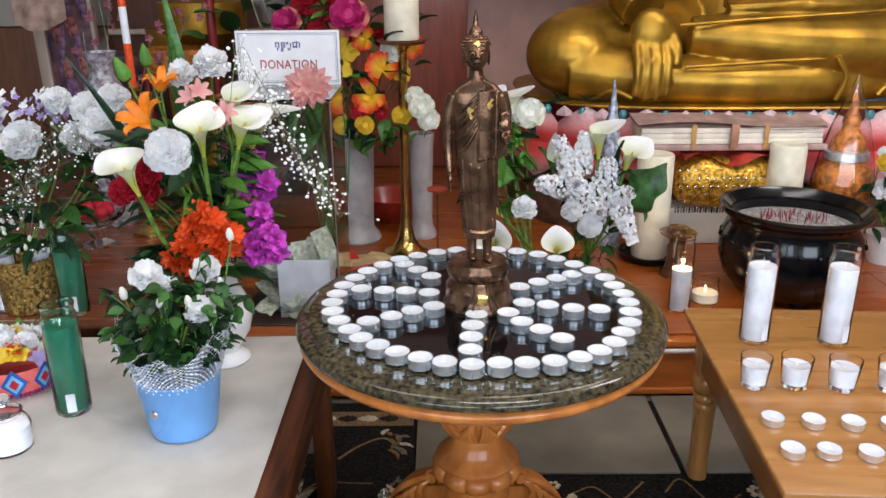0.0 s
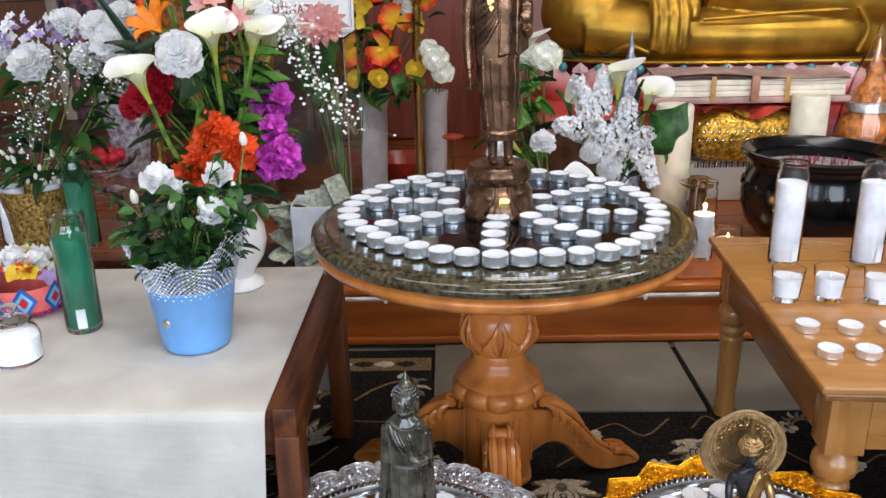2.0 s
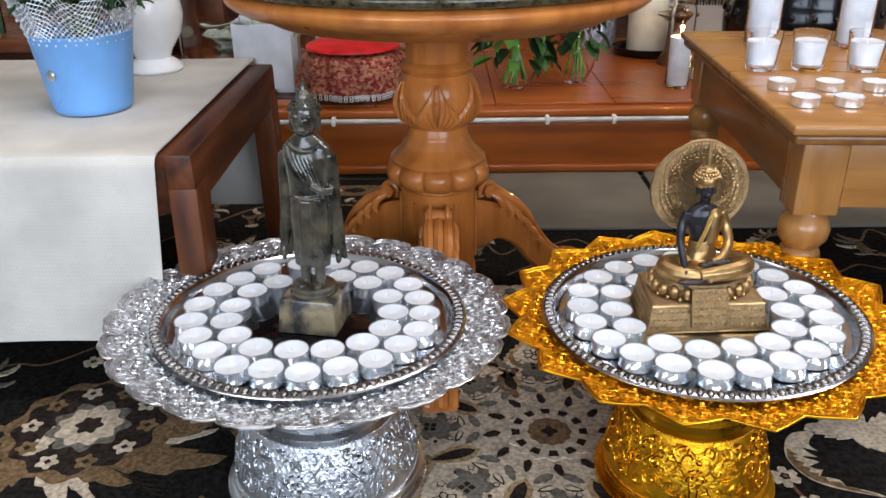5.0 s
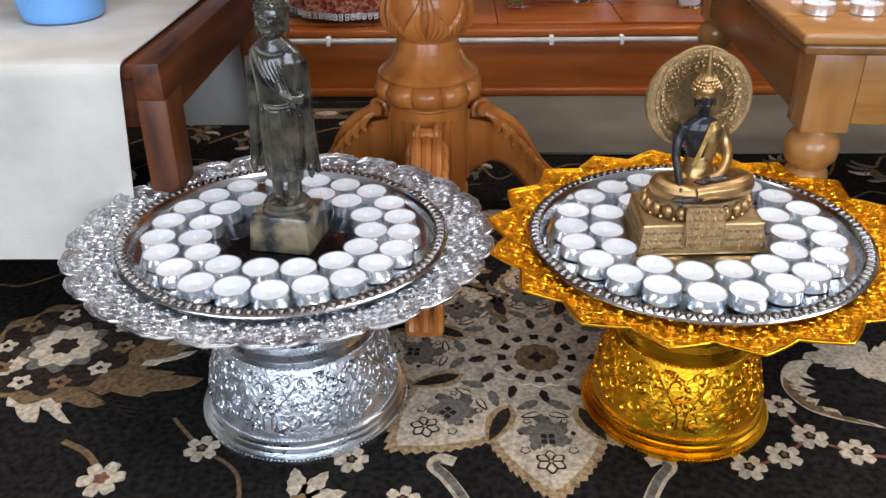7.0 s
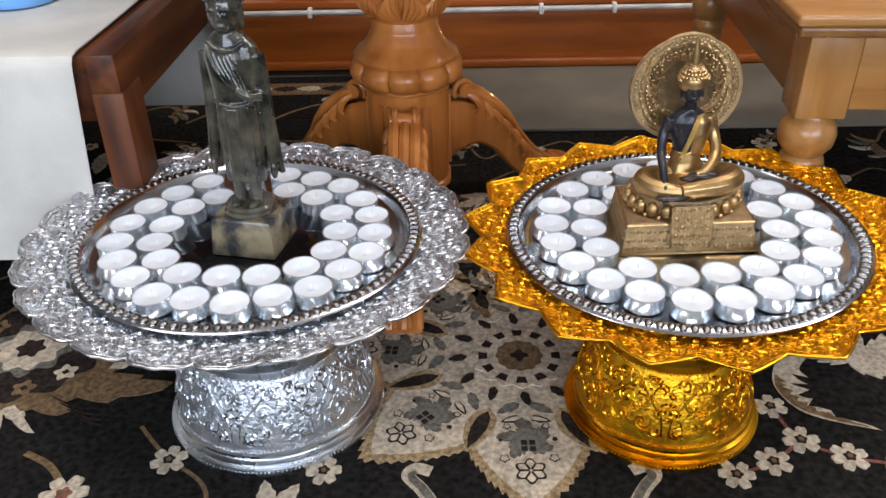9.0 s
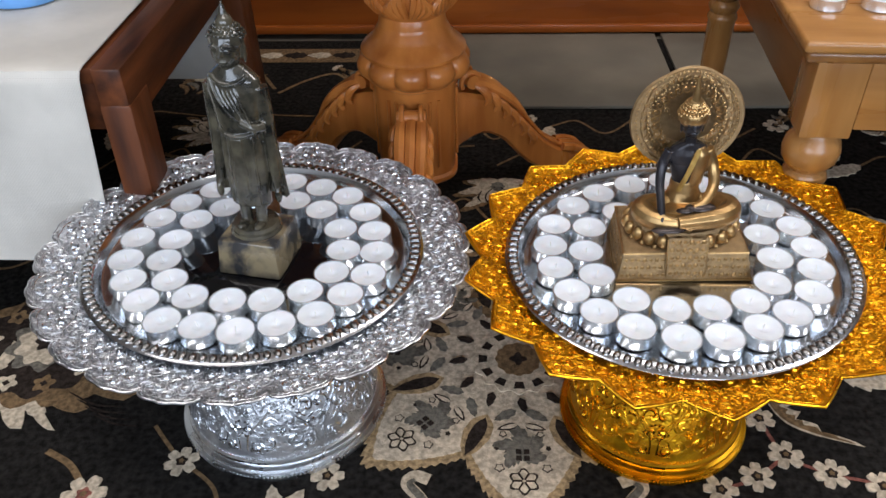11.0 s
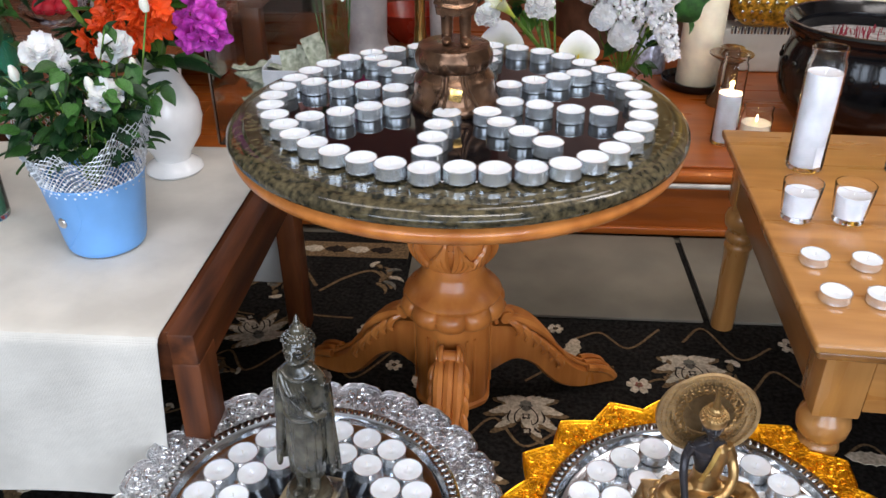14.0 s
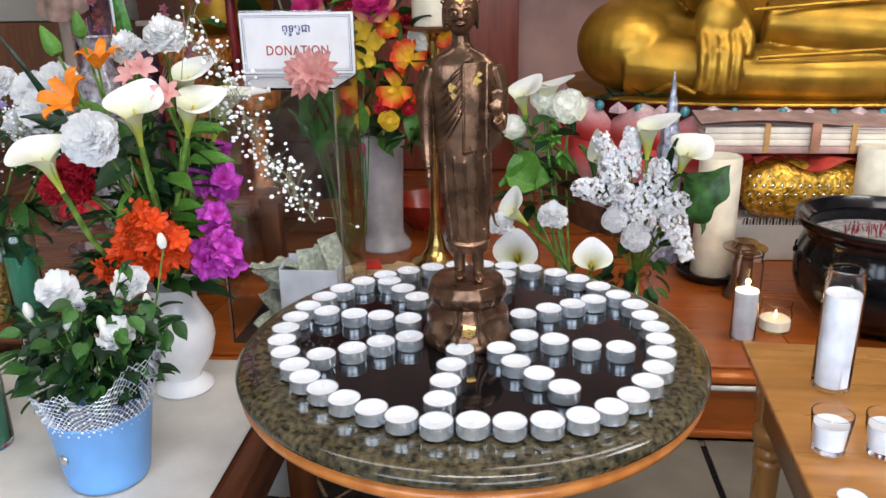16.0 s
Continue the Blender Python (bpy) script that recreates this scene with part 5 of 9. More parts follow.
# ---- flowers ----
def petal_mat(name, tip, throat=None, z0=0.0, z1=0.02, rough=0.5, var=0.06, axis=2, thin=0.22):
    """A petal colour that runs from the throat to the tip, along one axis or (None) outwards."""
    m = mat(name, tip, rough, var=var, scale=90, bump=0.12, bscale=220, sub=0.0)
    nd, ln = m.node_tree.nodes, m.node_tree.links
    b = nd["Principled BSDF"]
    b.inputs["Subsurface Weight"].default_value = 0.2
    b.inputs["Subsurface Radius"].default_value = (0.004, 0.003, 0.002)
    b.inputs["Subsurface Scale"].default_value = 1.0
    if throat:
        co, sp, mr, mx = nd.new("ShaderNodeTexCoord"), nd.new("ShaderNodeSeparateXYZ"), nd.new("ShaderNodeMapRange"), nd.new("ShaderNodeMix")
        far = nd.new("ShaderNodeVectorMath")
        far.operation = "LENGTH"
        mx.data_type = "RGBA"
        old = b.inputs["Base Color"].links[0].from_socket
        ln.new(co.outputs["Object"], sp.inputs[0])
        if axis is None:
            ln.new(co.outputs["Object"], far.inputs[0])
        ln.new(far.outputs["Value"] if axis is None else sp.outputs[axis], mr.inputs[0])
        mr.inputs[1].default_value, mr.inputs[2].default_value = z0, z1
        ln.new(mr.outputs[0], mx.inputs[0])
        mx.inputs[6].default_value = (*throat, 1)
        ln.new(old, mx.inputs[7])
        ln.new(mx.outputs[2], b.inputs["Base Color"])
    return translucent(m, thin)


white_petal = petal_mat("white_petal", (0.96, 0.96, 0.96), thin=0.34)
cream_petal = petal_mat("cream_petal", (0.90, 0.89, 0.80), (0.74, 0.76, 0.45), 0.0, 0.012)
calla_petal = petal_mat("calla_petal", (0.95, 0.94, 0.90), (0.50, 0.53, 0.08), 0.26, 0.84)
orange_petal = petal_mat("lily_orange", (0.86, 0.24, 0.012), (0.80, 0.35, 0.03), 0.0, 0.02)
fire_petal = petal_mat("azalea_orange", (0.84, 0.095, 0.012), None)
magenta_petal = petal_mat("azalea_magenta", (0.58, 0.065, 0.50), (0.38, 0.008, 0.22), 0.004, 0.022, axis=None, var=0.18)
red_petal = petal_mat("deep_red_petal", (0.50, 0.012, 0.03))
pink_petal = petal_mat("salmon_petal", (0.90, 0.56, 0.52), (0.86, 0.42, 0.40), 0, 0.03, thin=0.4)
peony_petal = petal_mat("peony_petal", (0.52, 0.02, 0.16), (0.80, 0.45, 0.15), 0, 0.02)
yellow_petal = petal_mat("yellow_petal", (0.80, 0.55, 0.04), None)
flame_petal = petal_mat("yellow_red_petal", (0.82, 0.070, 0.01), (0.90, 0.56, 0.03), 0.016, 0.042, axis=None)
lilac_petal = petal_mat("pale_lilac", (0.94, 0.93, 0.95), thin=0.2)
lavender_petal = petal_mat("lavender_petal", (0.42, 0.33, 0.60))
leaf_mat = mat("green_leaf", (0.042, 0.130, 0.024), 0.38, var=0.25, scale=40, bump=0.2, bscale=120, rand=0.35)
leaf_dark = mat("dark_green_leaf", (0.012, 0.042, 0.014), 0.35, var=0.25, scale=40, bump=0.2, bscale=120, rand=0.3)
leaf_bright = mat("fresh_green_leaf", (0.10, 0.26, 0.035), 0.4, var=0.2, scale=40, bump=0.2, bscale=120, rand=0.25)
for leafy in (leaf_mat, leaf_dark, leaf_bright):
    translucent(leafy, 0.18)
stem_mat = mat("stem_green", (0.12, 0.22, 0.035), 0.45, var=0.2, scale=50)
dry_stem = mat("thin_stem", (0.22, 0.23, 0.14), 0.6, var=0.2)
tuft_mat = mat("tiny_white_bloom", (0.92, 0.92, 0.90), 0.7, var=0.05, bump=0.3, bscale=600)
rf = random.Random(11)


def petal(L, W, rise=0.3, curl=0.4, ruffle=0.0, point=0.5, nu=5, nv=7, seed=0.0, cup=0.25):
    """A petal that starts at the origin and runs out along +x; rise lifts it, curl bends its tip down."""
    def fn(u, v):
        s = 2 * u - 1
        w = W * 0.5 * (math.sin(math.pi * min(1, 0.08 + 0.92 * v) ** 0.8) ** 0.7 if point > 0.5 else (0.25 + 0.75 * math.sin(min(1.0, v * 1.15) * math.pi / 2)) * (1 if v < 0.85 else math.sqrt(max(0.0, 1 - ((v - 0.85) / 0.16) ** 2)) * 0.9 + 0.1))
        x = L * v * (1 - 0.25 * curl * v)
        z = L * (rise * v + 0.0) - L * curl * v ** 3 + cup * W * s * s * v
        z += ruffle * L * v * v * (math.sin(7 * s + seed) + 0.6 * math.sin(13 * s + 2 * seed))
        x -= 1.2 * ruffle * L * v ** 4 * abs(math.sin(8 * s + seed))
        return (x, s * w, z)
    return grid(fn, nu, nv)


def bloom(layers, nu=5):
    """Petals in whorls: (count, length, width, rise, curl, ruffle, point, turn)."""
    g = Geo()
    for num, L, W, rise, curl, ruffle, point, turn in layers:
        for i in range(num):
            g.add(petal(L * rf.uniform(0.9, 1.1), W * rf.uniform(0.9, 1.1), rise * rf.uniform(0.85, 1.15), curl * rf.uniform(0.8, 1.2), ruffle, point, nu, seed=rf.uniform(0, 6)),
                  Matrix.Rotation(turn + 2 * math.pi * i / num + rf.uniform(-0.12, 0.12), 4, "Z"))
    return g


def carnation_geo(r):
    return bloom([(11, r, r * 0.82, 0.10, 0.15, 0.045, 0.3, 0), (11, r * 0.96, r * 0.80, 0.30, 0.18, 0.05, 0.3, 0.35), (10, r * 0.90, r * 0.74, 0.55, 0.22, 0.055, 0.3, 0.1),
                  (9, r * 0.82, r * 0.66, 0.85, 0.30, 0.06, 0.3, 0.6), (8, r * 0.72, r * 0.58, 1.25, 0.45, 0.06, 0.3, 0.2), (6, r * 0.62, r * 0.50, 1.8, 0.65, 0.08, 0.3, 0.4), (5, r * 0.50, r * 0.44, 2.6, 0.9, 0.09, 0.3, 0.1), (3, r * 0.42, r * 0.36, 3.4, 1.1, 0.09, 0.3, 0.8)], 11).add(ball((0, 0, 0.14 * r), (0.5 * r, 0.5 * r, 0.26 * r), 16, 10))


def rose_geo(r):
    return bloom([(6, r, r * 1.05, 0.30, 0.25, 0.03, 0.3, 0), (6, r * 0.85, r * 0.95, 0.75, 0.30, 0.03, 0.3, 0.5), (6, r * 0.75, r * 0.8, 1.2, 0.5, 0.03, 0.3, 0.2), (5, r * 0.62, r * 0.65, 1.7, 0.7, 0.02, 0.3, 0.7), (4, r * 0.5, r * 0.5, 2.4, 0.9, 0.02, 0.3, 0.3)]).add(ball((0, 0, 0.28 * r), (0.42 * r, 0.42 * r, 0.34 * r), 16, 10))


def star_geo(r, n=5, rise=0.5, curl=0.5, w=0.62):
    return bloom([(n, r, r * w, rise, curl, 0.03, 0.7, 0)])


def lily_geo(r):
    return bloom([(3, r, r * 0.34, 1.15, 0.75, 0.015, 0.7, 0), (3, r * 0.95, r * 0.42, 1.1, 0.70, 0.015, 0.7, math.pi / 3)])


def calla_geo():
    """One rolled sheet, about a unit high, opening along z: the tip stands at +x, the edges lap over at -x."""
    def fn(u, v):
        a = 2 * math.pi * u - math.pi
        back = 0.5 + 0.5 * math.cos(a)
        side = math.sin(a) ** 2
        lip = max(0.0, v - 0.42) / 0.58
        r = 0.040 + 0.17 * v ** 1.35 + lip ** 1.7 * (0.05 + 0.15 * side + 0.10 * back)
        z = v * (0.50 + 0.48 * back ** 0.42 + 0.06 * side) - 0.17 * lip ** 3 * side - 0.05 * lip ** 3 * back
        return (r * math.cos(a) * 0.92 + 0.20 * lip ** 2.5 * back ** 7, r * math.sin(a) * (1 + 0.10 * lip) + (0.03 * v if u < 0.5 else -0.03 * v) * (1 - back) ** 3, z)
    return sheet2(grid(fn, 36, 18), 0.012)


def leaf_geo(L, W, bend=0.3, fold=0.15, lobes=0.0):
    def fn(u, v):
        s = 2 * u - 1
        w = W * 0.5 * math.sin(math.pi * (0.02 + 0.98 * v) ** 0.75) * (1 + lobes * math.sin(24 * v))
        return (L * v * (1 - 0.3 * bend * v), s * w, -L * bend * v * v + fold * W * abs(s))
    return grid(fn, 4, 8)


class Bouquet:
    """Flowers in one vessel: every bloom and leaf is a part of its own."""

    def __init__(self, name, base, label, category="flowers"):
        self.o = Vector(base)
        self.t = thing(name, Matrix.Translation(base), label, category)
        self.leaf_me = {}

    def put(self, name, me, p, axis, spin, size, stem_to=None, stem_r=0.0022, stem_m=None, label=""):
        ob = new(name, me)
        ob.parent = self.t
        ob.matrix_basis = place(Vector(p) - self.o, axis, spin, size)
        if label:
            tagged(ob, label)
        if stem_to is not None:
            a, c = Vector(p), Vector(stem_to)
            mid = (a + c) / 2 + Vector((0.02 * rf.uniform(-1, 1), 0.02 * rf.uniform(-1, 1), 0.0))
            mid = mid * 0.6 + (a - Vector(axis).normalized() * (a - c).length * 0.5) * 0.4
            part("stem", tube([q - self.o for q in curve_pts([c, mid, a], 6)], stem_r, 7), stem_m or stem_mat, self.t)
        return ob

    def leaf(self, material, p, axis, size, wide=0.35, bend=0.35, spin=None, name="leaf"):
        key = (material.name, wide, bend)
        if key not in self.leaf_me:
            self.leaf_me[key] = mesh_of(name, leaf_geo(1.0, wide, bend), material, 0)
        ob = new(name, self.leaf_me[key])
        ob.parent = self.t
        d = Vector(axis).normalized()
        q = d.to_track_quat("X", "Z").to_matrix().to_4x4()
        ob.matrix_basis = Matrix.Translation(Vector(p) - self.o) @ q @ Matrix.Rotation(rf.uniform(-0.7, 0.7) if spin is None else spin, 4, "X") @ Matrix.Scale(size, 4)
        return ob

    def breath(self, pts, count, spread, root, size=0.0027):
        """Baby's breath: tiny tufts on hair-thin twigs."""
        tufts, twigs = Geo(), Geo()
        unit = [ball((0, 0, 0), 1.0, 6, 4)]
        run = curve_pts(pts, 8)
        for i in range(count):
            c = run[min(len(run) - 1, int(rf.random() * len(run)))]
            p = c + Vector((rf.gauss(0, spread), rf.gauss(0, spread), rf.gauss(0, spread)))
            s = size * rf.uniform(0.5, 1.25)
            tufts.add(unit[0], Matrix.Translation(p - self.o) @ Matrix.Rotation(rf.uniform(0, 3), 4, "X") @ Matrix.Diagonal((s, s * 0.8, s * 0.9, 1)))
            if i % 2 == 0:
                twigs.add(tube([p - self.o, (p + c) / 2 - self.o + Vector((0, 0, -0.006)), c - self.o + Vector((0, 0, -0.025))], 0.0004, 3))
        twigs.add(tube([q - self.o for q in curve_pts([root, *pts], 6)], 0.0008, 4))
        tagged(part("breath_twig", twigs, dry_stem, self.t), kind="stuff")
        tagged(part("breath_tuft", tufts, tuft_mat, self.t), kind="stuff")


ME = {
    "calla": mesh_of("calla_lily", calla_geo(), calla_petal, 0), "spadix": mesh_of("spadix", tube([(0, 0, 0.2), (0.01, 0, 0.45), (0.02, 0, 0.62)], [0.03, 0.035, 0.015], 8), yellow_petal),
    "carnation": mesh_of("carnation", carnation_geo(1.0), white_petal, 0), "rose": mesh_of("rose", rose_geo(1.0), white_petal, 0), "cream_rose": mesh_of("rose", rose_geo(0.03), cream_petal, 0),
    "lily": mesh_of("lily", lily_geo(0.055), orange_petal, 0), "azalea": mesh_of("azalea", bloom([(5, 0.036, 0.027, 0.45, 0.35, 0.05, 0.7, 0), (4, 0.026, 0.018, 0.95, 0.35, 0.05, 0.7, 0.6)], 7), magenta_petal, 0),
    "fire": mesh_of("orange_bloom", bloom([(6, 1.0, 0.58, 0.55, 0.30, 0.08, 0.7, 0), (5, 0.76, 0.42, 1.1, 0.4, 0.08, 0.7, 0.5)], 7), fire_petal, 0), "alstro": mesh_of("alstroemeria", star_geo(0.028, 6, 0.9, 0.4, 0.5), pink_petal, 0),
    "redcarn": mesh_of("red_carnation", carnation_geo(1.0), red_petal, 0), "pinkcarn": mesh_of("pink_bloom", bloom([(14, 0.052, 0.022, 0.05, 0.05, 0, 0.7, 0), (13, 0.047, 0.020, 0.30, 0.10, 0, 0.7, 0.2), (11, 0.040, 0.018, 0.65, 0.2, 0, 0.7, 0.1), (8, 0.032, 0.015, 1.2, 0.3, 0, 0.7, 0.3)], 3), pink_petal, 0), "peony": mesh_of("peony", rose_geo(0.06), peony_petal, 0),
    "flame": mesh_of("orchid", bloom([(3, 0.050, 0.040, 0.22, 0.2, 0.03, 0.3, 0), (2, 0.048, 0.056, 0.35, 0.25, 0.05, 0.3, 1.0), (3, 0.022, 0.018, 1.2, 0.5, 0.05, 0.3, 0.2)], 7), flame_petal, 0), "yellow": mesh_of("yellow_bloom", star_geo(1.0, 5, 0.6, 0.5, 0.8), yellow_petal, 0),
    "whiterose": mesh_of("white_silk_rose", rose_geo(1.0), cream_petal, 0), "redrose": mesh_of("red_rose", rose_geo(1.0), red_petal, 0), "yellowrose": mesh_of("yellow_rose", rose_geo(1.0), yellow_petal, 0),
    "bud": mesh_of("bud", lathe([(0, 0), (0.3, 0.15), (0.42, 0.5), (0.32, 1.0), (0.12, 1.5), (0, 1.65)], 12, lambda a, r, z: 1 + 0.06 * math.sin(5 * a)), leaf_bright),
    "wbud": mesh_of("rosebud", lathe([(0, 0), (0.28, 0.1), (0.42, 0.5), (0.38, 0.95), (0.18, 1.4), (0, 1.5)], 12, lambda a, r, z: 1 + 0.08 * math.sin(3 * a + 3 * z)), cream_petal),
    "pbud": mesh_of("pink_bud", lathe([(0, 0), (0.28, 0.1), (0.42, 0.5), (0.38, 0.95), (0.18, 1.4), (0, 1.5)], 12, lambda a, r, z: 1 + 0.08 * math.sin(3 * a + 3 * z)), peony_petal),
    "dusty": mesh_of("small_blossom", star_geo(0.022, 5, 0.8, 0.4, 0.6), petal_mat("dusty_rose", (0.30, 0.10, 0.13)), 0), "lilac": mesh_of("lilac_floret", star_geo(1.0, 4, 0.35, 0.3, 0.8), lilac_petal, 0), "lavender": mesh_of("lavender_floret", star_geo(1.0, 5, 0.4, 0.3, 0.6), lavender_petal, 0),
}


def calla(bq, p, axis, size, tip, root):
    """A calla whose mouth lies at p and opens along axis, with its tip to the side named."""
    z = Vector(axis).normalized()
    x = (Vector(tip) - z * z.dot(Vector(tip))).normalized()
    foot = Vector(p) - z * size * 0.80
    ob = bq.put("calla_lily", ME["calla"], foot, axis, 0, size, root, 0.0045)
    ob.matrix_basis = Matrix.Translation(foot - bq.o) @ Matrix((x, z.cross(x), z)).transposed().to_4x4() @ Matrix.Scale(size, 4)
    sp = new("spadix", ME["spadix"])
    sp.parent = ob
    return ob


shifted(seen_so_far, CLOTH)

# tall arrangement in the white vase
VB = (-0.425, 1.425, 0.3915)
solo("flower_vase", lathe([(0, 0), (0.040, 0), (0.043, 0.004), (0.040, 0.012), (0.026, 0.022), (0.030, 0.034), (0.046, 0.060), (0.0525, 0.090), (0.050, 0.115), (0.038, 0.140), (0.032, 0.155), (0.034, 0.175), (0.038, 0.180),
                               (0.034, 0.178), (0.029, 0.155), (0.034, 0.139), (0.046, 0.114), (0.0485, 0.09), (0.042, 0.062), (0.0, 0.034)], 48), white_ceramic, Matrix.Translation(VB) @ Matrix.Translation((-0.022, 0.040, -0.015)) @ Matrix.Diagonal((1.16, 1.16, 1.08, 1)), "white glazed round-bellied vase on the cream cloth", "vase")
BX0, BY0 = VB[0] - 0.016, VB[1] + 0.034
R = (BX0, BY0, 0.558)
bq = Bouquet("flower_bouquet", (BX0, BY0, 0.553), "tall bouquet of calla lilies, azaleas and carnations in a white vase")
calla(bq, (-0.549, 1.318, 0.832), (-0.32, -0.15, 1.0), 0.092, (-0.8, 0.6, 0), (-0.476, 1.434, 0.578))
calla(bq, (-0.420, 1.358, 0.893), (0.03, -0.22, 1.0), 0.092, (0.15, 1, 0), R)
calla(bq, (-0.380, 1.470, 0.925), (0.12, -0.20, 1.0), 0.088, (0.85, 0.5, 0), R)
calla(bq, (-0.350, 1.412, 0.889), (0.35, -0.20, 1.0), 0.088, (0.85, 0.5, 0), R)
calla(bq, (-0.338, 1.535, 0.886), (0.42, 0.05, 1.0), 0.120, (1, 0.1, 0), R)
bq.put("lily", ME["lily"], (-0.518, 1.385, 0.882), (-0.22, -0.75, 0.60), 0.3, 1.05, R, label="open orange lily")
bq.put("lily", ME["lily"], (-0.510, 1.450, 0.925), (0.10, -0.1, 1.0), 0.9, 0.85, R, label="half-open orange lily")
for p, ax, s in (((-0.558, 1.43, 0.945), (-0.4, -0.1, 1), 0.030), ((-0.528, 1.45, 0.968), (-0.1, 0, 1), 0.026)):
    bq.put("bud", ME["bud"], p, ax, 0, s, R, label="green lily bud")
for p, ax, s in (((-0.463, 1.318, 0.845), (0.05, -0.85, 0.40), 0.042), ((-0.441, 1.545, 0.958), (0.1, -0.5, 0.8), 0.037), ((-0.484, 1.505, 0.945), (-0.1, -0.5, 0.8), 0.030)):
    bq.put("carnation", ME["carnation"], p, ax, rf.random(), s, R, label="white ruffled carnation")
for p, d in (((-0.452, 1.440, 0.915), -0.5), ((-0.440, 1.445, 0.925), 0.5), ((-0.380, 1.392, 0.895), 0.1), ((-0.384, 1.394, 0.880), -0.2)):
    bq.put("alstroemeria", ME["alstro"], p, (d, -0.8, 0.4), rf.random(), 0.9, R)
for x, y, z, num, spread in ((-0.372, 1.54, 0.762, 5, 0.018), (-0.345, 1.47, 0.742, 5, 0.020), (-0.392, 1.47, 0.752, 3, 0.014), (-0.345, 1.42, 0.700, 4, 0.018), (-0.322, 1.385, 0.655, 7, 0.024), (-0.350, 1.385, 0.645, 3, 0.014)):
    for k in range(num):
        a = 2.4 * k + rf.uniform(-0.4, 0.4)
        r = spread * math.sqrt((k + 0.4) / num)
        bq.put("azalea", ME["azalea"], (x + r * math.cos(a), y + rf.uniform(-0.02, 0.01), z + r * math.sin(a)), (0.8 * math.cos(a), -1.0, 0.8 * math.sin(a) + 0.2), rf.uniform(0, 6), rf.uniform(0.58, 0.88))
for x, z, num, spread in ((-0.476, 0.645, 9, 0.027), (-0.430, 0.700, 11, 0.029), (-0.398, 0.672, 9, 0.025), (-0.435, 0.655, 6, 0.022)):
    for k in range(num):
        a = 2.4 * k + rf.uniform(-0.4, 0.4)
        r = spread * math.sqrt((k + 0.4) / num)
        bq.put("orange_bloom", ME["fire"], (x + r * math.cos(a), 1.368 + rf.uniform(-0.02, 0.012), z + r * math.sin(a)), (0.8 * math.cos(a), -1.0, 0.8 * math.sin(a) + 0.25), rf.uniform(0, 6), rf.uniform(0.020, 0.030))
for p, s in (((-0.560, 1.40, 0.765), 0.032), ((-0.530, 1.40, 0.790), 0.030), ((-0.590, 1.42, 0.745), 0.028), ((-0.535, 1.40, 0.750), 0.026)):
    bq.put("red_carnation", ME["redcarn"], p, (-0.3, -0.8, 0.4), rf.random(), s, R)
bq.leaf(leaf_mat, (-0.490, 1.515, 0.73), (-0.05, 0.03, 1.0), 0.36, 0.185, 0.02, spin=1.57, name="sword_leaf")
bq.leaf(leaf_dark, (-0.536, 1.474, 0.728), (-0.55, 0.05, 1.0), 0.30, 0.085, 0.05, spin=1.2, name="sword_leaf")
for k in range(70):
    a = rf.uniform(0, 2 * math.pi)
    h = rf.uniform(0.57, 0.86)
    r = rf.uniform(0.02, 0.07) + 0.08 * (h - 0.55)
    p = (BX0 - 0.02 + r * math.cos(a), BY0 + 0.6 * r * math.sin(a) - 0.01, h)
    bq.leaf((leaf_mat, leaf_dark, leaf_dark, leaf_bright)[k % 4], p, (math.cos(a), 0.6 * math.sin(a) - 0.2, rf.uniform(-0.1, 0.9)), rf.uniform(0.05, 0.10), 0.38, 0.35)
for k in range(16):
    a = rf.uniform(0, 6.28)
    part("stem", tube([q - bq.o for q in curve_pts([R, (BX0 + 0.04 * math.cos(a), BY0 + 0.03 * math.sin(a), 0.69), (BX0 - 0.02 + 0.10 * math.cos(a), BY0 + 0.05 * math.sin(a), rf.uniform(0.79, 0.88))], 5)], 0.0018, 6), stem_mat, bq.t)
for k in range(110):
    a = rf.uniform(0, 2 * math.pi)
    h = rf.uniform(0.59, 0.83)
    r = rf.uniform(0.0, 0.085)
    bq.leaf((leaf_dark, leaf_dark, leaf_mat)[k % 3], (BX0 - 0.035 + 1.15 * r * math.cos(a), BY0 + 0.015 + 0.4 * r * math.sin(a), h), (math.cos(a), -0.3 + 0.3 * math.sin(a), rf.uniform(-0.3, 0.8)), rf.uniform(0.05, 0.085), 0.42, 0.35)
bq.breath([(-0.336, 1.454, 0.868), (-0.291, 1.464, 0.848), (-0.266, 1.474, 0.788), (-0.231, 1.484, 0.738), (-0.201, 1.484, 0.698)], 170, 0.019, R, 0.0034)
bq.breath([(-0.376, 1.474, 0.978), (-0.336, 1.484, 0.938), (-0.301, 1.474, 0.878)], 110, 0.018, R, 0.0034)

# roses in the blue bucket
seen_so_far = built()
KX, KY = -0.432, 1.176
bk = thing("flower_bucket", Matrix.Translation((KX, KY, 0.3918)), "sky blue metal bucket on the cream cloth", "bucket")
part("body", lathe([(0, 0.004), (0.051, 0.004), (0.052, 0.0), (0.054, 0.002), (0.0570, 0.010), (0.0715, 0.110), (0.0730, 0.112), (0.0720, 0.114), (0.0700, 0.111), (0.054, 0.012), (0, 0.010)], 56), blue_tin, bk)


def handle_pt(t, off):
    a = -2.25 + 0.75 * t
    z = 0.010 + 0.088 * t - 0.0
    a += 0.28 * math.sin(math.pi * t)
    r = 0.0545 + 0.0145 * z / 0.108 + off
    return (r * math.cos(a), r * math.sin(a), z)


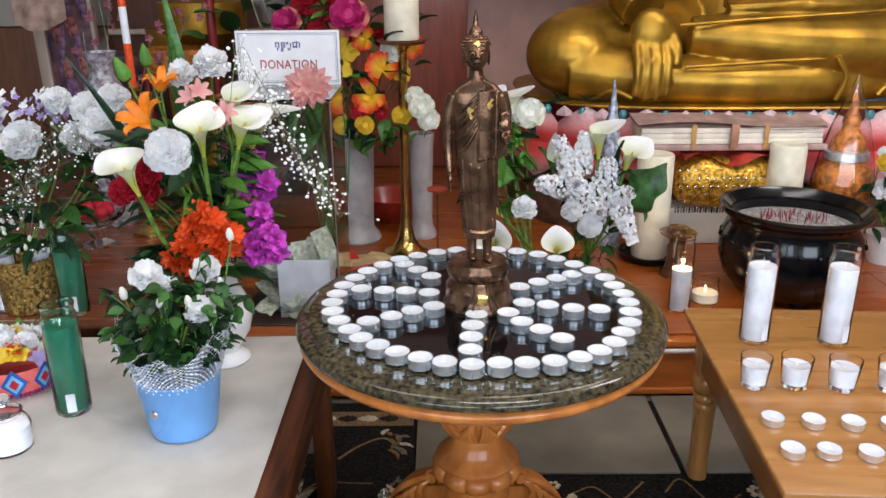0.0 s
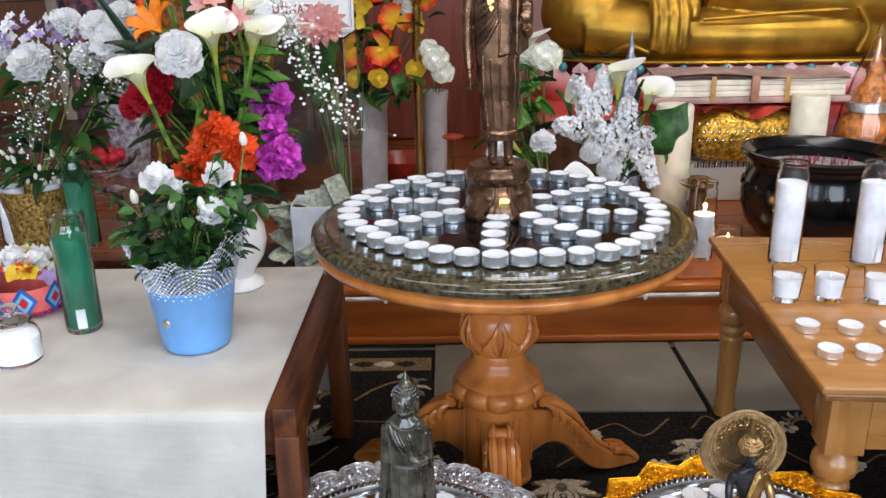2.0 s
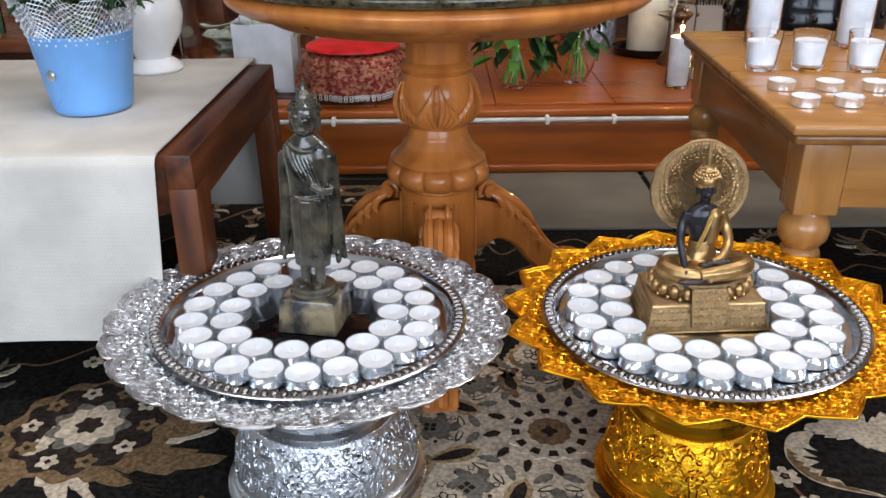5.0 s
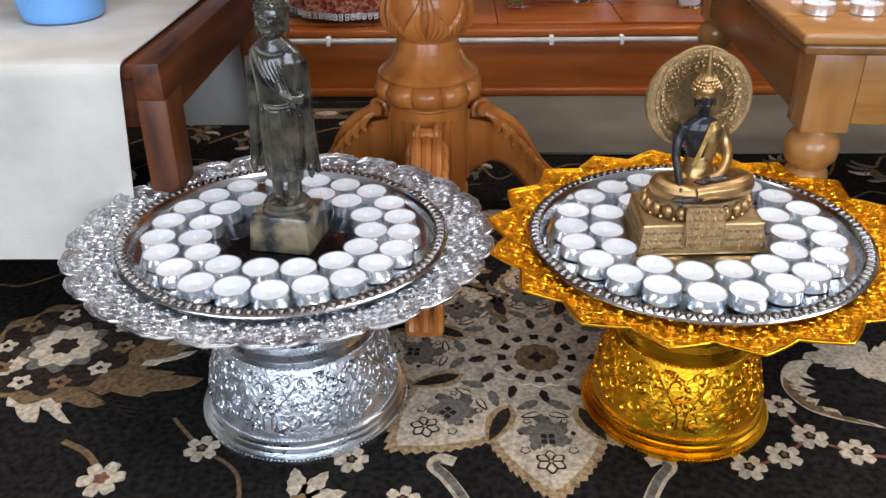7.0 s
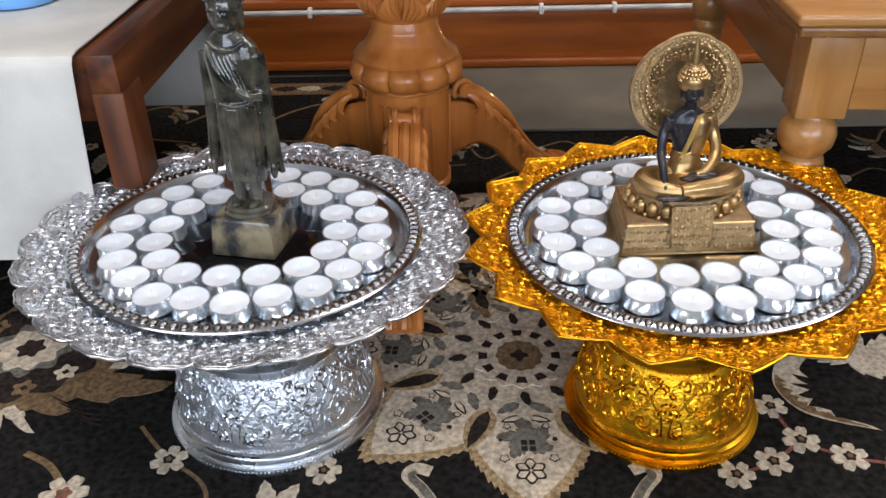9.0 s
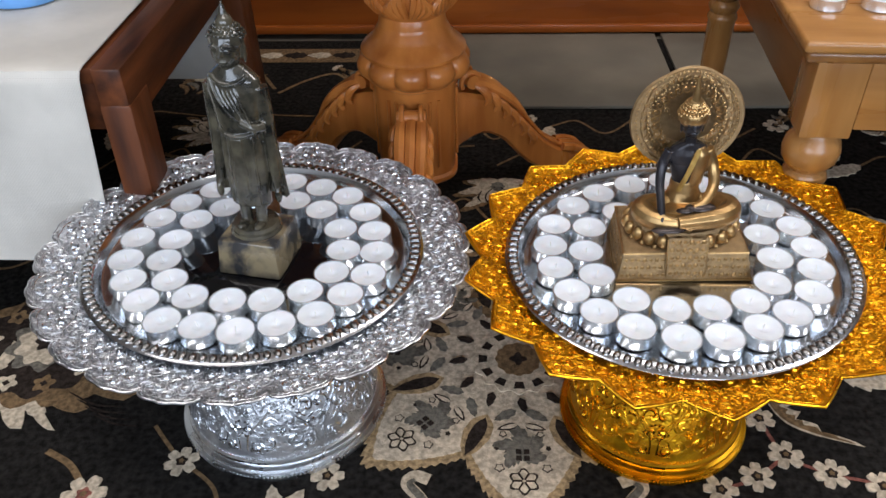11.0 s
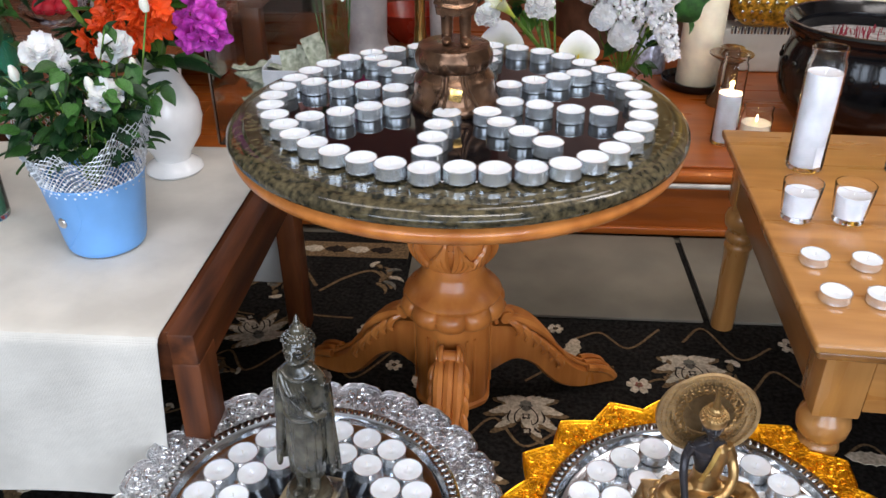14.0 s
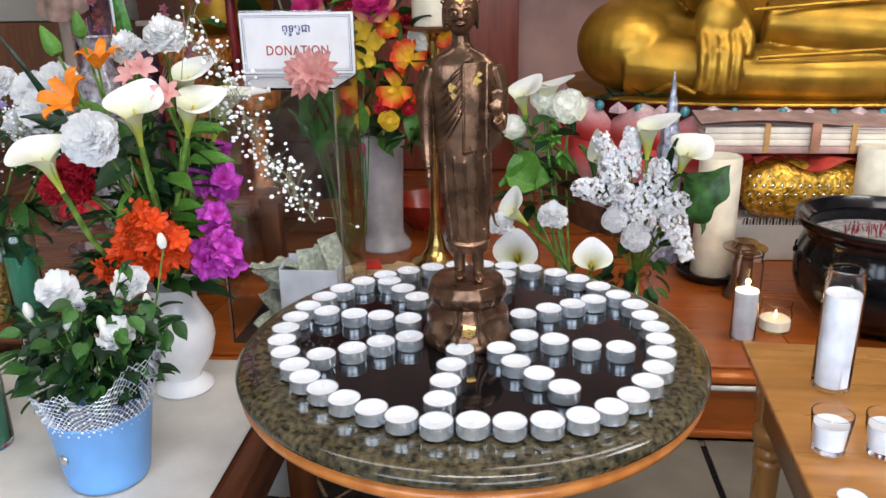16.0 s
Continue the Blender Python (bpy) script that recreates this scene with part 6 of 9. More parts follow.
part("handle", tube([handle_pt(i / 16, 0.0012) for i in range(17)], 0.0011, 6), blue_tin, bk)
part("rivet", ball((0, 0, 0), (0.008, 0.008, 0.003), 14, 6), mat("steel_rivet", (0.6, 0.55, 0.5), 0.3, 0.8), bk).matrix_basis = place((0.0655 * math.cos(-2.0), 0.0655 * math.sin(-2.0), 0.060), (math.cos(-2.0), math.sin(-2.0), 0))
net_mat = mat("silver_net", (0.72, 0.75, 0.80), 0.35, 0.35, var=0.1, bump=0.0)
net = Geo()


def net_pt(u, v):
    a = 2 * math.pi * u
    side = max(0.0, math.cos(a + 0.5))
    h = 0.062 + 0.062 * max(0.0, math.cos(a - 0.2)) ** 2 + 0.035 * max(0.0, math.cos(a - 3.0)) ** 2 + 0.008 * math.sin(7 * a)
    r = 0.069 + 0.017 * v + 0.022 * v * max(0.0, math.cos(a - 0.1)) + 0.010 * v * max(0.0, math.cos(a - 3.0))
    r += 0.003 * math.sin(13 * a) * v
    return Vector((r * math.cos(a), r * math.sin(a), 0.104 + h * v))


for i in range(64):
    for j in range(9):
        c, d = net_pt(i / 64, j / 9), net_pt((i + 1) / 64, (j + 1) / 9)
        e, f = net_pt((i + 1) / 64, j / 9), net_pt(i / 64, (j + 1) / 9)
        net.add(tube([c, d], 0.0007, 3)).add(tube([e, f], 0.0007, 3)).add(ball(c, 0.0024 if (i + j) % 2 else 0.0012, 6, 4))
wrap = part("net_wrap", net, net_mat, bk, "shiny silver net wrap")
tagged(wrap, kind="stuff")
rb = Bouquet("rose_bush", (KX, KY, 0.47), "small white rose bush growing in a blue bucket", "roses")
RR = (KX, KY, 0.48)
for p, s in (((-0.468, 1.19, 0.668), 0.030), ((-0.374, 1.21, 0.670), 0.028), ((-0.371, 1.15, 0.622), 0.028), ((-0.434, 1.19, 0.652), 0.018)):
    rb.put("rose", ME["rose"], p, (rf.uniform(-.3, .3), -0.45, 0.8), rf.random() * 6, s, RR, 0.0014, label="open white rose")
for p, s in (((-0.499, 1.165, 0.640), 0.016), ((-0.337, 1.24, 0.715), 0.016), ((-0.437, 1.145, 0.632), 0.015), ((-0.388, 1.145, 0.634), 0.015), ((-0.352, 1.20, 0.645), 0.014)):
    rb.put("rosebud", ME["wbud"], p, (rf.uniform(-.2, .2), -0.1, 1), 0, s, RR, 0.0014)
for k in range(300):
    a = rf.uniform(0, 2 * math.pi)
    h = rf.uniform(0.550, 0.672)
    r = rf.uniform(0.005, 0.072 + 0.22 * (h - 0.5))
    d = (math.cos(a), math.sin(a) - 0.2, rf.uniform(-0.5, 0.6))
    rb.leaf((leaf_dark, leaf_mat, leaf_dark)[k % 3], (KX + 0.002 + r * math.cos(a), KY + 0.8 * r * math.sin(a), h - 0.3 * r), d, rf.uniform(0.022, 0.042), 0.62, 0.3)
for dx, dz in ((0.085, 0.100), (0.120, 0.070), (0.060, 0.150), (-0.105, 0.085)):
    e0, e1 = Vector((KX + 0.35 * dx, KY, 0.56)), Vector((KX + dx, KY + 0.01, 0.56 + dz))
    part("stem", tube([q - rb.o for q in curve_pts([RR, e0, (e0 + e1) / 2 + Vector((0, 0, 0.012)), e1], 5)], 0.0011, 5), stem_mat, rb.t)
    for j in range(9):
        q = e0 + (e1 - e0) * (0.35 + 0.65 * j / 8)
        rb.leaf((leaf_mat, leaf_dark)[j % 2], q, ((1 if dx > 0 else -1) * rf.uniform(0.2, 1), rf.uniform(-0.8, 0.2), (-0.5, 0.9)[j % 2]), rf.uniform(0.024, 0.038), 0.62, 0.3)
for k in range(14):
    a = rf.uniform(0, 6.28)
    part("stem", tube([q - rb.o for q in curve_pts([RR, (KX + 0.02 * math.cos(a), KY + 0.02 * math.sin(a), 0.56), (KX + 0.06 * math.cos(a), KY + 0.05 * math.sin(a), 0.64)], 5)], 0.0012, 5), stem_mat, rb.t)

shifted(seen_so_far, CLOTH)

# white flowers in the gold basket
seen_so_far = built()
BX, BY = -0.935, 1.675
solo("gold_basket", lathe([(0, 0), (0.058, 0), (0.062, 0.004), (0.066, 0.06), (0.074, 0.125), (0.0765, 0.130), (0.072, 0.128), (0.062, 0.06), (0, 0.010)], 56),
          rewire_bump(mat("gold_beadwork", (0.42, 0.27, 0.08), 0.32, 0.8, var=0.35, scale=140), "cells", 230, 1.0, 0.004), Matrix.Translation((BX, BY, 0.3855)), "round gold beaded basket on the brown table", "basket")
wb = Bouquet("white_flowers", (BX, BY, 0.50), "bouquet of white carnations and baby's breath in a gold basket")
RB = (BX, BY, 0.49)
for p, s in (((-0.854, 1.60, 0.780), 0.045), ((-0.663, 1.55, 0.820), 0.045), ((-0.70, 1.58, 0.85), 0.036), ((-0.74, 1.60, 0.79), 0.035), ((-0.95, 1.64, 0.80), 0.045), ((-0.64, 1.56, 0.87), 0.034), ((-0.78, 1.62, 0.86), 0.03)):
    wb.put("carnation", ME["carnation"], p, (rf.uniform(-.3, .3), -0.7, 0.5), rf.random() * 6, s, RB)
for k in range(60):
    p = (-0.87 + rf.gauss(0, 0.05), 1.64 + rf.gauss(0, 0.02), 0.845 + rf.gauss(0, 0.018))
    wb.put("lavender_floret", ME["lavender"] if k % 2 else ME["lilac"], p, (rf.uniform(-1, 1), -0.8, rf.uniform(0, 1)), 0, rf.uniform(0.008, 0.014))
for k in range(90):
    a = rf.uniform(0, 6.28)
    h = rf.uniform(0.52, 0.80)
    r = rf.uniform(0.02, 0.06) + 0.32 * (h - 0.5) * rf.random()
    wb.leaf((leaf_dark, leaf_mat)[k % 2], (BX + 0.05 + r * math.cos(a) + 0.3 * (h - 0.5), BY - 0.02 + 0.4 * r * math.sin(a), h), (math.cos(a), -0.4 + 0.4 * math.sin(a), rf.uniform(-0.3, 0.7)), rf.uniform(0.05, 0.10), 0.42, 0.35)
wb.breath([(-0.90, 1.62, 0.62), (-0.86, 1.60, 0.70), (-0.80, 1.58, 0.74)], 150, 0.022, RB)
wb.breath([(-0.80, 1.58, 0.78), (-0.72, 1.56, 0.80), (-0.66, 1.54, 0.75)], 150, 0.026, RB)
for k in range(36):
    p = (BX + rf.uniform(-0.08, 0.08), BY - 0.03 + rf.uniform(-0.04, 0.04), rf.uniform(0.52, 0.60))
    wb.put("filler_bud", ME["wbud"], p, (rf.uniform(-.5, .5), -0.4, 1), 0, rf.uniform(0.008, 0.012))

shifted(seen_so_far, REAR)

# bright small flower bowl at the edge of the cloth
seen_so_far = built()
fb = thing("flower_bowl", Matrix.Translation((-0.790, 1.325, 0.3918)) @ Matrix.Diagonal((1.08, 1.08, 1.25, 1)), "small embroidered pink and blue flower bowl", "bowl")
part("bowl", lathe([(0, 0), (0.035, 0), (0.055, 0.012), (0.064, 0.036), (0.066, 0.050), (0.063, 0.049), (0.05, 0.016), (0, 0.010)], 40), mat("coral_felt", (0.75, 0.16, 0.14), 0.9, var=0.1, bump=0.4), fb)
for a in (-70, -25, 20, -115, -160, 65, 110, 155):
    for s, cmat in ((0.026, mat("blue_felt", (0.03, 0.12, 0.42), 0.9)), (0.018, mat("cyan_felt", (0.20, 0.48, 0.72), 0.9)), (0.010, mat("red_felt", (0.50, 0.03, 0.05), 0.9))):
        q = slab([(s, 0), (0, s * 0.8), (-s, 0), (0, -s * 0.8)], 0, 0.0012 + (0.026 - s) * 0.1)
        ob = part("diamond", q, cmat, fb)
        ob.matrix_basis = place((0.0635 * math.cos(radians(a)), 0.0635 * math.sin(radians(a)), 0.032), (math.cos(radians(a)), math.sin(radians(a)), -0.25), radians(90))
for k in range(44):
    a = 2 * math.pi * k / 44
    part("fringe", box(-0.002, 0.002, -0.0015, 0.0015, -0.006, 0.004, 0.0008), magenta_petal if k % 2 else mat("violet_felt", (0.12, 0.05, 0.30), 0.9) if k == 1 else magenta_petal, fb).matrix_basis = place((0.052 * math.cos(a), 0.052 * math.sin(a), 0.010), (0, 0, 1), a)
PX, PY = -0.790, 1.325
fbb = Bouquet("posy", (PX, PY, 0.43), "little posy of yellow, white and lilac blooms", "flowers")
for k in range(34):
    a, r = rf.uniform(0, 6.28), 0.06 * math.sqrt(rf.random())
    nm = ("yellow", "rose", "lavender", "fire", "rose", "lilac")[k % 6]
    fbb.put("small_bloom", ME[nm], (PX + 1.1 * r * math.cos(a), PY + 1.1 * r * math.sin(a), 0.462 + 0.045 * (1 - r / 0.06)), (math.cos(a) * r * 12, math.sin(a) * r * 12 - 0.3, 0.8), rf.random() * 6, 0.022)
for k in range(26):
    a, r = rf.uniform(0, 6.28), 0.05 * math.sqrt(rf.random())
    fbb.leaf(leaf_bright, (PX + r * math.cos(a), PY + r * math.sin(a) + 0.025, 0.475), (math.cos(a), math.sin(a), 0.9), 0.045, 0.35, 0.3)

shifted(seen_so_far, CLOTH)

# ---- things on the platform ----
seen_so_far = built()
PZ = 0.1502
money_mat = mat("banknote_paper", (0.20, 0.23, 0.17), 0.8, var=0.3, scale=90, second=(0.44, 0.46, 0.38), bump=0.05, rand=0.15)
paper_white = mat("white_card", (0.80, 0.80, 0.82), 0.6, var=0.02, bump=0.02)
kraft = mat("manila_paper", (0.62, 0.45, 0.24), 0.8, var=0.08, rand=0.15)

# donation box with its card
db = thing("donation_box", Matrix.Translation((-0.437, 2.20, PZ)), "tall clear acrylic donation box with banknotes inside", "box")
bw, bd, bh = 0.148, 0.14, 0.635
for nm, g in (("front_pane", box(-bw, bw, -bd, -bd + 0.004, 0.004, bh, 0.001, 1)), ("back_pane", box(-bw, bw, bd - 0.004, bd, 0.004, bh, 0.001, 1)),
              ("side_pane", box(-bw, -bw + 0.004, -bd + 0.0045, bd - 0.0045, 0.004, bh, 0.001, 1)), ("side_pane", box(bw - 0.004, bw, -bd + 0.0045, bd - 0.0045, 0.004, bh, 0.001, 1)),
              ("lid", box(-bw - 0.003, bw + 0.003, -bd - 0.003, bd + 0.003, bh + 0.0005, bh + 0.005, 0.001, 1))):
    part(nm, g, acrylic, db).visible_shadow = False
part("floor_plate", box(-bw, bw, -bd, bd, 0.0, 0.0035, 0.001, 1), mat("black_plinth", (0.02, 0.02, 0.02), 0.4), db)
edge_m = mat("acrylic_edge", (0.22, 0.17, 0.14), 0.3)
for sx in (-1, 1):
    part("edge_strip", box(sx * bw - 0.002, sx * bw + 0.002, -bd - 0.0022, -bd - 0.0002, 0.004, bh, 0.0005, 1), edge_m, db)
sg = thing("donation_sign", Matrix.Translation((-0.436, 2.325, PZ + 0.6405)), "white framed donation card standing on the box", "sign")
part("card", box(-0.147, 0.147, -0.002, 0.002, 0.0, 0.152, 0.001, 1), paper_white, sg)
line_m = mat("dark_blue_ink", (0.05, 0.06, 0.16), 0.6, bump=0)
for ins, th in ((0.007, 0.0012), (0.0115, 0.0007)):
    x, z0, z1 = 0.147 - ins, ins, 0.152 - ins
    fr = Geo()
    for a0, a1, c0, c1 in ((-x, x, z0, z0 + th), (-x, x, z1 - th, z1), (-x, -x + th, z0, z1), (x - th, x, z0, z1)):
        fr.add(box(a0, a1, -0.0030, -0.0022, c0, c1, 0))
    part("border", fr, line_m, sg)
part("clear_holder", box(-0.150, 0.150, 0.0026, 0.006, 0.0, 0.158, 0.001, 1), acrylic, sg).visible_shadow = False
tx = bpy.data.curves.new("lettering", "FONT")
tx.body, tx.size, tx.align_x, tx.extrude, tx.offset, tx.space_character = "DONATION", 0.034, "CENTER", 0.0003, 0.0005, 1.12
tx.materials.append(mat("rust_red_ink", (0.42, 0.09, 0.08), 0.6, bump=0))
to = new("lettering", tx)
to.parent = sg
to.matrix_basis = Matrix.Translation((0.0, -0.0028, 0.047)) @ Matrix.Rotation(radians(90), 4, "X") @ Matrix.Diagonal((0.82, 1.0, 1, 1))
blue_ink = mat("blue_ink", (0.06, 0.07, 0.24), 0.6, bump=0)
for body, x, z, size in (("\u1796\u17bb\u1791\u1794\u17bc\u1787\u17b6", 0.0, 0.104, 0.027), ("\u1792", -0.0155, 0.094, 0.014)):
    kx = bpy.data.curves.new("script_line", "FONT")
    kx.body, kx.size, kx.align_x, kx.extrude, kx.offset = body, size, "CENTER", 0.0003, 0.0004
    kx.materials.append(blue_ink)
    ko = new("script_line", kx)
    ko.parent = sg
    ko.matrix_basis = Matrix.Translation((x, -0.0028, z)) @ Matrix.Rotation(radians(90), 4, "X")
box_card = mat("grey_white_card", (0.46, 0.48, 0.52), 0.6, var=0.06)
bx = thing("paper_box", Matrix.Translation((-0.395, 2.165, PZ + 0.004)), "open white paper box holding banknotes", "box")
for nm, g in (("side", box(-0.075, 0.075, -0.050, -0.047, 0, 0.175, 0.001, 1)), ("side", box(-0.075, 0.075, 0.047, 0.050, 0, 0.185, 0.001, 1)), ("side", box(-0.075, -0.072, -0.0465, 0.0465, 0, 0.18, 0.001, 1)), ("side", box(0.072, 0.075, -0.0465, 0.0465, 0, 0.18, 0.001, 1))):
    part(nm, g, box_card, bx)
note_me = mesh_of("banknote", sheet2(grid(lambda u, v: (0.120 * (u - 0.5), 0.052 * (v - 0.5), 0.012 * math.sin(4.4 * u + 1) + 0.004 * math.sin(7 * v)), 8, 4), 0.0004), money_mat, 0)
rn = random.Random(5)


def note(p, ax, sp, pale=False):
    ob = new("banknote", note_me)
    ob.matrix_basis = place(p, ax, sp)
    return tagged(ob, "crumpled grey-green banknote in the donation box", "banknote", "banknotes in the box")


for k in range(30):
    x = rn.uniform(-0.51, -0.40)
    note((x, rn.uniform(2.13, 2.28), PZ + 0.016 + 0.0055 * k * (1.0 if x < -0.45 else 0.6)), (rn.uniform(-.35, .35), rn.uniform(-.5, .2), 1), rn.uniform(0, 3.1))
for x, z, a in ((-0.335, 0.345, 0.35), (-0.375, 0.315, -0.2), (-0.405, 0.305, 0.1)):
    note((x, 2.17, z), (0.2, -1, 0.25), 1.57 + a)
pkb = Bouquet("pink_flower", (-0.345, 2.10, PZ + 0.642), "single pink paper carnation lying on the donation box", "flower")
pkb.put("pink_bloom", ME["pinkcarn"], (-0.345, 2.085, PZ + 0.668), (0.1, -0.9, 0.45), 0.4, 1.25)
pkb.leaf(leaf_mat, (-0.345, 2.10, PZ + 0.650), (0.6, 0.5, 0.1), 0.05, 0.3, 0.2)

# grass-like stems in a glass beside the box
gr = Bouquet("green_stems", (-0.35, 2.44, PZ), "bunch of long green flower stems behind the box", "plant")
for k in range(26):
    a = rn.uniform(0, 6.28)
    t0 = (-0.355 + 0.025 * math.cos(a), 2.44 + 0.02 * math.sin(a), PZ + 0.03)
    t1 = (-0.41 + 0.10 * rn.random() + 0.05 * math.cos(a), 2.45 + 0.05 * math.sin(a), PZ + rn.uniform(0.40, 0.62))
    part("blade", tube([q - gr.o for q in curve_pts([t0, ((t0[0] + t1[0]) / 2 + 0.01, 2.46, (t0[2] + t1[2]) / 2), t1], 4)], [0.0022] * 8 + [0.0008], 4), leaf_mat, gr.t)
for k in range(14):
    gr.leaf(leaf_mat, (-0.42 + rn.uniform(-.05, .05), 2.42, PZ + rn.uniform(0.33, 0.55)), (rn.uniform(-.6, .6), -0.3, 1), 0.15, 0.22, 0.15)
part("holder_glass", lathe([(0, 0), (0.036, 0), (0.040, 0.01), (0.042, 0.16), (0.040, 0.16), (0.037, 0.012), (0, 0.008)], 32), clear_glass, gr.t).matrix_basis = Matrix.Translation((-0.005, 0, 0))

# tall brass candle stand
cs = thing("candlestick", Matrix.Translation((-0.128, 2.68, PZ)), "tall slender brass candlestick with a drip plate", "candlestick")
part("stem", lathe([(0, 0), (0.075, 0), (0.078, 0.006), (0.070, 0.012), (0.050, 0.022), (0.032, 0.050), (0.021, 0.10), (0.0165, 0.16), (0.0155, 0.25), (0.0150, 0.69), (0.019, 0.705), (0.030, 0.715), (0, 0.715)], 40), brass, cs)
part("drip_plate", lathe([(0, 0.715), (0.030, 0.715), (0.070, 0.722), (0.086, 0.732), (0.084, 0.734), (0.060, 0.728), (0, 0.728)], 40), mat("bronze_plate", (0.28, 0.15, 0.08), 0.35, 0.8, var=0.2), cs)
solo("pillar_candle", lathe([(0, 0), (0.055, 0), (0.057, 0.003), (0.057, 0.24), (0.054, 0.245), (0, 0.242)], 40), wax_cream, Matrix.Translation((-0.128, 2.68, PZ + 0.7345)), "thick ivory pillar candle on the brass stand", "candle", "pillar candles")


def pale_vase(m, r, h, label):
    return solo("stone_vase", lathe([(0, 0), (1.25 * r, 0), (1.3 * r, 0.02 * h), (1.2 * r, 0.06 * h), (0.95 * r, 0.12 * h), (0.9 * r, 0.18 * h), (r, 0.7 * h), (1.02 * r, 0.88 * h), (1.1 * r, 0.93 * h), (1.12 * r, h), (0.98 * r, h), (0.9 * r, 0.9 * h), (0, 0.85 * h)], 48),
                mat("pale_marble", (0.42, 0.40, 0.40), 0.3, var=0.08, scale=14, coat=0.2), m, label, "vase", "pale vases")


pale_vase(Matrix.Translation((-0.315, 2.83, PZ)), 0.068, 0.385, "pale grey marble vase holding bright artificial flowers")
pale_vase(Matrix.Translation((-0.075, 2.86, PZ)), 0.042, 0.39, "slim pale grey marble vase with roses")
solo("red_bowl", lathe([(0, 0), (0.05, 0), (0.10, 0.05), (0.13, 0.11), (0.125, 0.11), (0.09, 0.05), (0, 0.02)], 36), mat("red_lacquer", (0.35, 0.03, 0.015), 0.25, coat=0.5), Matrix.Translation((-0.20, 3.05, PZ)), "red lacquered bowl standing behind the vases", "bowl")
af = Bouquet("artificial_flowers", (-0.315, 2.83, 0.50), "bright artificial orchids, roses and peonies in marble vases")
AR = (-0.315, 2.83, 0.50)
for nm, p, s in (("flame", (-0.232, 2.64, 0.708), 1.25), ("flame", (-0.193, 2.66, 0.795), 1.15), ("flame", (-0.105, 2.72, 0.865), 1.0), ("flame", (-0.250, 2.70, 0.885), 0.9), ("flame", (-0.215, 2.68, 0.665), 0.8), ("yellow", (-0.135, 2.70, 0.775), 0.044), ("yellow", (-0.130, 2.70, 0.79), 0.036),
                 ("yellow", (-0.335, 2.66, 0.795), 0.052), ("yellow", (-0.340, 2.68, 0.870), 0.048), ("yellow", (-0.30, 2.70, 0.84), 0.040), ("redrose", (-0.273, 2.64, 0.652), 0.030), ("yellowrose", (-0.254, 2.62, 0.614), 0.034), ("peony", (-0.298, 2.68, 0.955), 1.15), ("peony", (-0.52, 2.80, 0.93), 0.9),
                 ("redrose", (-0.200, 2.66, 0.645), 0.024), ("yellowrose", (-0.345, 2.66, 0.63), 0.030), ("redrose", (-0.42, 2.8, 0.90), 0.04), ("yellowrose", (-0.135, 2.68, 0.635), 0.036), ("whiterose", (-0.160, 2.70, 0.845), 0.045)):
    af.put("silk_bloom", ME[nm], p, (rn.uniform(-.3, .3), -0.9, 0.35), rn.random() * 6, s, AR, 0.002)
af.put("pink_bud", ME["pbud"], (-0.335, 2.58, 0.560), (0.1, -0.1, -1), 0, 0.032, label="magenta silk bud")
af.leaf(leaf_bright, (-0.325, 2.60, 0.585), (-0.15, -0.1, 1), 0.11, 0.42, 0.2, spin=1.4)
for k in range(80):
    p = (-0.26 + rn.gauss(0, 0.10), 2.70 + rn.uniform(-0.06, 0.08), rn.uniform(0.52, 1.0))
    af.leaf((leaf_dark, leaf_mat, leaf_bright)[k % 3], p, (rn.uniform(-1, 1), -0.5, rn.uniform(-0.4, 0.8)), rn.uniform(0.05, 0.11), 0.42, 0.35)
for p, s in (((-0.068, 2.66, 0.668), 0.048), ((-0.045, 2.66, 0.625), 0.042), ((-0.09, 2.68, 0.70), 0.036)):
    af.put("white_rose", ME["cream_rose"], p, (0.1, -0.9, 0.3), rn.random() * 6, s / 0.03, (-0.075, 2.86, 0.5), 0.002)

# cards and small things before the candlestick
for x, y, a in ((-0.30, 2.60, 0.5), (-0.22, 2.63, -0.4), (-0.17, 2.60, 0.9), (-0.26, 2.56, 0.1), (-0.33, 2.55, 0.4)):
    solo("offering_card", box(-0.05, 0.05, -0.032, 0.032, 0, 0.004, 0.001, 1), kraft, Matrix.Translation((x, y, PZ + rn.uniform(0.0, 0.001))) @ Matrix.Rotation(a, 4, "Z") @ Matrix.Rotation(0.05 * a, 4, "Y"), "small manila offering card on the platform", "card", "offering cards")
solo("red_packet", box(-0.06, 0.06, -0.04, 0.04, 0, 0.012, 0.002), mat("red_paper", (0.55, 0.03, 0.02), 0.6), Matrix.Translation((-0.36, 2.62, PZ + 0.0)) @ Matrix.Rotation(0.3, 4, "Z"), "red paper packet lying among the cards", "packet")
sk = thing("bell_striker", Matrix.Translation((-0.015, 2.30, PZ)), "thin brass striker with a round knob on a stand", "striker")
part("rod", tube([(0, 0, 0.10), (0, 0, 0.33)], 0.003, 8), brass, sk)
part("knob", ball((0, 0, 0.115), (0.016, 0.016, 0.018), 16, 10), mat("dark_brass", (0.20, 0.11, 0.05), 0.35, 0.8), sk)
part("foot", lathe([(0, 0), (0.04, 0), (0.042, 0.006), (0.012, 0.02), (0.006, 0.1), (0, 0.1)], 24), brass, sk)
part("cap", lathe([(0, 0.33), (0.03, 0.33), (0.032, 0.336), (0, 0.345)], 20), mat("red_cap", (0.30, 0.04, 0.02), 0.4), sk)

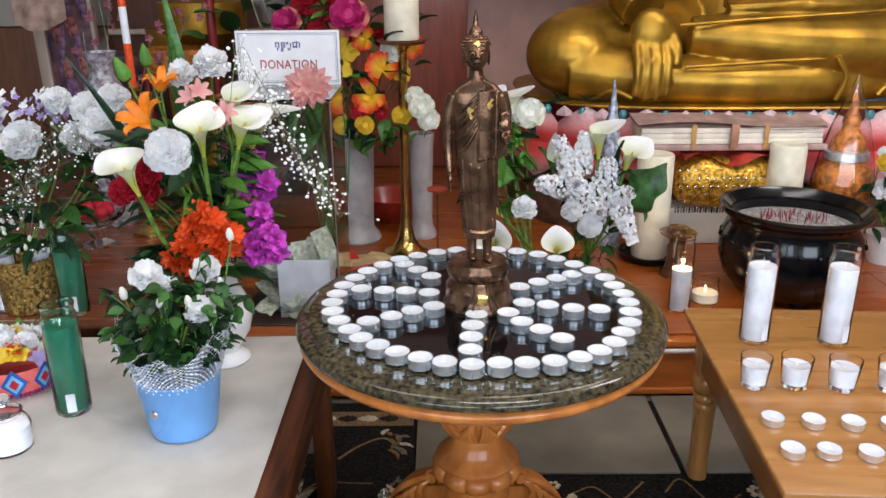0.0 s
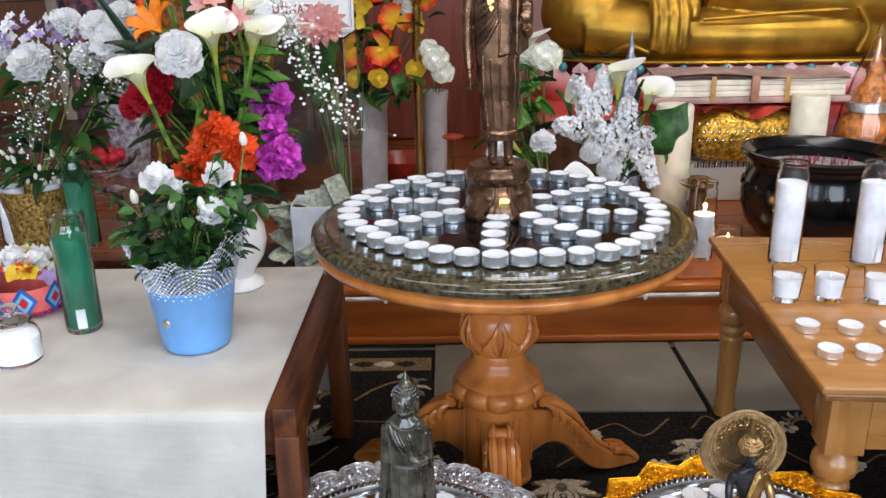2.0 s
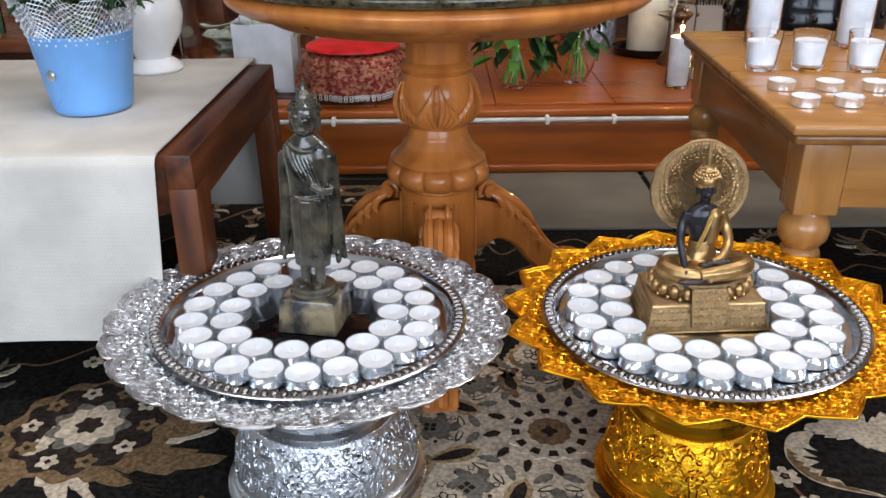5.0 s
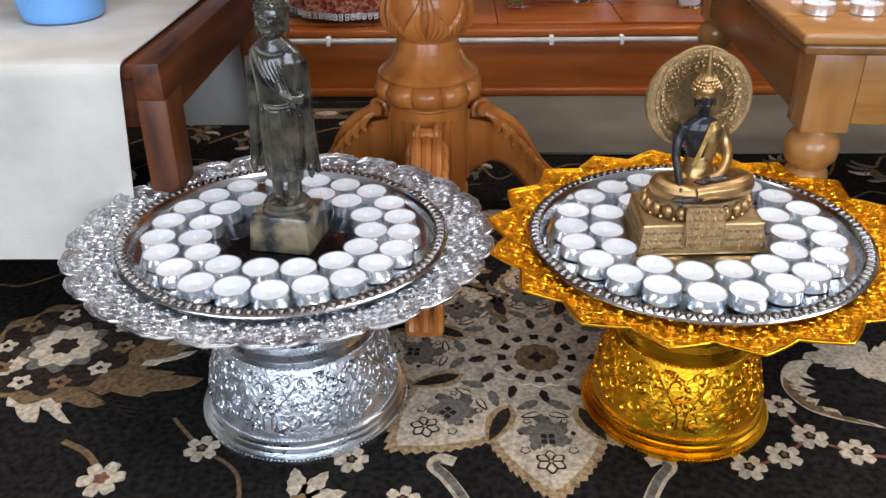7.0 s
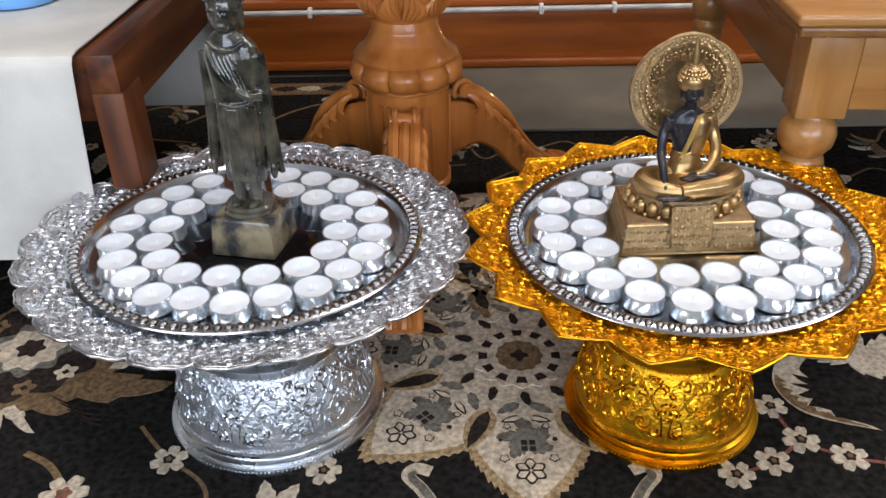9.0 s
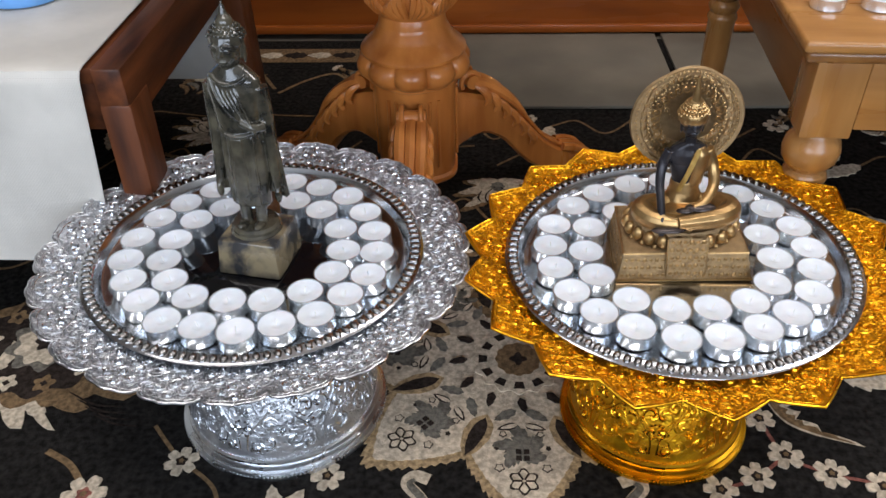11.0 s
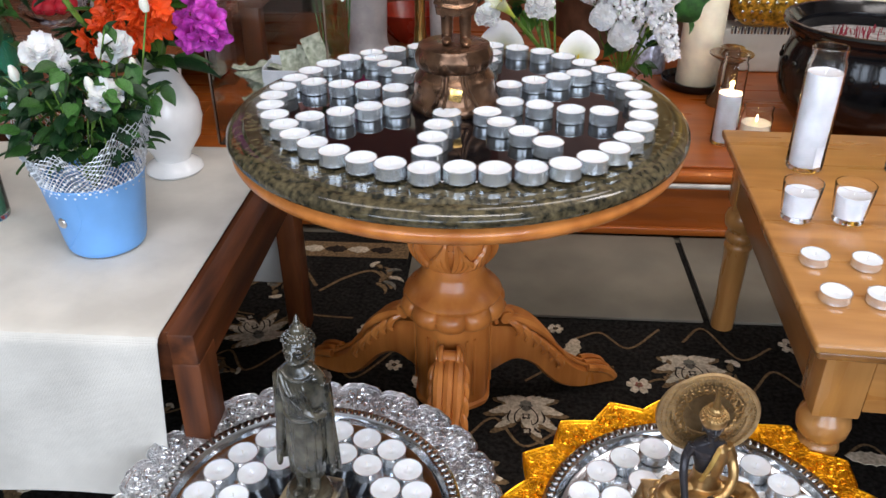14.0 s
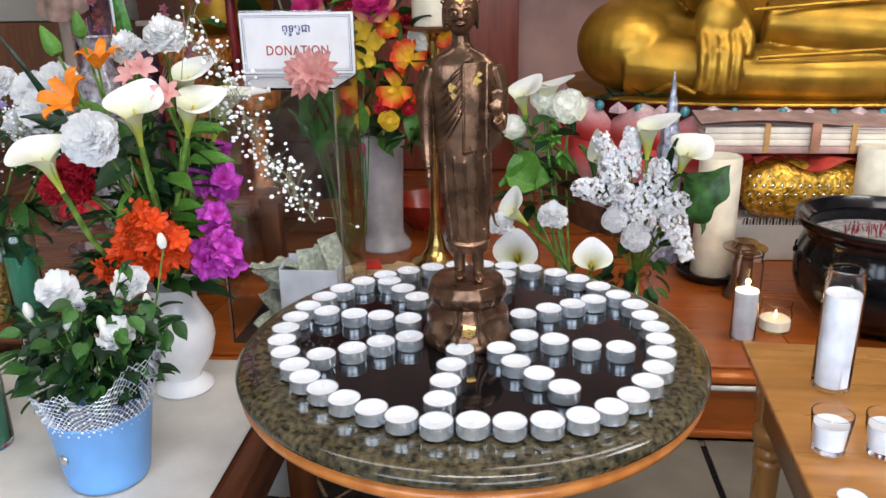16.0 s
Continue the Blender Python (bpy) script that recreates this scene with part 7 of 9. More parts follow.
# white roses and callas behind the bronze figure
v1 = thing("glass_vase", Matrix.Translation((0.262, 2.165, PZ)), "round clear glass vase with green stems in water", "vase", "glass vases")


def bulb_vase(parent, r, h):
    g = part("glass", lathe([(0, 0), (0.45 * r, 0), (0.55 * r, 0.03 * h), (0.92 * r, 0.3 * h), (r, 0.5 * h), (0.85 * r, 0.75 * h), (0.62 * r, 0.9 * h), (0.72 * r, h), (0.68 * r, h), (0.56 * r, 0.9 * h), (0.80 * r, 0.74 * h), (0.95 * r, 0.5 * h), (0.86 * r, 0.3 * h), (0.4 * r, 0.06 * h), (0, 0.05 * h)], 40), clear_glass, parent)
    g.visible_shadow = False
    stems = Geo()
    for k in range(14):
        a = rn.uniform(0, 6.28)
        stems.add(tube([(0.5 * r * math.cos(a), 0.5 * r * math.sin(a), 0.12 * h), (0.15 * r * math.cos(a + 2), 0.15 * r * math.sin(a + 2), 0.9 * h)], 0.003, 6))
    tagged(part("cut_stem", stems, leaf_bright, parent), kind="stuff")


bulb_vase(v1, 0.062, 0.145)
wr = Bouquet("white_roses", (0.262, 2.165, PZ + 0.13), "white roses and calla lilies with heart-shaped leaves")
WR = (0.262, 2.165, PZ + 0.13)
for p, s in (((0.251, 2.29, 0.705), 0.050), ((0.190, 2.30, 0.725), 0.038), ((0.112, 2.30, 0.655), 0.036), ((0.205, 2.31, 0.700), 0.034)):
    wr.put("white_rose", ME["cream_rose"], p, (rn.uniform(-.2, .3), -0.8, 0.45), rn.random() * 6, s / 0.03, WR, 0.003)
calla(wr, (0.200, 2.30, 0.772), (0.05, 0.05, 1), 0.125, (1, 0.15, 0), WR)
calla(wr, (0.135, 2.30, 0.760), (-0.15, -0.15, 1), 0.110, (0.8, 0.5, 0), WR)
for k in range(22):
    wr.put("green_pod", ME["bud"], (0.20 + rn.gauss(0, 0.022), 2.27, 0.625 + rn.gauss(0, 0.02)), (rn.uniform(-1, 1), -0.8, rn.uniform(-.5, 1)), 0, 0.018)
for k in range(42):
    p = (0.18 + rn.gauss(0, 0.06), 2.28 + rn.uniform(-0.03, 0.06), rn.uniform(0.42, 0.70))
    wr.leaf((leaf_mat, leaf_dark, leaf_bright)[k % 3], p, (rn.uniform(-1, 1), -0.6, rn.uniform(-0.5, 0.7)), rn.uniform(0.06, 0.11), 0.55, 0.3)
for p, d, s in (((0.10, 2.22, 0.555), (0.9, -0.25, -0.05), 0.12), ((0.175, 2.24, 0.55), (-0.9, -0.3, -0.1), 0.11), ((0.13, 2.24, 0.60), (0.3, -0.6, -0.6), 0.11)):
    wr.leaf(leaf_bright, p, d, s, 0.85, 0.2, spin=0.9, name="heart_leaf")
for k in range(26):
    a = rn.uniform(0, 6.28)
    wr.leaf((leaf_mat, leaf_dark, leaf_bright)[k % 3], (0.262 + 0.065 * math.cos(a), 2.165 + 0.055 * math.sin(a), rn.uniform(0.225, 0.325)), (math.cos(a), math.sin(a) - 0.2, rn.uniform(-0.9, 0.1)), rn.uniform(0.05, 0.08), 0.6, 0.35)
calla(wr, (0.122, 1.87, 0.468), (-0.15, -0.75, 0.55), 0.098, (0.1, 0.3, 1), WR)
calla(wr, (0.107, 1.89, 0.570), (-0.55, -0.15, 0.65), 0.082, (-0.3, 0.2, 1), WR)
calla(wr, (0.287, 1.87, 0.462), (0.05, -0.50, 0.75), 0.085, (-0.1, 1, 0.3), WR)
for p, s in (((0.199, 1.88, 0.545), 0.034), ((0.092, 1.90, 0.52), 0.030)):
    wr.put("carnation", ME["carnation"], p, (0.1, -0.5, 0.9), 0.5, s, WR, 0.0018)

# white lilac with callas and a large leaf
floret = [bloom([(4, 0.0062, 0.0054, 0.35, 0.3, 0.03, 0.3, 0)], 3) for _ in range(6)]
v2 = thing("glass_vase", Matrix.Translation((0.430, 2.22, PZ)), "small clear glass vase holding white lilac", "vase", "glass vases")
bulb_vase(v2, 0.055, 0.15)
lq = Bouquet("lilac_bouquet", (0.430, 2.22, PZ + 0.14), "white lilac clusters, calla lilies and a large torn leaf")
LR = (0.430, 2.22, PZ + 0.14)
for cx, cy, cz, ax, L, w in ((0.340, 2.15, 0.610, (-0.3, -0.2, 0.8), 0.13, 0.032), (0.38, 2.13, 0.52, (-0.3, -0.6, 0.5), 0.12, 0.040), (0.45, 2.14, 0.555, (0.1, -0.4, 0.9), 0.12, 0.038), (0.485, 2.14, 0.50, (0.3, -0.6, 0.3), 0.12, 0.038),
                             (0.510, 2.11, 0.430, (0.3, -0.4, -0.8), 0.11, 0.028), (0.312, 2.14, 0.535, (-0.7, -0.4, 0.2), 0.12, 0.036), (0.39, 2.16, 0.63, (0.1, -0.1, 1), 0.11, 0.030), (0.42, 2.12, 0.47, (0.1, -0.8, 0.1), 0.10, 0.038)):
    d = Vector(ax).normalized()
    g = Geo()
    for k in range(330):
        t = rn.random()
        rr = 1.25 * w * (1 - 0.6 * t) * (0.35 + 0.65 * math.sqrt(rn.random()))
        a = rn.uniform(0, 6.28)
        q = d.orthogonal().normalized()
        n = q * math.cos(a) + d.cross(q) * math.sin(a)
        p = Vector((cx, cy, cz)) + d * L * (t - 0.5) + n * rr
        g.add(floret[k % 6], place(p - lq.o, n + Vector((rn.uniform(-0.7, 0.7), rn.uniform(-1.1, 0.2), rn.uniform(-0.3, 0.9))), rn.uniform(0, 3)))
    tagged(part("lilac_panicle", g, lilac_petal, lq.t, sharp=0), kind="stuff")
    part("stem", tube([q - lq.o for q in curve_pts([LR, (Vector(LR) + Vector((cx, cy, cz))) / 2 + Vector((0, 0, 0.02)), (cx, cy, cz)], 5)], 0.002, 6), stem_mat, lq.t)
calla(lq, (0.432, 2.13, 0.705), (0.06, -0.05, 1), 0.118, (1, 0.1, 0), LR)
calla(lq, (0.523, 2.13, 0.648), (0.25, -0.25, 1), 0.112, (0.8, 0.6, 0), LR)
calla(lq, (0.300, 2.16, 0.628), (-0.75, -0.1, 0.45), 0.095, (-0.2, 0.1, 1), LR)
for p, s in (((0.404, 2.09, 0.436), 0.036), ((0.355, 2.10, 0.476), 0.032)):
    lq.put("carnation", ME["carnation"], p, (0.1, -0.9, 0.3), 0.2, s, LR, 0.0018)
for k in range(34):
    lq.leaf((leaf_mat, leaf_dark)[k % 2], (0.43 + rn.gauss(0, 0.07), 2.18 + rn.uniform(-0.03, 0.04), rn.uniform(0.38, 0.60)), (rn.uniform(-1, 1), -0.6, rn.uniform(-0.4, 0.8)), rn.uniform(0.05, 0.08), 0.5, 0.3)

for k in range(26):
    a = rn.uniform(0, 6.28)
    lq.leaf((leaf_mat, leaf_dark)[k % 2], (0.430 + 0.055 * math.cos(a), 2.22 + 0.050 * math.sin(a), rn.uniform(0.245, 0.34)), (math.cos(a), math.sin(a) - 0.2, rn.uniform(-0.8, 0.2)), rn.uniform(0.045, 0.07), 0.55, 0.35)


def torn_leaf(u, v):
    s = 2 * u - 1
    w = 0.052 * math.sin(math.pi * (0.04 + 0.96 * v) ** 0.8) * (1 + 0.22 * math.sin(11 * v + (2 if s > 0 else 0)) * abs(s))
    return (0.165 * v, s * w, 0.012 * math.sin(3 * v) - 0.012 * abs(s) * 2 * (1 - v))


bl = part("large_leaf", sheet2(grid(torn_leaf, 10, 26), 0.0006), leaf_mat, lq.t, "large torn dark green leaf")
bl.matrix_basis = Matrix.Translation(Vector((0.515, 2.13, 0.470)) - lq.o) @ Matrix.Rotation(radians(-52), 4, "Y") @ Matrix.Rotation(radians(62), 4, "X")
lq.leaf(leaf_dark, (0.49, 2.16, 0.58), (-0.1, -0.2, 1), 0.09, 0.5, 0.2, spin=1.4)

# red sequinned cloth over a silver basin
rbn = thing("covered_basin", Matrix.Translation((-0.162, 2.115, PZ)) @ Matrix.Diagonal((1, 1, 0.86, 1)), "silver basin covered with a red sequinned cloth", "basin")
part("basin", lathe([(0, 0), (0.075, 0), (0.080, 0.006), (0.07, 0.012), (0.10, 0.03), (0.135, 0.06), (0.14, 0.065), (0, 0.065)], 48), silver, rbn)
red_sequin = rewire_bump(mat("red_sequins", (0.25, 0.008, 0.012), 0.3, 0.3, var=0.4, scale=90, second=(0.55, 0.25, 0.14), sharp=0.75), "cells", 200, 1.0, 0.004)
part("cloth", lathe([(0, 0.142), (0.10, 0.140), (0.128, 0.125), (0.144, 0.09), (0.150, 0.055), (0.151, 0.035)], 90, lambda a, r, z: 1 + (0.03 if z < 0.13 else 0) * math.sin(11 * a + 20 * z)), red_sequin, rbn)
lace = Geo()
lace_m = mat("white_lace", (0.78, 0.76, 0.74), 0.8)
for i in range(70):
    a = 2 * math.pi * i / 70
    for j in range(2):
        r = 0.151 * (1 + 0.03 * math.sin(11 * a + 0.7))
        lace.add(lathe([(0.0042, -0.0008), (0.0056, 0), (0.0042, 0.0008), (0.0030, 0), (0.0042, -0.0008)], 8), place((r * math.cos(a), r * math.sin(a), 0.030 - 0.008 * j), (math.cos(a), math.sin(a), 0)))
tagged(part("lace_trim", lace, lace_m, rbn), kind="stuff")
part("lid_band", lathe([(0, 0.160), (0.10, 0.158), (0.118, 0.150), (0.120, 0.143), (0, 0.143)], 48), mat("scarlet_satin", (0.62, 0.012, 0.015), 0.4), rbn)

# pillar candle on a black dish, lit jar candles, small brown dish
dish = solo("candle_dish", lathe([(0, 0), (0.088, 0), (0.098, 0.010), (0.104, 0.026), (0.100, 0.027), (0.09, 0.014), (0, 0.012)], 48), black_iron, Matrix.Translation((0.712, 2.60, PZ)), "round black iron candle dish", "dish")
solo("pillar_candle", lathe([(0, 0), (0.058, 0), (0.060, 0.003), (0.060, 0.350), (0.056, 0.356), (0.03, 0.350), (0, 0.349)], 40), wax_cream, Matrix.Translation((0.712, 2.60, PZ + 0.0125)), "tall ivory pillar candle in a black dish", "candle", "pillar candles")
solo("pillar_candle", lathe([(0, 0), (0.058, 0), (0.060, 0.003), (0.060, 0.375), (0.056, 0.381), (0, 0.376)], 40), wax_cream, Matrix.Translation((1.185, 2.68, PZ)), "tall ivory pillar candle behind the black urn", "candle", "pillar candles")
glass_candle(Matrix.Translation((0.692, 2.150, PZ)), "lit tall glass jar candle with white wax", 0.031, 0.228, 0.132, lit=True, tag=False)
sc = thing("jar_candle", Matrix.Translation((0.788, 2.215, PZ)), "short lit jar candle with cream wax", "candle")
part("jar", lathe([(0, 0), (0.036, 0), (0.039, 0.004), (0.040, 0.05), (0.036, 0.062), (0.038, 0.075), (0.036, 0.075), (0.034, 0.062), (0.0375, 0.05), (0.037, 0.006), (0, 0.005)], 36), clear_glass, sc).visible_shadow = False
part("wax", lathe([(0, 0.006), (0.0365, 0.007), (0.0370, 0.032), (0, 0.030)], 32), wax_cream, sc)
part("flame", lathe([(0, 0.033), (0.003, 0.037), (0.0035, 0.042), (0.001, 0.053), (0, 0.055)], 10), flame_mat, sc)
lamp_data = bpy.data.lights.new("candle_glow", "POINT")
lamp_data.energy, lamp_data.color, lamp_data.shadow_soft_size = 0.9, (1.0, 0.55, 0.2), 0.006
new("candle_glow", lamp_data).location = (0.692, 2.150, PZ + 0.156)
solo("brown_dish", lathe([(0, 0), (0.05, 0), (0.048, 0.02), (0.03, 0.05), (0.026, 0.15), (0.045, 0.17), (0.058, 0.178), (0.060, 0.184), (0.03, 0.182), (0.02, 0.20), (0.032, 0.205), (0, 0.21)], 36), mat("brown_glaze", (0.13, 0.065, 0.03), 0.25, 0.3, coat=0.4), Matrix.Translation((0.760, 2.44, PZ)) @ Matrix.Diagonal((1, 1, 0.8, 1)), "brown glazed footed dish behind the candle", "dish")

# black incense urn
ur = thing("incense_urn", Matrix.Translation((1.052, 2.278, PZ)) @ Matrix.Diagonal((0.888, 0.888, 0.985, 1)), "large black iron incense urn filled with ash", "urn")
part("body", lathe([(0, 0.012), (0.12, 0.012), (0.172, 0.026), (0.212, 0.070), (0.231, 0.120), (0.233, 0.165), (0.224, 0.205), (0.212, 0.232), (0.215, 0.246), (0.230, 0.262), (0.243, 0.274), (0.246, 0.282), (0.243, 0.288), (0.232, 0.288), (0.222, 0.276), (0.205, 0.262), (0.20, 0.23), (0.205, 0.205), (0.18, 0.1), (0, 0.05)], 72), black_iron, ur)
part("ash", lathe([(0, 0.240), (0.06, 0.242), (0.13, 0.236), (0.203, 0.228)], 48, lambda a, r, z: 1), ash, ur)
for i in range(24):
    a = 2 * math.pi * i / 24
    part("stud", ball((0, 0, 0), (0.010, 0.010, 0.006), 12, 6), black_iron, ur).matrix_basis = place((0.230 * math.cos(a), 0.230 * math.sin(a), 0.185), (math.cos(a), math.sin(a), 0.15))
for i in range(3):
    a = math.radians(-90 + 120 * i)
    part("foot", lathe([(0, 0), (0.028, 0), (0.03, 0.01), (0.022, 0.03), (0, 0.04)], 20), black_iron, ur).location = (0.12 * math.cos(a), 0.12 * math.sin(a), 0)
inc_m = mat("burnt_incense", (0.28, 0.03, 0.05), 0.8)
for k in range(60):
    a, r = rn.uniform(0, 6.28), 0.11 * math.sqrt(rn.random())
    p = Vector((r * math.cos(a), 0.6 * r * math.sin(a), 0.236))
    part("incense_stub", tube([p, p + Vector((rn.uniform(-.008, .008), rn.uniform(-.008, .008), rn.uniform(0.012, 0.035)))], 0.0013, 4), inc_m, ur)

# cloth-covered stand, gold cushion, wrapped bundle
solo("low_stand", box(0.80, 1.36, 2.735, 2.95, PZ, 0.285, 0.012), linen, Matrix(), "low stand draped with cream cloth", "stand")
sequin = rewire_bump(mat("gold_brocade", (0.62, 0.33, 0.035), 0.3, 0.55, var=0.3, scale=70), "cells", 90, 0.8, 0.004)
cu = thing("brocade_cushion", Matrix.Translation((1.02, 2.79, 0.2855)), "gold sequinned brocade cushion with dark fringe", "cushion")


def cushion_fn(u, v):
    a = 2 * math.pi * u
    ph = math.pi * (v - 0.5)
    e = 0.45
    cx, sy = math.copysign(abs(math.cos(a)) ** e, math.cos(a)), math.copysign(abs(math.sin(a)) ** e, math.sin(a))
    c = abs(math.cos(ph)) ** 0.5
    return (0.205 * cx * c, 0.095 * sy * c, 0.092 + 0.092 * math.sin(ph) + 0.006 * math.sin(5 * a) * c)


part("body", grid(cushion_fn, 72, 24, close_u=True), sequin, cu)
jew_m = mat("silver_sequin", (0.75, 0.72, 0.6), 0.2, 0.9)
for r in range(5):
    for k in range(15):
        x = -0.19 + 0.027 * k + 0.0135 * (r % 2)
        if abs(x) < 0.195:
            part("sequin", ball((0, 0, 0), (0.0055, 0.0055, 0.002), 8, 4), jew_m, cu).matrix_basis = place((x, -0.0955 + 0.015 * (abs(r - 2) / 2) ** 2, 0.035 + 0.028 * r), (0, -1, 0.25 * (r - 2)))
fr_m = mat("dark_fringe", (0.03, 0.025, 0.03), 0.8)
for k in range(42):
    part("fringe", box(-0.0028, 0.0028, -0.002, 0.002, -0.022, 0.0, 0.0008), fr_m if k % 2 else jew_m, cu).location = (-0.20 + 0.0098 * k, -0.098, 0.020 + 0.0)
solo("red_wrap", sheet2(grid(lambda u, v: (0.84 + 0.42 * u, 2.70 + 0.02 * math.sin(8 * u) + 0.16 * v, 0.470 + 0.022 * math.sin(12 * u + 3 * v) * (1 - v) + 0.012 * v), 30, 8), 0.002), mat("red_silk", (0.42, 0.045, 0.03), 0.45, var=0.25), Matrix(), "crumpled red silk wrap over the cushion", "cloth")
bu = thing("palm_leaf_bundle", Matrix.Translation((1.005, 2.80, 0.497)), "bundle of pale manuscript leaves tied in pink wrapping", "manuscript")
wrap_m = mat("dusty_pink_wrap", (0.46, 0.30, 0.26), 0.7, var=0.12, scale=14, bump=0.3, bscale=50)
part("lower_board", box(-0.335, 0.335, -0.075, 0.075, 0.0, 0.022, 0.005), wrap_m, bu)
for k in range(3):
    part("leaf_page", box(-0.315, 0.315, -0.070 + 0.002 * (k % 2), 0.070, 0.0235 + 0.019 * k, 0.0415 + 0.019 * k, 0.002, 2), mat("palm_leaf_paper", (0.80, 0.72, 0.60), 0.7, var=0.06, rand=0.05) if k == 0 else bpy.data.materials["palm_leaf_paper"], bu)
part("upper_board", sheet2(grid(lambda u, v: (-0.33 + 0.66 * u, -0.078 + 0.156 * v, 0.092 + 0.010 * math.sin(6 * u) * (1 - v) + 0.016 * v), 24, 6), 0.010), wrap_m, bu)
for x in (-0.135, 0.0, 0.115):
    part("ribbon", box(x - 0.008, x + 0.008, -0.0805, -0.0785, 0.004, 0.092, 0.0005, 1), mat("ochre_ribbon", (0.55, 0.30, 0.09), 0.5), bu)
part("knot", box(-0.012, 0.016, -0.094, -0.082, 0.012, 0.096, 0.004), mat("brown_ribbon", (0.42, 0.20, 0.12), 0.5), bu)

# orange offering cone in clear film
co = thing("offering_cone", Matrix.Translation((1.405, 2.72, PZ)), "orange offering cone wrapped in clear film", "offering")
part("pedestal", lathe([(0, 0), (0.07, 0), (0.065, 0.03), (0.04, 0.06), (0.04, 0.13), (0.08, 0.17), (0, 0.17)], 36), brass, co)
orange_m = rewire_bump(mat("marigold_orange", (0.40, 0.125, 0.018), 0.45, var=0.3, scale=60), "cells", 110, 0.8, 0.004)
part("lower_body", lathe([(0, 0.17), (0.075, 0.175), (0.092, 0.21), (0.094, 0.25), (0.085, 0.29), (0.06, 0.315), (0, 0.32)], 40), orange_m, co)
part("silver_band", lathe([(0.06, 0.315), (0.072, 0.32), (0.072, 0.345), (0.06, 0.35)], 40), silver_chased, co)
part("upper_body", lathe([(0, 0.35), (0.058, 0.352), (0.055, 0.38), (0.035, 0.41), (0.026, 0.43), (0.030, 0.45), (0.018, 0.48), (0.008, 0.53), (0, 0.56)], 36), orange_m, co)
part("film", lathe([(0.100, 0.18), (0.102, 0.24), (0.085, 0.34), (0.060, 0.44), (0.022, 0.55), (0.004, 0.605), (0.0035, 0.605), (0.021, 0.549), (0.059, 0.439), (0.084, 0.339), (0.101, 0.24)], 20, lambda a, r, z: 1 + 0.03 * math.sin(7 * a)), acrylic, co).visible_shadow = False
ph = thing("photo_frame", Matrix.Translation((1.68, 2.95, PZ)), "dark framed pale photograph beside the altar", "picture frame")
part("frame", box(-0.13, 0.13, -0.01, 0.01, 0.18, 0.50, 0.004), mat("dark_blue_frame", (0.02, 0.03, 0.06), 0.3), ph)
part("picture", box(-0.105, 0.105, -0.0130, -0.0105, 0.20, 0.475, 0.0005, 1), mat("pale_print", (0.55, 0.62, 0.70), 0.4, var=0.1), ph)
part("stand", box(-0.10, 0.10, -0.04, 0.06, 0.0, 0.178, 0.005), mahogany, ph)
rw = Bouquet("small_white_flowers", (1.50, 2.55, PZ), "small white flowers and a yellow carnation in a pot", "flowers")
part("pot", lathe([(0, 0), (0.05, 0), (0.065, 0.10), (0.06, 0.10), (0, 0.08)], 32), white_ceramic, rw.t)
for k in range(16):
    rw.put("white_bloom", ME["rose"], (1.49 + rn.gauss(0, 0.04), 2.54 + rn.uniform(-.03, .03), 0.46 + rn.gauss(0, 0.04)), (rn.uniform(-.4, .4), -0.8, 0.5), 0, 0.024, (1.5, 2.55, 0.25), 0.0015)
rw.put("yellow_bloom", ME["yellowrose"], (1.43, 2.52, 0.50), (0, -0.9, 0.4), 0, 0.032, (1.5, 2.55, 0.25), 0.0015)
for k in range(30):
    rw.leaf(leaf_dark, (1.50 + rn.gauss(0, 0.05), 2.55 + rn.uniform(-.03, .03), rn.uniform(0.26, 0.46)), (rn.uniform(-1, 1), -0.5, rn.uniform(-.2, .8)), 0.07, 0.45, 0.3)

# silver pagoda behind the lilac
solo("silver_pagoda", lathe([(0, 0), (0.07, 0), (0.07, 0.10), (0.055, 0.12), (0.055, 0.30), (0.06, 0.31), (0.045, 0.33), (0.048, 0.36), (0.036, 0.38), (0.040, 0.41), (0.028, 0.43), (0.032, 0.455), (0.020, 0.475), (0.022, 0.50), (0.012, 0.52), (0.010, 0.55), (0.003, 0.59), (0, 0.592)], 32,
                              lambda a, r, z: 1 + 0.05 * math.cos(8 * a)), mat("silver_blue_foil", (0.50, 0.54, 0.66), 0.4, 0.6, var=0.2, scale=60, bump=0.4), Matrix.Translation((0.590, 2.745, PZ)) @ Matrix.Diagonal((0.75, 0.75, 1, 1)), "slender silver foil pagoda ornament", "ornament")

# ---- golden statue on its lotus throne ----
LX, LY, LA, LB = 1.28, 3.42, 0.965, 0.56


def super_pt(a, grow=0.0, e=0.62):
    c, s = math.cos(a), math.sin(a)
    return (LX + (LA + grow) * math.copysign(abs(c) ** e, c), LY + (LB + grow) * math.copysign(abs(s) ** e, s))


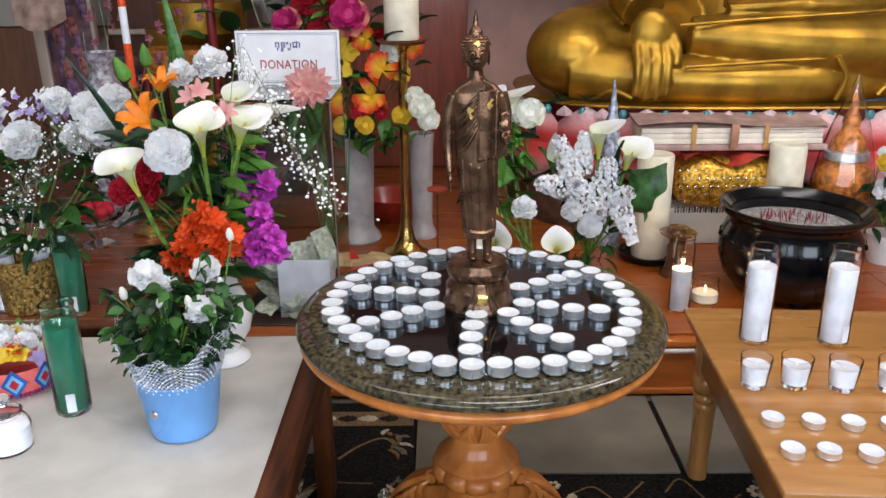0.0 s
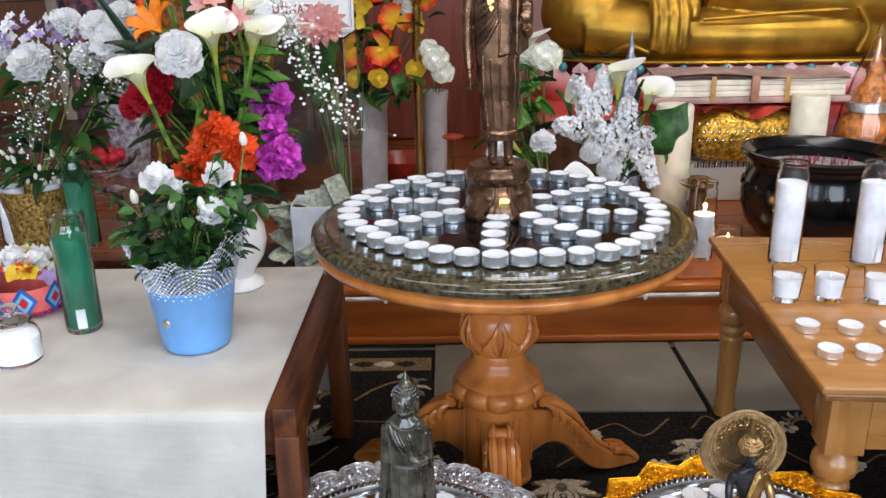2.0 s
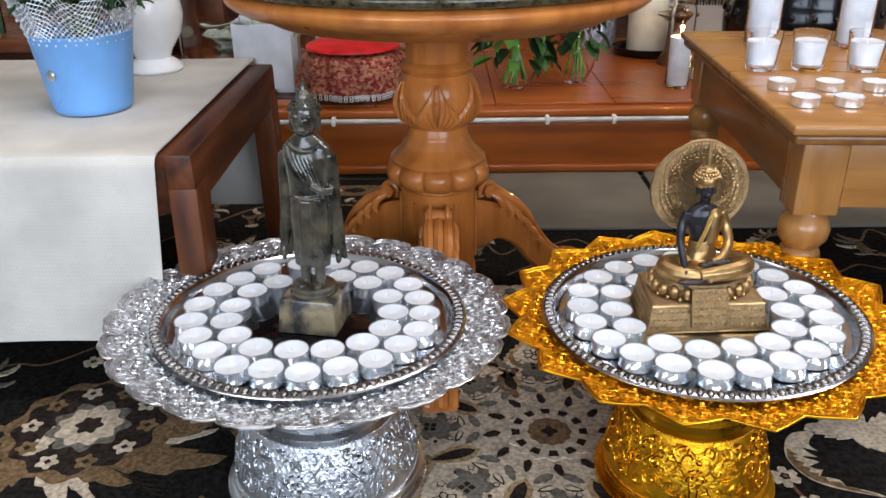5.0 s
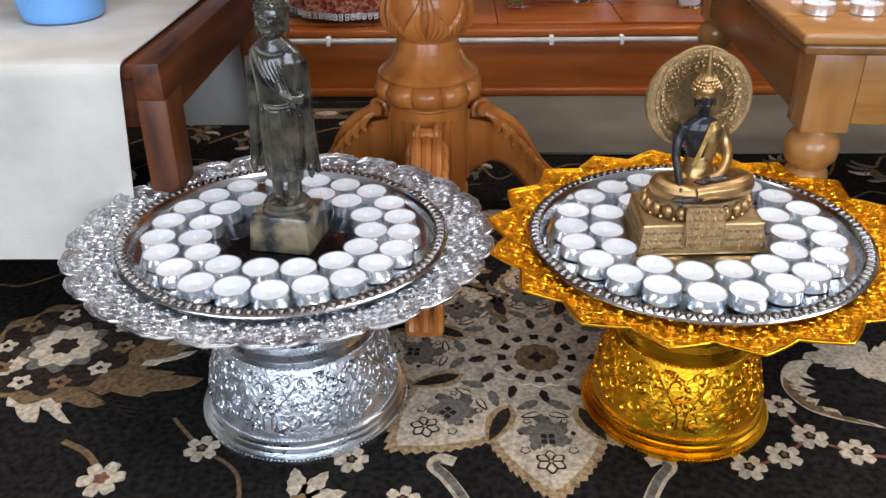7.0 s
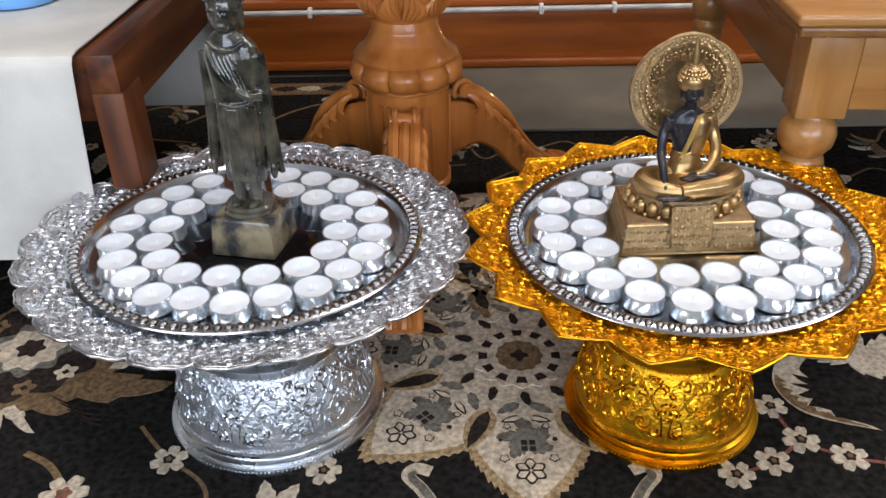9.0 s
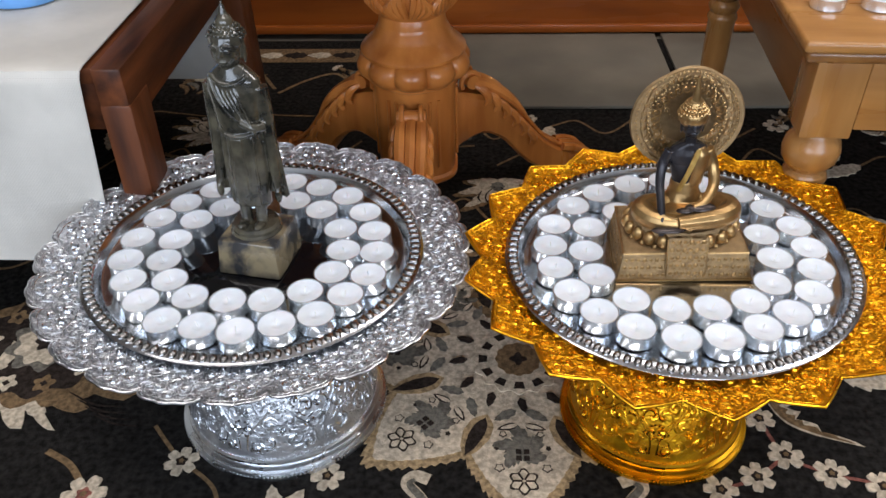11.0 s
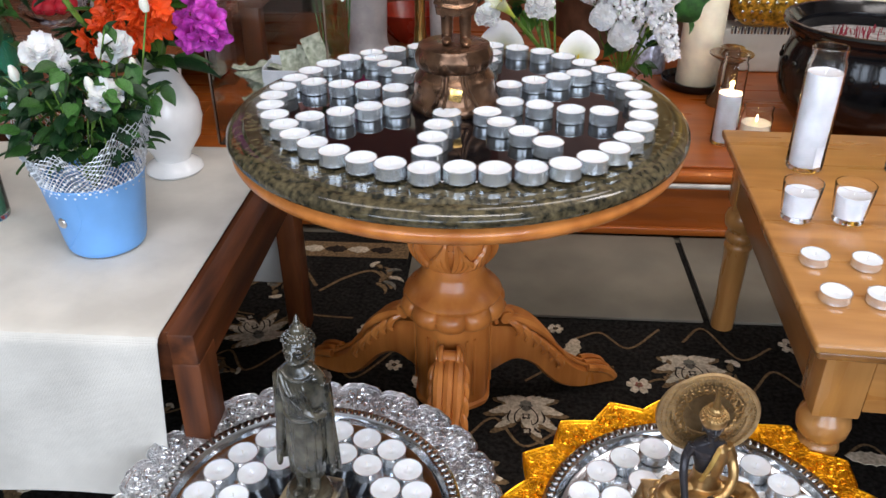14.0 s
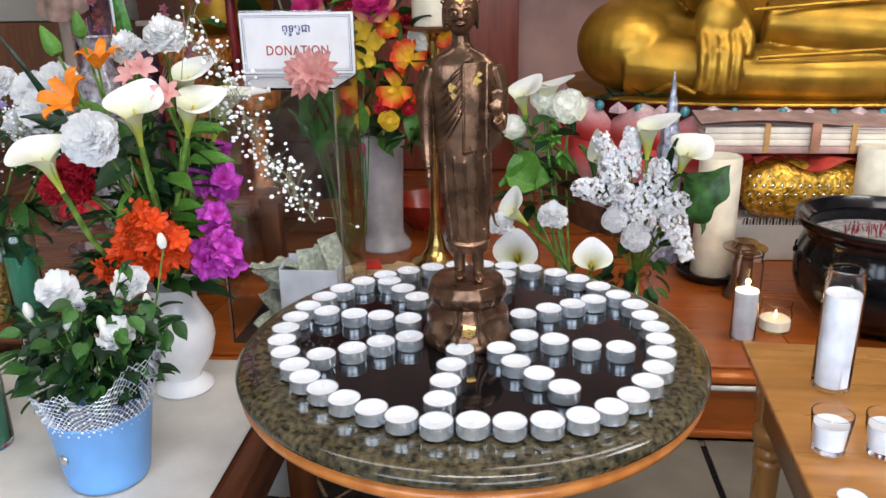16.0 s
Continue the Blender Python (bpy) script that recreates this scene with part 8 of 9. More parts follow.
throne = thing("lotus_throne", Matrix(), "pink and red painted lotus throne with a gold rim", "throne")
N = 96
for nm, rows, m_ in (("core", ((0.15, -0.10), (0.613, -0.06), (0.613, -0.4)), mat("throne_red", (0.30, 0.03, 0.03), 0.5, var=0.2)), ("plinth", ((0.1505, 0.02), (0.30, 0.02), (0.325, 0.0), (0.34, -0.04)), mat("plinth_brown", (0.10, 0.05, 0.03), 0.4, var=0.2)),
                     ("gold_rim", ((0.614, -0.05), (0.615, 0.000), (0.619, 0.004), (0.625, 0.001), (0.630, -0.015), (0.632, -0.4)), temple_gold)):
    part(nm, grid(lambda u, v: (*super_pt(2 * math.pi * u, float(np.interp(v * (len(rows) - 1), range(len(rows)), [r[1] for r in rows]))), float(np.interp(v * (len(rows) - 1), range(len(rows)), [r[0] for r in rows]))), N, (len(rows) - 1), close_u=True), m_, throne)


def lotus_petal(L, W, out):
    """Broad at the foot, drawn in to a point at the tip."""
    def fn(u, v):
        s = 2 * u - 1
        w = W * 0.5 * (0.80 + 0.20 * math.sin(math.pi * min(1.0, v / 0.9))) * (1 if v < 0.35 else max(0.0, 1 - ((v - 0.35) / 0.65) ** 2.1)) + 0.0008
        bulge = 0.24 * W * (1 - s * s) * math.sin(math.pi * min(1, v * 0.85 + 0.12)) ** 0.8
        return (s * w, -bulge - out * v * v, L * v + 0.004 * (1 - abs(s)) * v)
    return sheet2(grid(fn, 12, 16), 0.004)


pet_up = petal_mat("lotus_pink", (0.95, 0.70, 0.72), (0.86, 0.10, 0.09), 0.050, 0.150)
pet_dn = petal_mat("lotus_pink_low", (0.92, 0.66, 0.68), (0.86, 0.10, 0.09), 0.050, 0.150)
up_me, dn_me = mesh_of("petal", lotus_petal(0.165, 0.255, 0.01), pet_up, 0), mesh_of("petal", lotus_petal(0.160, 0.255, 0.012), pet_dn, 0)
jewel_me = mesh_of("jewel", ball((0, 0, 0), (0.016, 0.010, 0.018), 12, 8), mat("teal_jewel", (0.05, 0.24, 0.27), 0.15, coat=0.8))
bead_pink = mesh_of("point", lathe([(0.030, 0), (0.028, 0.014), (0.0, 0.036)], 4), petal_mat("point_pink", (0.90, 0.66, 0.68)))
steps = 720
acc = []
tot = 0.0
prev = Vector(super_pt(math.pi))
for i in range(steps + 1):
    a = math.pi + math.pi * i / steps
    q = Vector(super_pt(a))
    tot += (q - prev).length
    acc.append((tot, a))
    prev = q


def at_len(s):
    for i in range(1, len(acc)):
        if acc[i][0] >= s:
            return acc[i][1]
    return acc[-1][1]


count = int(tot / 0.215)
for i in range(count):
    s = tot * (i + 0.5) / count
    a = at_len(s)
    p, p2 = Vector(super_pt(a, -0.02)), Vector(super_pt(a + 0.004, -0.02))
    t = (p2 - p).normalized()
    turn = math.atan2(t.y, t.x)
    for me, z, flip in ((up_me, 0.452, 0), (dn_me, 0.478, 180)):
        ob = new("petal", me)
        ob.parent = throne
        ob.matrix_basis = Matrix.Translation((p.x, p.y, z)) @ Matrix.Rotation(turn, 4, "Z") @ Matrix.Rotation(radians(flip), 4, "Y")
beads_round = int(tot / 0.072)
for i in range(beads_round):
    q = Vector(super_pt(at_len(tot * (i + 0.5) / beads_round), 0.008))
    ob = new("jewel" if i % 2 else "point", jewel_me if i % 2 else bead_pink)
    ob.parent, ob.location = throne, (q.x, q.y, 0.596 if i % 2 else 0.580)
gbz = Geo()
gbz.add(tube(curve_pts([(1.30, 3.60, 0.86), (0.95, 3.45, 0.83), (0.62, 3.22, 0.80), (0.48, 3.12, 0.785)]), [0.22 - 0.06 * i / 18 for i in range(19)], 24))
gbz.add(ball((0.50, 3.13, 0.785), (0.175, 0.17, 0.155), 28, 18))
gbz.add(tube(curve_pts([(0.50, 3.07, 0.735), (0.85, 2.965, 0.71), (1.25, 2.94, 0.705), (1.70, 3.0, 0.72), (2.05, 3.10, 0.74)]), [0.115, 0.112, 0.108, 0.104, 0.10, 0.096, 0.092] + [0.088] * 12 + [0.10] * 6, 24))
gbz.add(tube(curve_pts([(2.10, 3.15, 0.80), (1.75, 3.0, 0.81), (1.35, 2.96, 0.83), (1.05, 2.965, 0.855), (0.90, 2.985, 0.865)]), [0.165 - 0.10 * (i / 24) for i in range(25)], 24))
gbz.add(ball((2.08, 3.15, 0.80), (0.19, 0.18, 0.165), 24, 16))
gbz.add(tube([(1.28, 3.55, 0.85), (1.28, 3.56, 1.2), (1.28, 3.57, 1.7)], [0.36, 0.31, 0.36], 32))
gbz.add(tube(curve_pts([(0.88, 3.5, 1.62), (0.74, 3.35, 1.30), (0.70, 3.15, 1.06), (0.735, 3.01, 0.95)]), [0.125 - 0.045 * i / 18 for i in range(19)], 20))
gbz.add(ball((0.748, 2.925, 0.875), (0.078, 0.042, 0.090), 20, 14))
for k in range(4):
    x = 0.690 + 0.036 * k
    gbz.add(tube(curve_pts([(x, 2.905, 0.84), (x + 0.002, 2.865, 0.78), (x + 0.001, 2.858, 0.71), (x - 0.002, 2.866, 0.648 + 0.010 * abs(k - 1.5))]), [0.0178 - 0.003 * i / 18 for i in range(19)], 10))
gbz.add(tube(curve_pts([(0.815, 2.93, 0.88), (0.835, 2.895, 0.82), (0.832, 2.885, 0.765)]), [0.024 - 0.008 * i / 12 for i in range(13)], 10))
gbz.add(ball((1.32, 3.02, 0.965), (0.30, 0.10, 0.040), 24, 12))
for k in range(3):
    gbz.add(tube(curve_pts([(1.45, 2.96 + 0.03 * k, 0.985 + 0.02 * k), (1.2, 2.94 + 0.03 * k, 0.968 + 0.018 * k), (1.02, 2.95 + 0.03 * k, 0.958 + 0.016 * k)]), 0.022, 10))
gbz.add(tube(curve_pts([(1.70, 3.5, 1.6), (1.80, 3.35, 1.25), (1.66, 3.1, 1.02), (1.48, 3.02, 0.985)]), [0.12 - 0.05 * i / 18 for i in range(19)], 18))
gold_skin = fused(gbz, 0.0075, 2)
folds = Geo()
folds.add(tube(curve_pts([(0.86, 2.865, 0.765), (1.15, 2.842, 0.785), (1.5, 2.885, 0.80), (1.9, 2.99, 0.85)]), 0.0075, 8))
folds.add(tube(curve_pts([(0.84, 2.90, 0.905), (1.1, 2.885, 0.925), (1.45, 2.885, 0.945), (1.8, 2.92, 0.965)]), 0.007, 8))
folds.add(tube(curve_pts([(1.385, 2.845, 0.80), (1.42, 2.838, 0.73), (1.40, 2.852, 0.65)]), 0.010, 8))
folds.add(tube(curve_pts([(1.56, 2.885, 0.80), (1.62, 2.885, 0.74), (1.57, 2.895, 0.66)]), 0.010, 8))
folds.add(tube(curve_pts([(0.56, 2.97, 0.640), (0.62, 2.93, 0.675), (0.69, 2.90, 0.652)]), 0.010, 8))
solo_multi("golden_statue", [(gold_skin, temple_gold), (folds, temple_gold)], Matrix.Translation((0, 0, 0.002)), "large golden seated statue on a lotus throne", "statue")
sprig = Bouquet("dried_sprig", (0.42, 2.90, 0.632), "dark dried leaf sprig lying on the throne edge", "sprig")
for k in range(16):
    sprig.leaf(leaf_dark, (0.36 + 0.012 * k, 2.90 + rn.uniform(-0.01, 0.02), 0.634 + rn.uniform(0, 0.012)), (rn.uniform(-1, 1), rn.uniform(-.6, .3), 0.15), 0.07, 0.18, 0.1)

# ---- back of the hall ----
rear = solo("wall_panel", box(-1.45, 0.127, 3.94, 3.99, 0.155, 1.9, 0.004), wood("dark_red_panel", (0.30, 0.070, 0.038), (0.18, 0.040, 0.022), 0.4, "Z"), Matrix(), "dark red wooden wall panel behind the altar", "panel", kind="structure")
solo("wainscot", box(X0 + 0.01, -1.46, 3.98, 4.03, 0.155, 0.84, 0.006), wood("brown_wainscot", (0.26, 0.10, 0.045), (0.16, 0.06, 0.03), 0.4, "Z"), Matrix(), "brown wooden wainscot panel along the wall", "panel", kind="structure")
solo("ivory_panel", box(X0 + 0.01, -1.46, 3.99, 4.02, 0.845, 2.2, 0.004), plaster, Matrix(), "ivory painted upper wall panel", "panel", kind="structure")
nb = thing("name_board", Matrix.Translation((0.60, 3.90, 1.045)), "dark red board with gold lettering on the wall", "sign")
part("board", box(-0.75, 0.60, -0.015, 0.015, 0.0, 0.26, 0.004), mat("maroon_board", (0.10, 0.012, 0.016), 0.35), nb)
part("moulding", box(-0.77, 0.62, -0.02, 0.02, -0.025, -0.0005, 0.005), mahogany, nb)
for k in range(26):
    part("letter_bar", box(-0.72 + 0.05 * k, -0.685 + 0.05 * k, -0.019, -0.0155, 0.03, 0.06 + 0.02 * (k % 3), 0.001, 1), brass, nb)

# leaning painting, porcelain and candles at the back left
pn = thing("painting", Matrix.Translation((-1.310, 3.32, 0.362)) @ Matrix.Rotation(radians(-8), 4, "X") @ Matrix.Rotation(radians(-4.8), 4, "Y"), "framed purple and rose painting leaning at the back", "painting")
art = mat("purple_rose_paint", (0.030, 0.020, 0.045), 0.5, var=0.35, scale=26, second=(0.19, 0.08, 0.085), sharp=0.4, bump=0.2)
part("canvas", box(-0.26, -0.075, -0.008, 0.008, 0.03, 0.80, 0.002), art, pn)
fr_w = wood("pale_frame_wood", (0.44, 0.34, 0.28), (0.33, 0.24, 0.19), 0.5, "Z")
part("frame_side", box(-0.31, -0.262, -0.02, 0.02, 0.0, 0.85, 0.005), fr_w, pn)
part("frame_side", box(-0.073, -0.058, -0.02, 0.02, 0.0, 0.85, 0.004), fr_w, pn)
part("frame_rail", box(-0.31, -0.058, -0.02, 0.02, -0.02, -0.0005, 0.005), fr_w, pn)
part("frame_rail", box(-0.31, -0.058, -0.02, 0.02, 0.8505, 0.89, 0.005), fr_w, pn)
rose_paint = mat("rose_brush_paint", (0.30, 0.10, 0.085), 0.55, var=0.35, scale=40, bump=0.3)
mauve_paint = mat("mauve_brush_paint", (0.17, 0.085, 0.16), 0.55, var=0.35, scale=40, bump=0.3)
for k in range(14):
    part("brush_stroke", ball((0, 0, 0), (0.012 + 0.006 * (k % 3), 0.05 + 0.02 * (k % 4), 0.002), 12, 4), (rose_paint, mauve_paint)[k % 2], pn).matrix_basis = place((-0.24 + 0.011 * k, -0.0085 - 0.0002 * k, 0.20 + 0.085 * ((k * 5) % 6)), (0, -1, 0), 0.2 * (k % 3 - 1))


def drape_fn(u, v):
    return (0.20 * u, -0.05 + 0.012 * math.sin(14 * u) * v - 0.02 * v, -(0.13 + 0.05 * math.sin(2.6 * u + 0.4)) * v)


dc = part("drape", plate(drape_fn, 24, 10, 0.004), mat("dusty_pink_cloth", (0.40, 0.27, 0.22), 0.85, var=0.15, scale=20, bump=0.3), pn, "dusty pink cloth draped over the frame")
dc.matrix_basis = pn.matrix_basis.inverted() @ Matrix.Translation((-1.645, 3.27, 1.06))
rc = thing("rear_cabinet", Matrix.Translation((-1.36, 3.42, 0.1505)), "dark wooden altar cabinet behind the offerings", "cabinet")
part("body", box(0.0, 0.78, 0.0, 0.40, 0.0, 1.25, 0.006), dark_wood, rc)
part("shelf", box(0.0, 0.78, -0.035, -0.001, 0.70, 0.722, 0.004), fr_w, rc)
part("valance", plate(lambda u, v: (0.02 + 0.74 * u, -0.03 - 0.012 * math.sin(26 * u), 1.10 - 0.16 * v), 60, 8, 0.003), mat("brown_brocade", (0.16, 0.075, 0.055), 0.7, var=0.3, scale=60, bump=0.3), rc, "brown brocade valance")
tassel_m = mat("pale_tassel", (0.42, 0.33, 0.27), 0.8)
for k in range(26):
    part("tassel", tube([(0.035 + 0.028 * k, -0.048, 0.945), (0.036 + 0.028 * k, -0.050, 0.92), (0.035 + 0.028 * k, -0.050, 0.885)], [0.003, 0.007, 0.009], 7), tassel_m, rc)
wide_t = thing("rear_table", Matrix(), "dark wooden table along the back of the altar", "table")
part("tabletop", box(-1.95, -0.60, 2.62, 3.5, 0.36, 0.3845, 0.004), mahogany, wide_t)
for x in (-1.9, -0.65):
    for y in (2.67, 3.45):
        part("leg", box(x - 0.03, x + 0.03, y - 0.03, y + 0.03, 0.1502, 0.36, 0.004), mahogany_v, wide_t)
solo("porcelain_vase", lathe([(0, 0), (0.040, 0), (0.045, 0.01), (0.070, 0.20), (0.072, 0.30), (0.055, 0.40), (0.034, 0.44), (0.032, 0.47), (0.046, 0.505), (0.044, 0.505), (0.028, 0.47), (0, 0.40)], 40), mat("grey_porcelain", (0.50, 0.50, 0.52), 0.2, var=0.3, scale=60, second=(0.16, 0.11, 0.15), coat=0.4), Matrix.Translation((-0.962, 2.30, 0.3855)), "grey patterned porcelain vase on the brown table", "vase")
tp = thing("taper_candle", Matrix.Translation((-0.842, 2.20, 0.3855)), "tall white and orange taper candle in a holder", "candle")
part("holder", lathe([(0, 0), (0.05, 0), (0.05, 0.01), (0.015, 0.03), (0.010, 0.40), (0.022, 0.42), (0, 0.42)], 24), brass, tp)
part("lower_wax", tube([(0, 0, 0.42), (0, 0, 0.535)], 0.0105, 14), fire_petal, tp)
part("upper_wax", tube([(0, 0, 0.5355), (-0.001, 0, 0.63)], 0.0100, 14), wax, tp)
part("tip_wax", tube([(-0.001, 0, 0.6305), (-0.002, 0, 0.70), (-0.002, 0, 0.71)], [0.0100, 0.0095, 0.002], 14), fire_petal, tp)
cp = thing("crystal_compote", Matrix.Translation((-0.955, 2.10, 0.3855)), "cut crystal footed dish with red fruit", "dish")
part("glass", lathe([(0, 0), (0.045, 0), (0.042, 0.008), (0.014, 0.02), (0.012, 0.045), (0.03, 0.055), (0.072, 0.085), (0.080, 0.105), (0.077, 0.105), (0.068, 0.088), (0.02, 0.062), (0, 0.060)], 36, lambda a, r, z: 1 + 0.03 * math.cos(18 * a)), clear_glass, cp).visible_shadow = False
for k in range(8):
    part("fruit", ball((0.036 * math.cos(k * 0.8), 0.036 * math.sin(k * 0.8), 0.10), 0.018, 12, 8), red_petal, cp)
dark_red_wax = mat("dark_red_wax", (0.18, 0.010, 0.014), 0.45, var=0.1, scale=20)
for x, y, h in ((-0.803, 2.90, 0.78), (-1.05, 2.9, 0.45)):
    solo("red_candle", lathe([(0, 0), (0.016, 0), (0.016, h), (0.012, h + 0.004), (0, h + 0.003)], 20), dark_red_wax, Matrix.Translation((x, y, 0.385)), "tall dark red taper candle at the back", "candle", "red candles")
for x, y, s, c in ((-0.925, 2.88, 0.118, orange_m), (-0.89, 3.12, 0.155, temple_gold), (-1.15, 3.0, 0.11, art), (-0.70, 2.75, 0.08, orange_m), (-1.0, 3.2, 0.13, temple_gold)):
    solo("offering_bowl", lathe([(0, 0), (0.5 * s, 0), (0.3 * s, 0.3 * s), (0.4 * s, 2.8 * s), (s, 3.2 * s), (1.05 * s, 3.9 * s), (0.95 * s, 3.9 * s), (0, 3.5 * s)], 32), c, Matrix.Translation((x, y, 0.385)), "coloured footed offering bowl on the rear table", "bowl", "offering bowls")
dr = Bouquet("dark_leaf_plant", (-0.55, 3.0, 0.385), "dark leafy plant with red blooms at the back", "plant")
for k in range(70):
    dr.leaf((leaf_dark, leaf_mat)[k % 2], (-0.50 + rn.gauss(0, 0.13), 2.95 + rn.uniform(-.1, .1), rn.uniform(0.70, 1.15)), (rn.uniform(-1, 1), -0.6, rn.uniform(-.4, .8)), rn.uniform(0.08, 0.16), 0.45, 0.3)
for k in range(6):
    dr.put("red_bloom", ME["redcarn"], (-0.50 + rn.gauss(0, 0.12), 2.88, rn.uniform(0.85, 1.1)), (0, -0.9, 0.3), 0, 0.05)
part("stake", tube([(0, 0, 0), (0.0, -0.02, 0.45)], 0.02, 8), dark_wood, dr.t)
for k in range(5):
    part("stem", tube(curve_pts([(0, 0, 0.3), (rn.uniform(-.1, .1), -0.05, 0.5), (rn.uniform(-.2, .2), -0.08, 0.72)], 5), 0.004, 6), dry_stem, dr.t)
bs = Bouquet("blossom_branch", (-1.05, 2.60, 0.3855), "dried blossom branches with dark pink buds", "branches")
for k in range(9):
    e = Vector((-1.25 + rn.uniform(-.1, .55), 2.6 + rn.uniform(-.1, .1), rn.uniform(0.75, 1.1)))
    part("twig", tube([q - bs.o for q in curve_pts([(-1.05, 2.6, 0.39), (Vector((-1.05, 2.6, 0.39)) + e) / 2 + Vector((rn.uniform(-.04, .04), 0, 0.05)), e], 5)], [0.003 - 0.0002 * i for i in range(11)], 5), dry_stem, bs.t)
    for j in range(5):
        bs.put("small_blossom", ME["dusty"], e + Vector((rn.uniform(-.05, .05), rn.uniform(-.04, .02), rn.uniform(-.1, .05))), (rn.uniform(-1, 1), -0.8, 0.3), 0, 0.7)

shifted(seen_so_far, REAR)

# ---- rug pattern ----
rug_cream = mat("rug_cream_wool", (0.52, 0.43, 0.32), 0.95, var=0.15, scale=160, bump=0.5, bscale=420)
rug_tan = mat("rug_tan_wool", (0.18, 0.115, 0.06), 0.95, var=0.18, scale=160, bump=0.5, bscale=420)
rug_grey = mat("rug_taupe_wool", (0.15, 0.135, 0.11), 0.95, var=0.18, scale=160, bump=0.5, bscale=420)
rug_dark = mat("rug_dark_wool", (0.030, 0.022, 0.018), 0.95, var=0.2, scale=160, bump=0.5, bscale=420)
rug_gold = mat("rug_straw_wool", (0.36, 0.25, 0.135), 0.95, var=0.20, scale=160, bump=0.5, bscale=420)
rug_rust = mat("rug_rust_wool", (0.22, 0.085, 0.065), 0.95, var=0.18, scale=160, bump=0.5, bscale=420)
rr = random.Random(21)


def flat(outline, level):
    """A pile figure that lies on the rug; level orders the layers."""
    return slab(outline, 0.0002, 0.0008 * (level + 1))


def leaf_outline(L, W, teeth=7, jag=0.18):
    """A toothed leaf along +x."""
    up, n = [], teeth * 4
    for i in range(n + 1):
        t = i / n
        w = W * 0.5 * math.sin(math.pi * t ** 0.8) ** 0.8 * (1 - jag * (0.5 + 0.5 * math.cos(2 * math.pi * teeth * t)))
        up.append((L * (t + 0.02 * math.sin(2 * math.pi * teeth * t)), w))
    return up + [(x, -y) for x, y in reversed(up[1:-1])]


def rosette_outline(r, n=6, deep=0.28):
    return [(r * (1 - deep * (0.5 - 0.5 * math.cos(n * a))) * math.cos(a), r * (1 - deep * (0.5 - 0.5 * math.cos(n * a))) * math.sin(a)) for a in [2 * math.pi * i / (n * 6) for i in range(n * 6)]]


def motif(geo, material, x, y, turn, size=1.0, mirror=1):
    ob = part("rug_figure", geo, material, rug)
    ob.matrix_basis = Matrix.Translation((x, y, 0)) @ Matrix.Rotation(radians(turn), 4, "Z") @ Matrix.Diagonal((size, size * mirror, 1, 1))
    return ob


def small_flower(x, y, r=0.020, turn=0, core=None):
    petals = Geo()
    for k in range(6):
        petals.add(turned(flat([(r * (0.58 + 0.44 * math.cos(b) * (1 - 0.14 * math.cos(4 * b))), r * 0.29 * math.sin(b) * (1 + 0.25 * math.cos(b))) for b in [math.pi * j / 8 for j in range(16)]], 1 + 0.1 * k), 60 * k + rr.uniform(-6, 6)))
    motif(petals, rug_cream, x, y, turn)
    motif(flat(rosette_outline(r * 0.36, 5), 2), core or rug_dark, x, y, turn)
    motif(flat(rosette_outline(r * 0.16, 5), 3), rug_tan, x, y, turn)


def jag_leaf(L, W, teeth, bend, tip_side=1):
    """A curled leaf with torn, unequal teeth, bending to one side."""
    up, lo, n = [], [], teeth * 5
    for i in range(n + 1):
        t = i / n
        w = W * 0.5 * math.sin(math.pi * t ** 0.75) ** 0.7 + 0.0004
        saw = (teeth * t) % 1.0
        a = bend * t * t
        cx, cy = L * t * math.cos(a), L * t * math.sin(a)
        up.append((cx - w * (0.55 + 0.45 * saw) * math.sin(a) + 0.10 * W * saw, cy + w * (0.55 + 0.45 * saw) * math.cos(a)))
        lo.append((cx + w * (0.70 + 0.30 * saw) * math.sin(a) + 0.06 * W * saw, cy - w * (0.70 + 0.30 * saw) * math.cos(a)))
    return up + list(reversed(lo[1:-1]))


def turned(geo, deg, dx=0.0, dy=0.0, flip=1):
    return Geo().add(geo, Matrix.Translation((dx, dy, 0)) @ Matrix.Rotation(radians(deg), 4, "Z") @ Matrix.Diagonal((1, flip, 1, 1)))


def stroke(pts, w, level):
    """A thin drawn line of pile."""
    run = curve_pts([(x, y, 0) for x, y in pts], 6)
    g, m = Geo(), len(run)
    z = 0.0002 + 0.0008 * (level + 1)
    for side in (1, -1):
        for i, p in enumerate(run):
            d = run[min(i + 1, m - 1)] - run[max(i - 1, 0)]
            n = Vector((-d.y, d.x, 0)).normalized() * w * side * math.sin(math.pi * (0.15 + 0.7 * i / (m - 1)))
            g.v.append(Vector((p.x + n.x, p.y + n.y, z)))
    g.f = [(i, m + i, m + i + 1, i + 1) for i in range(m - 1)]
    return g


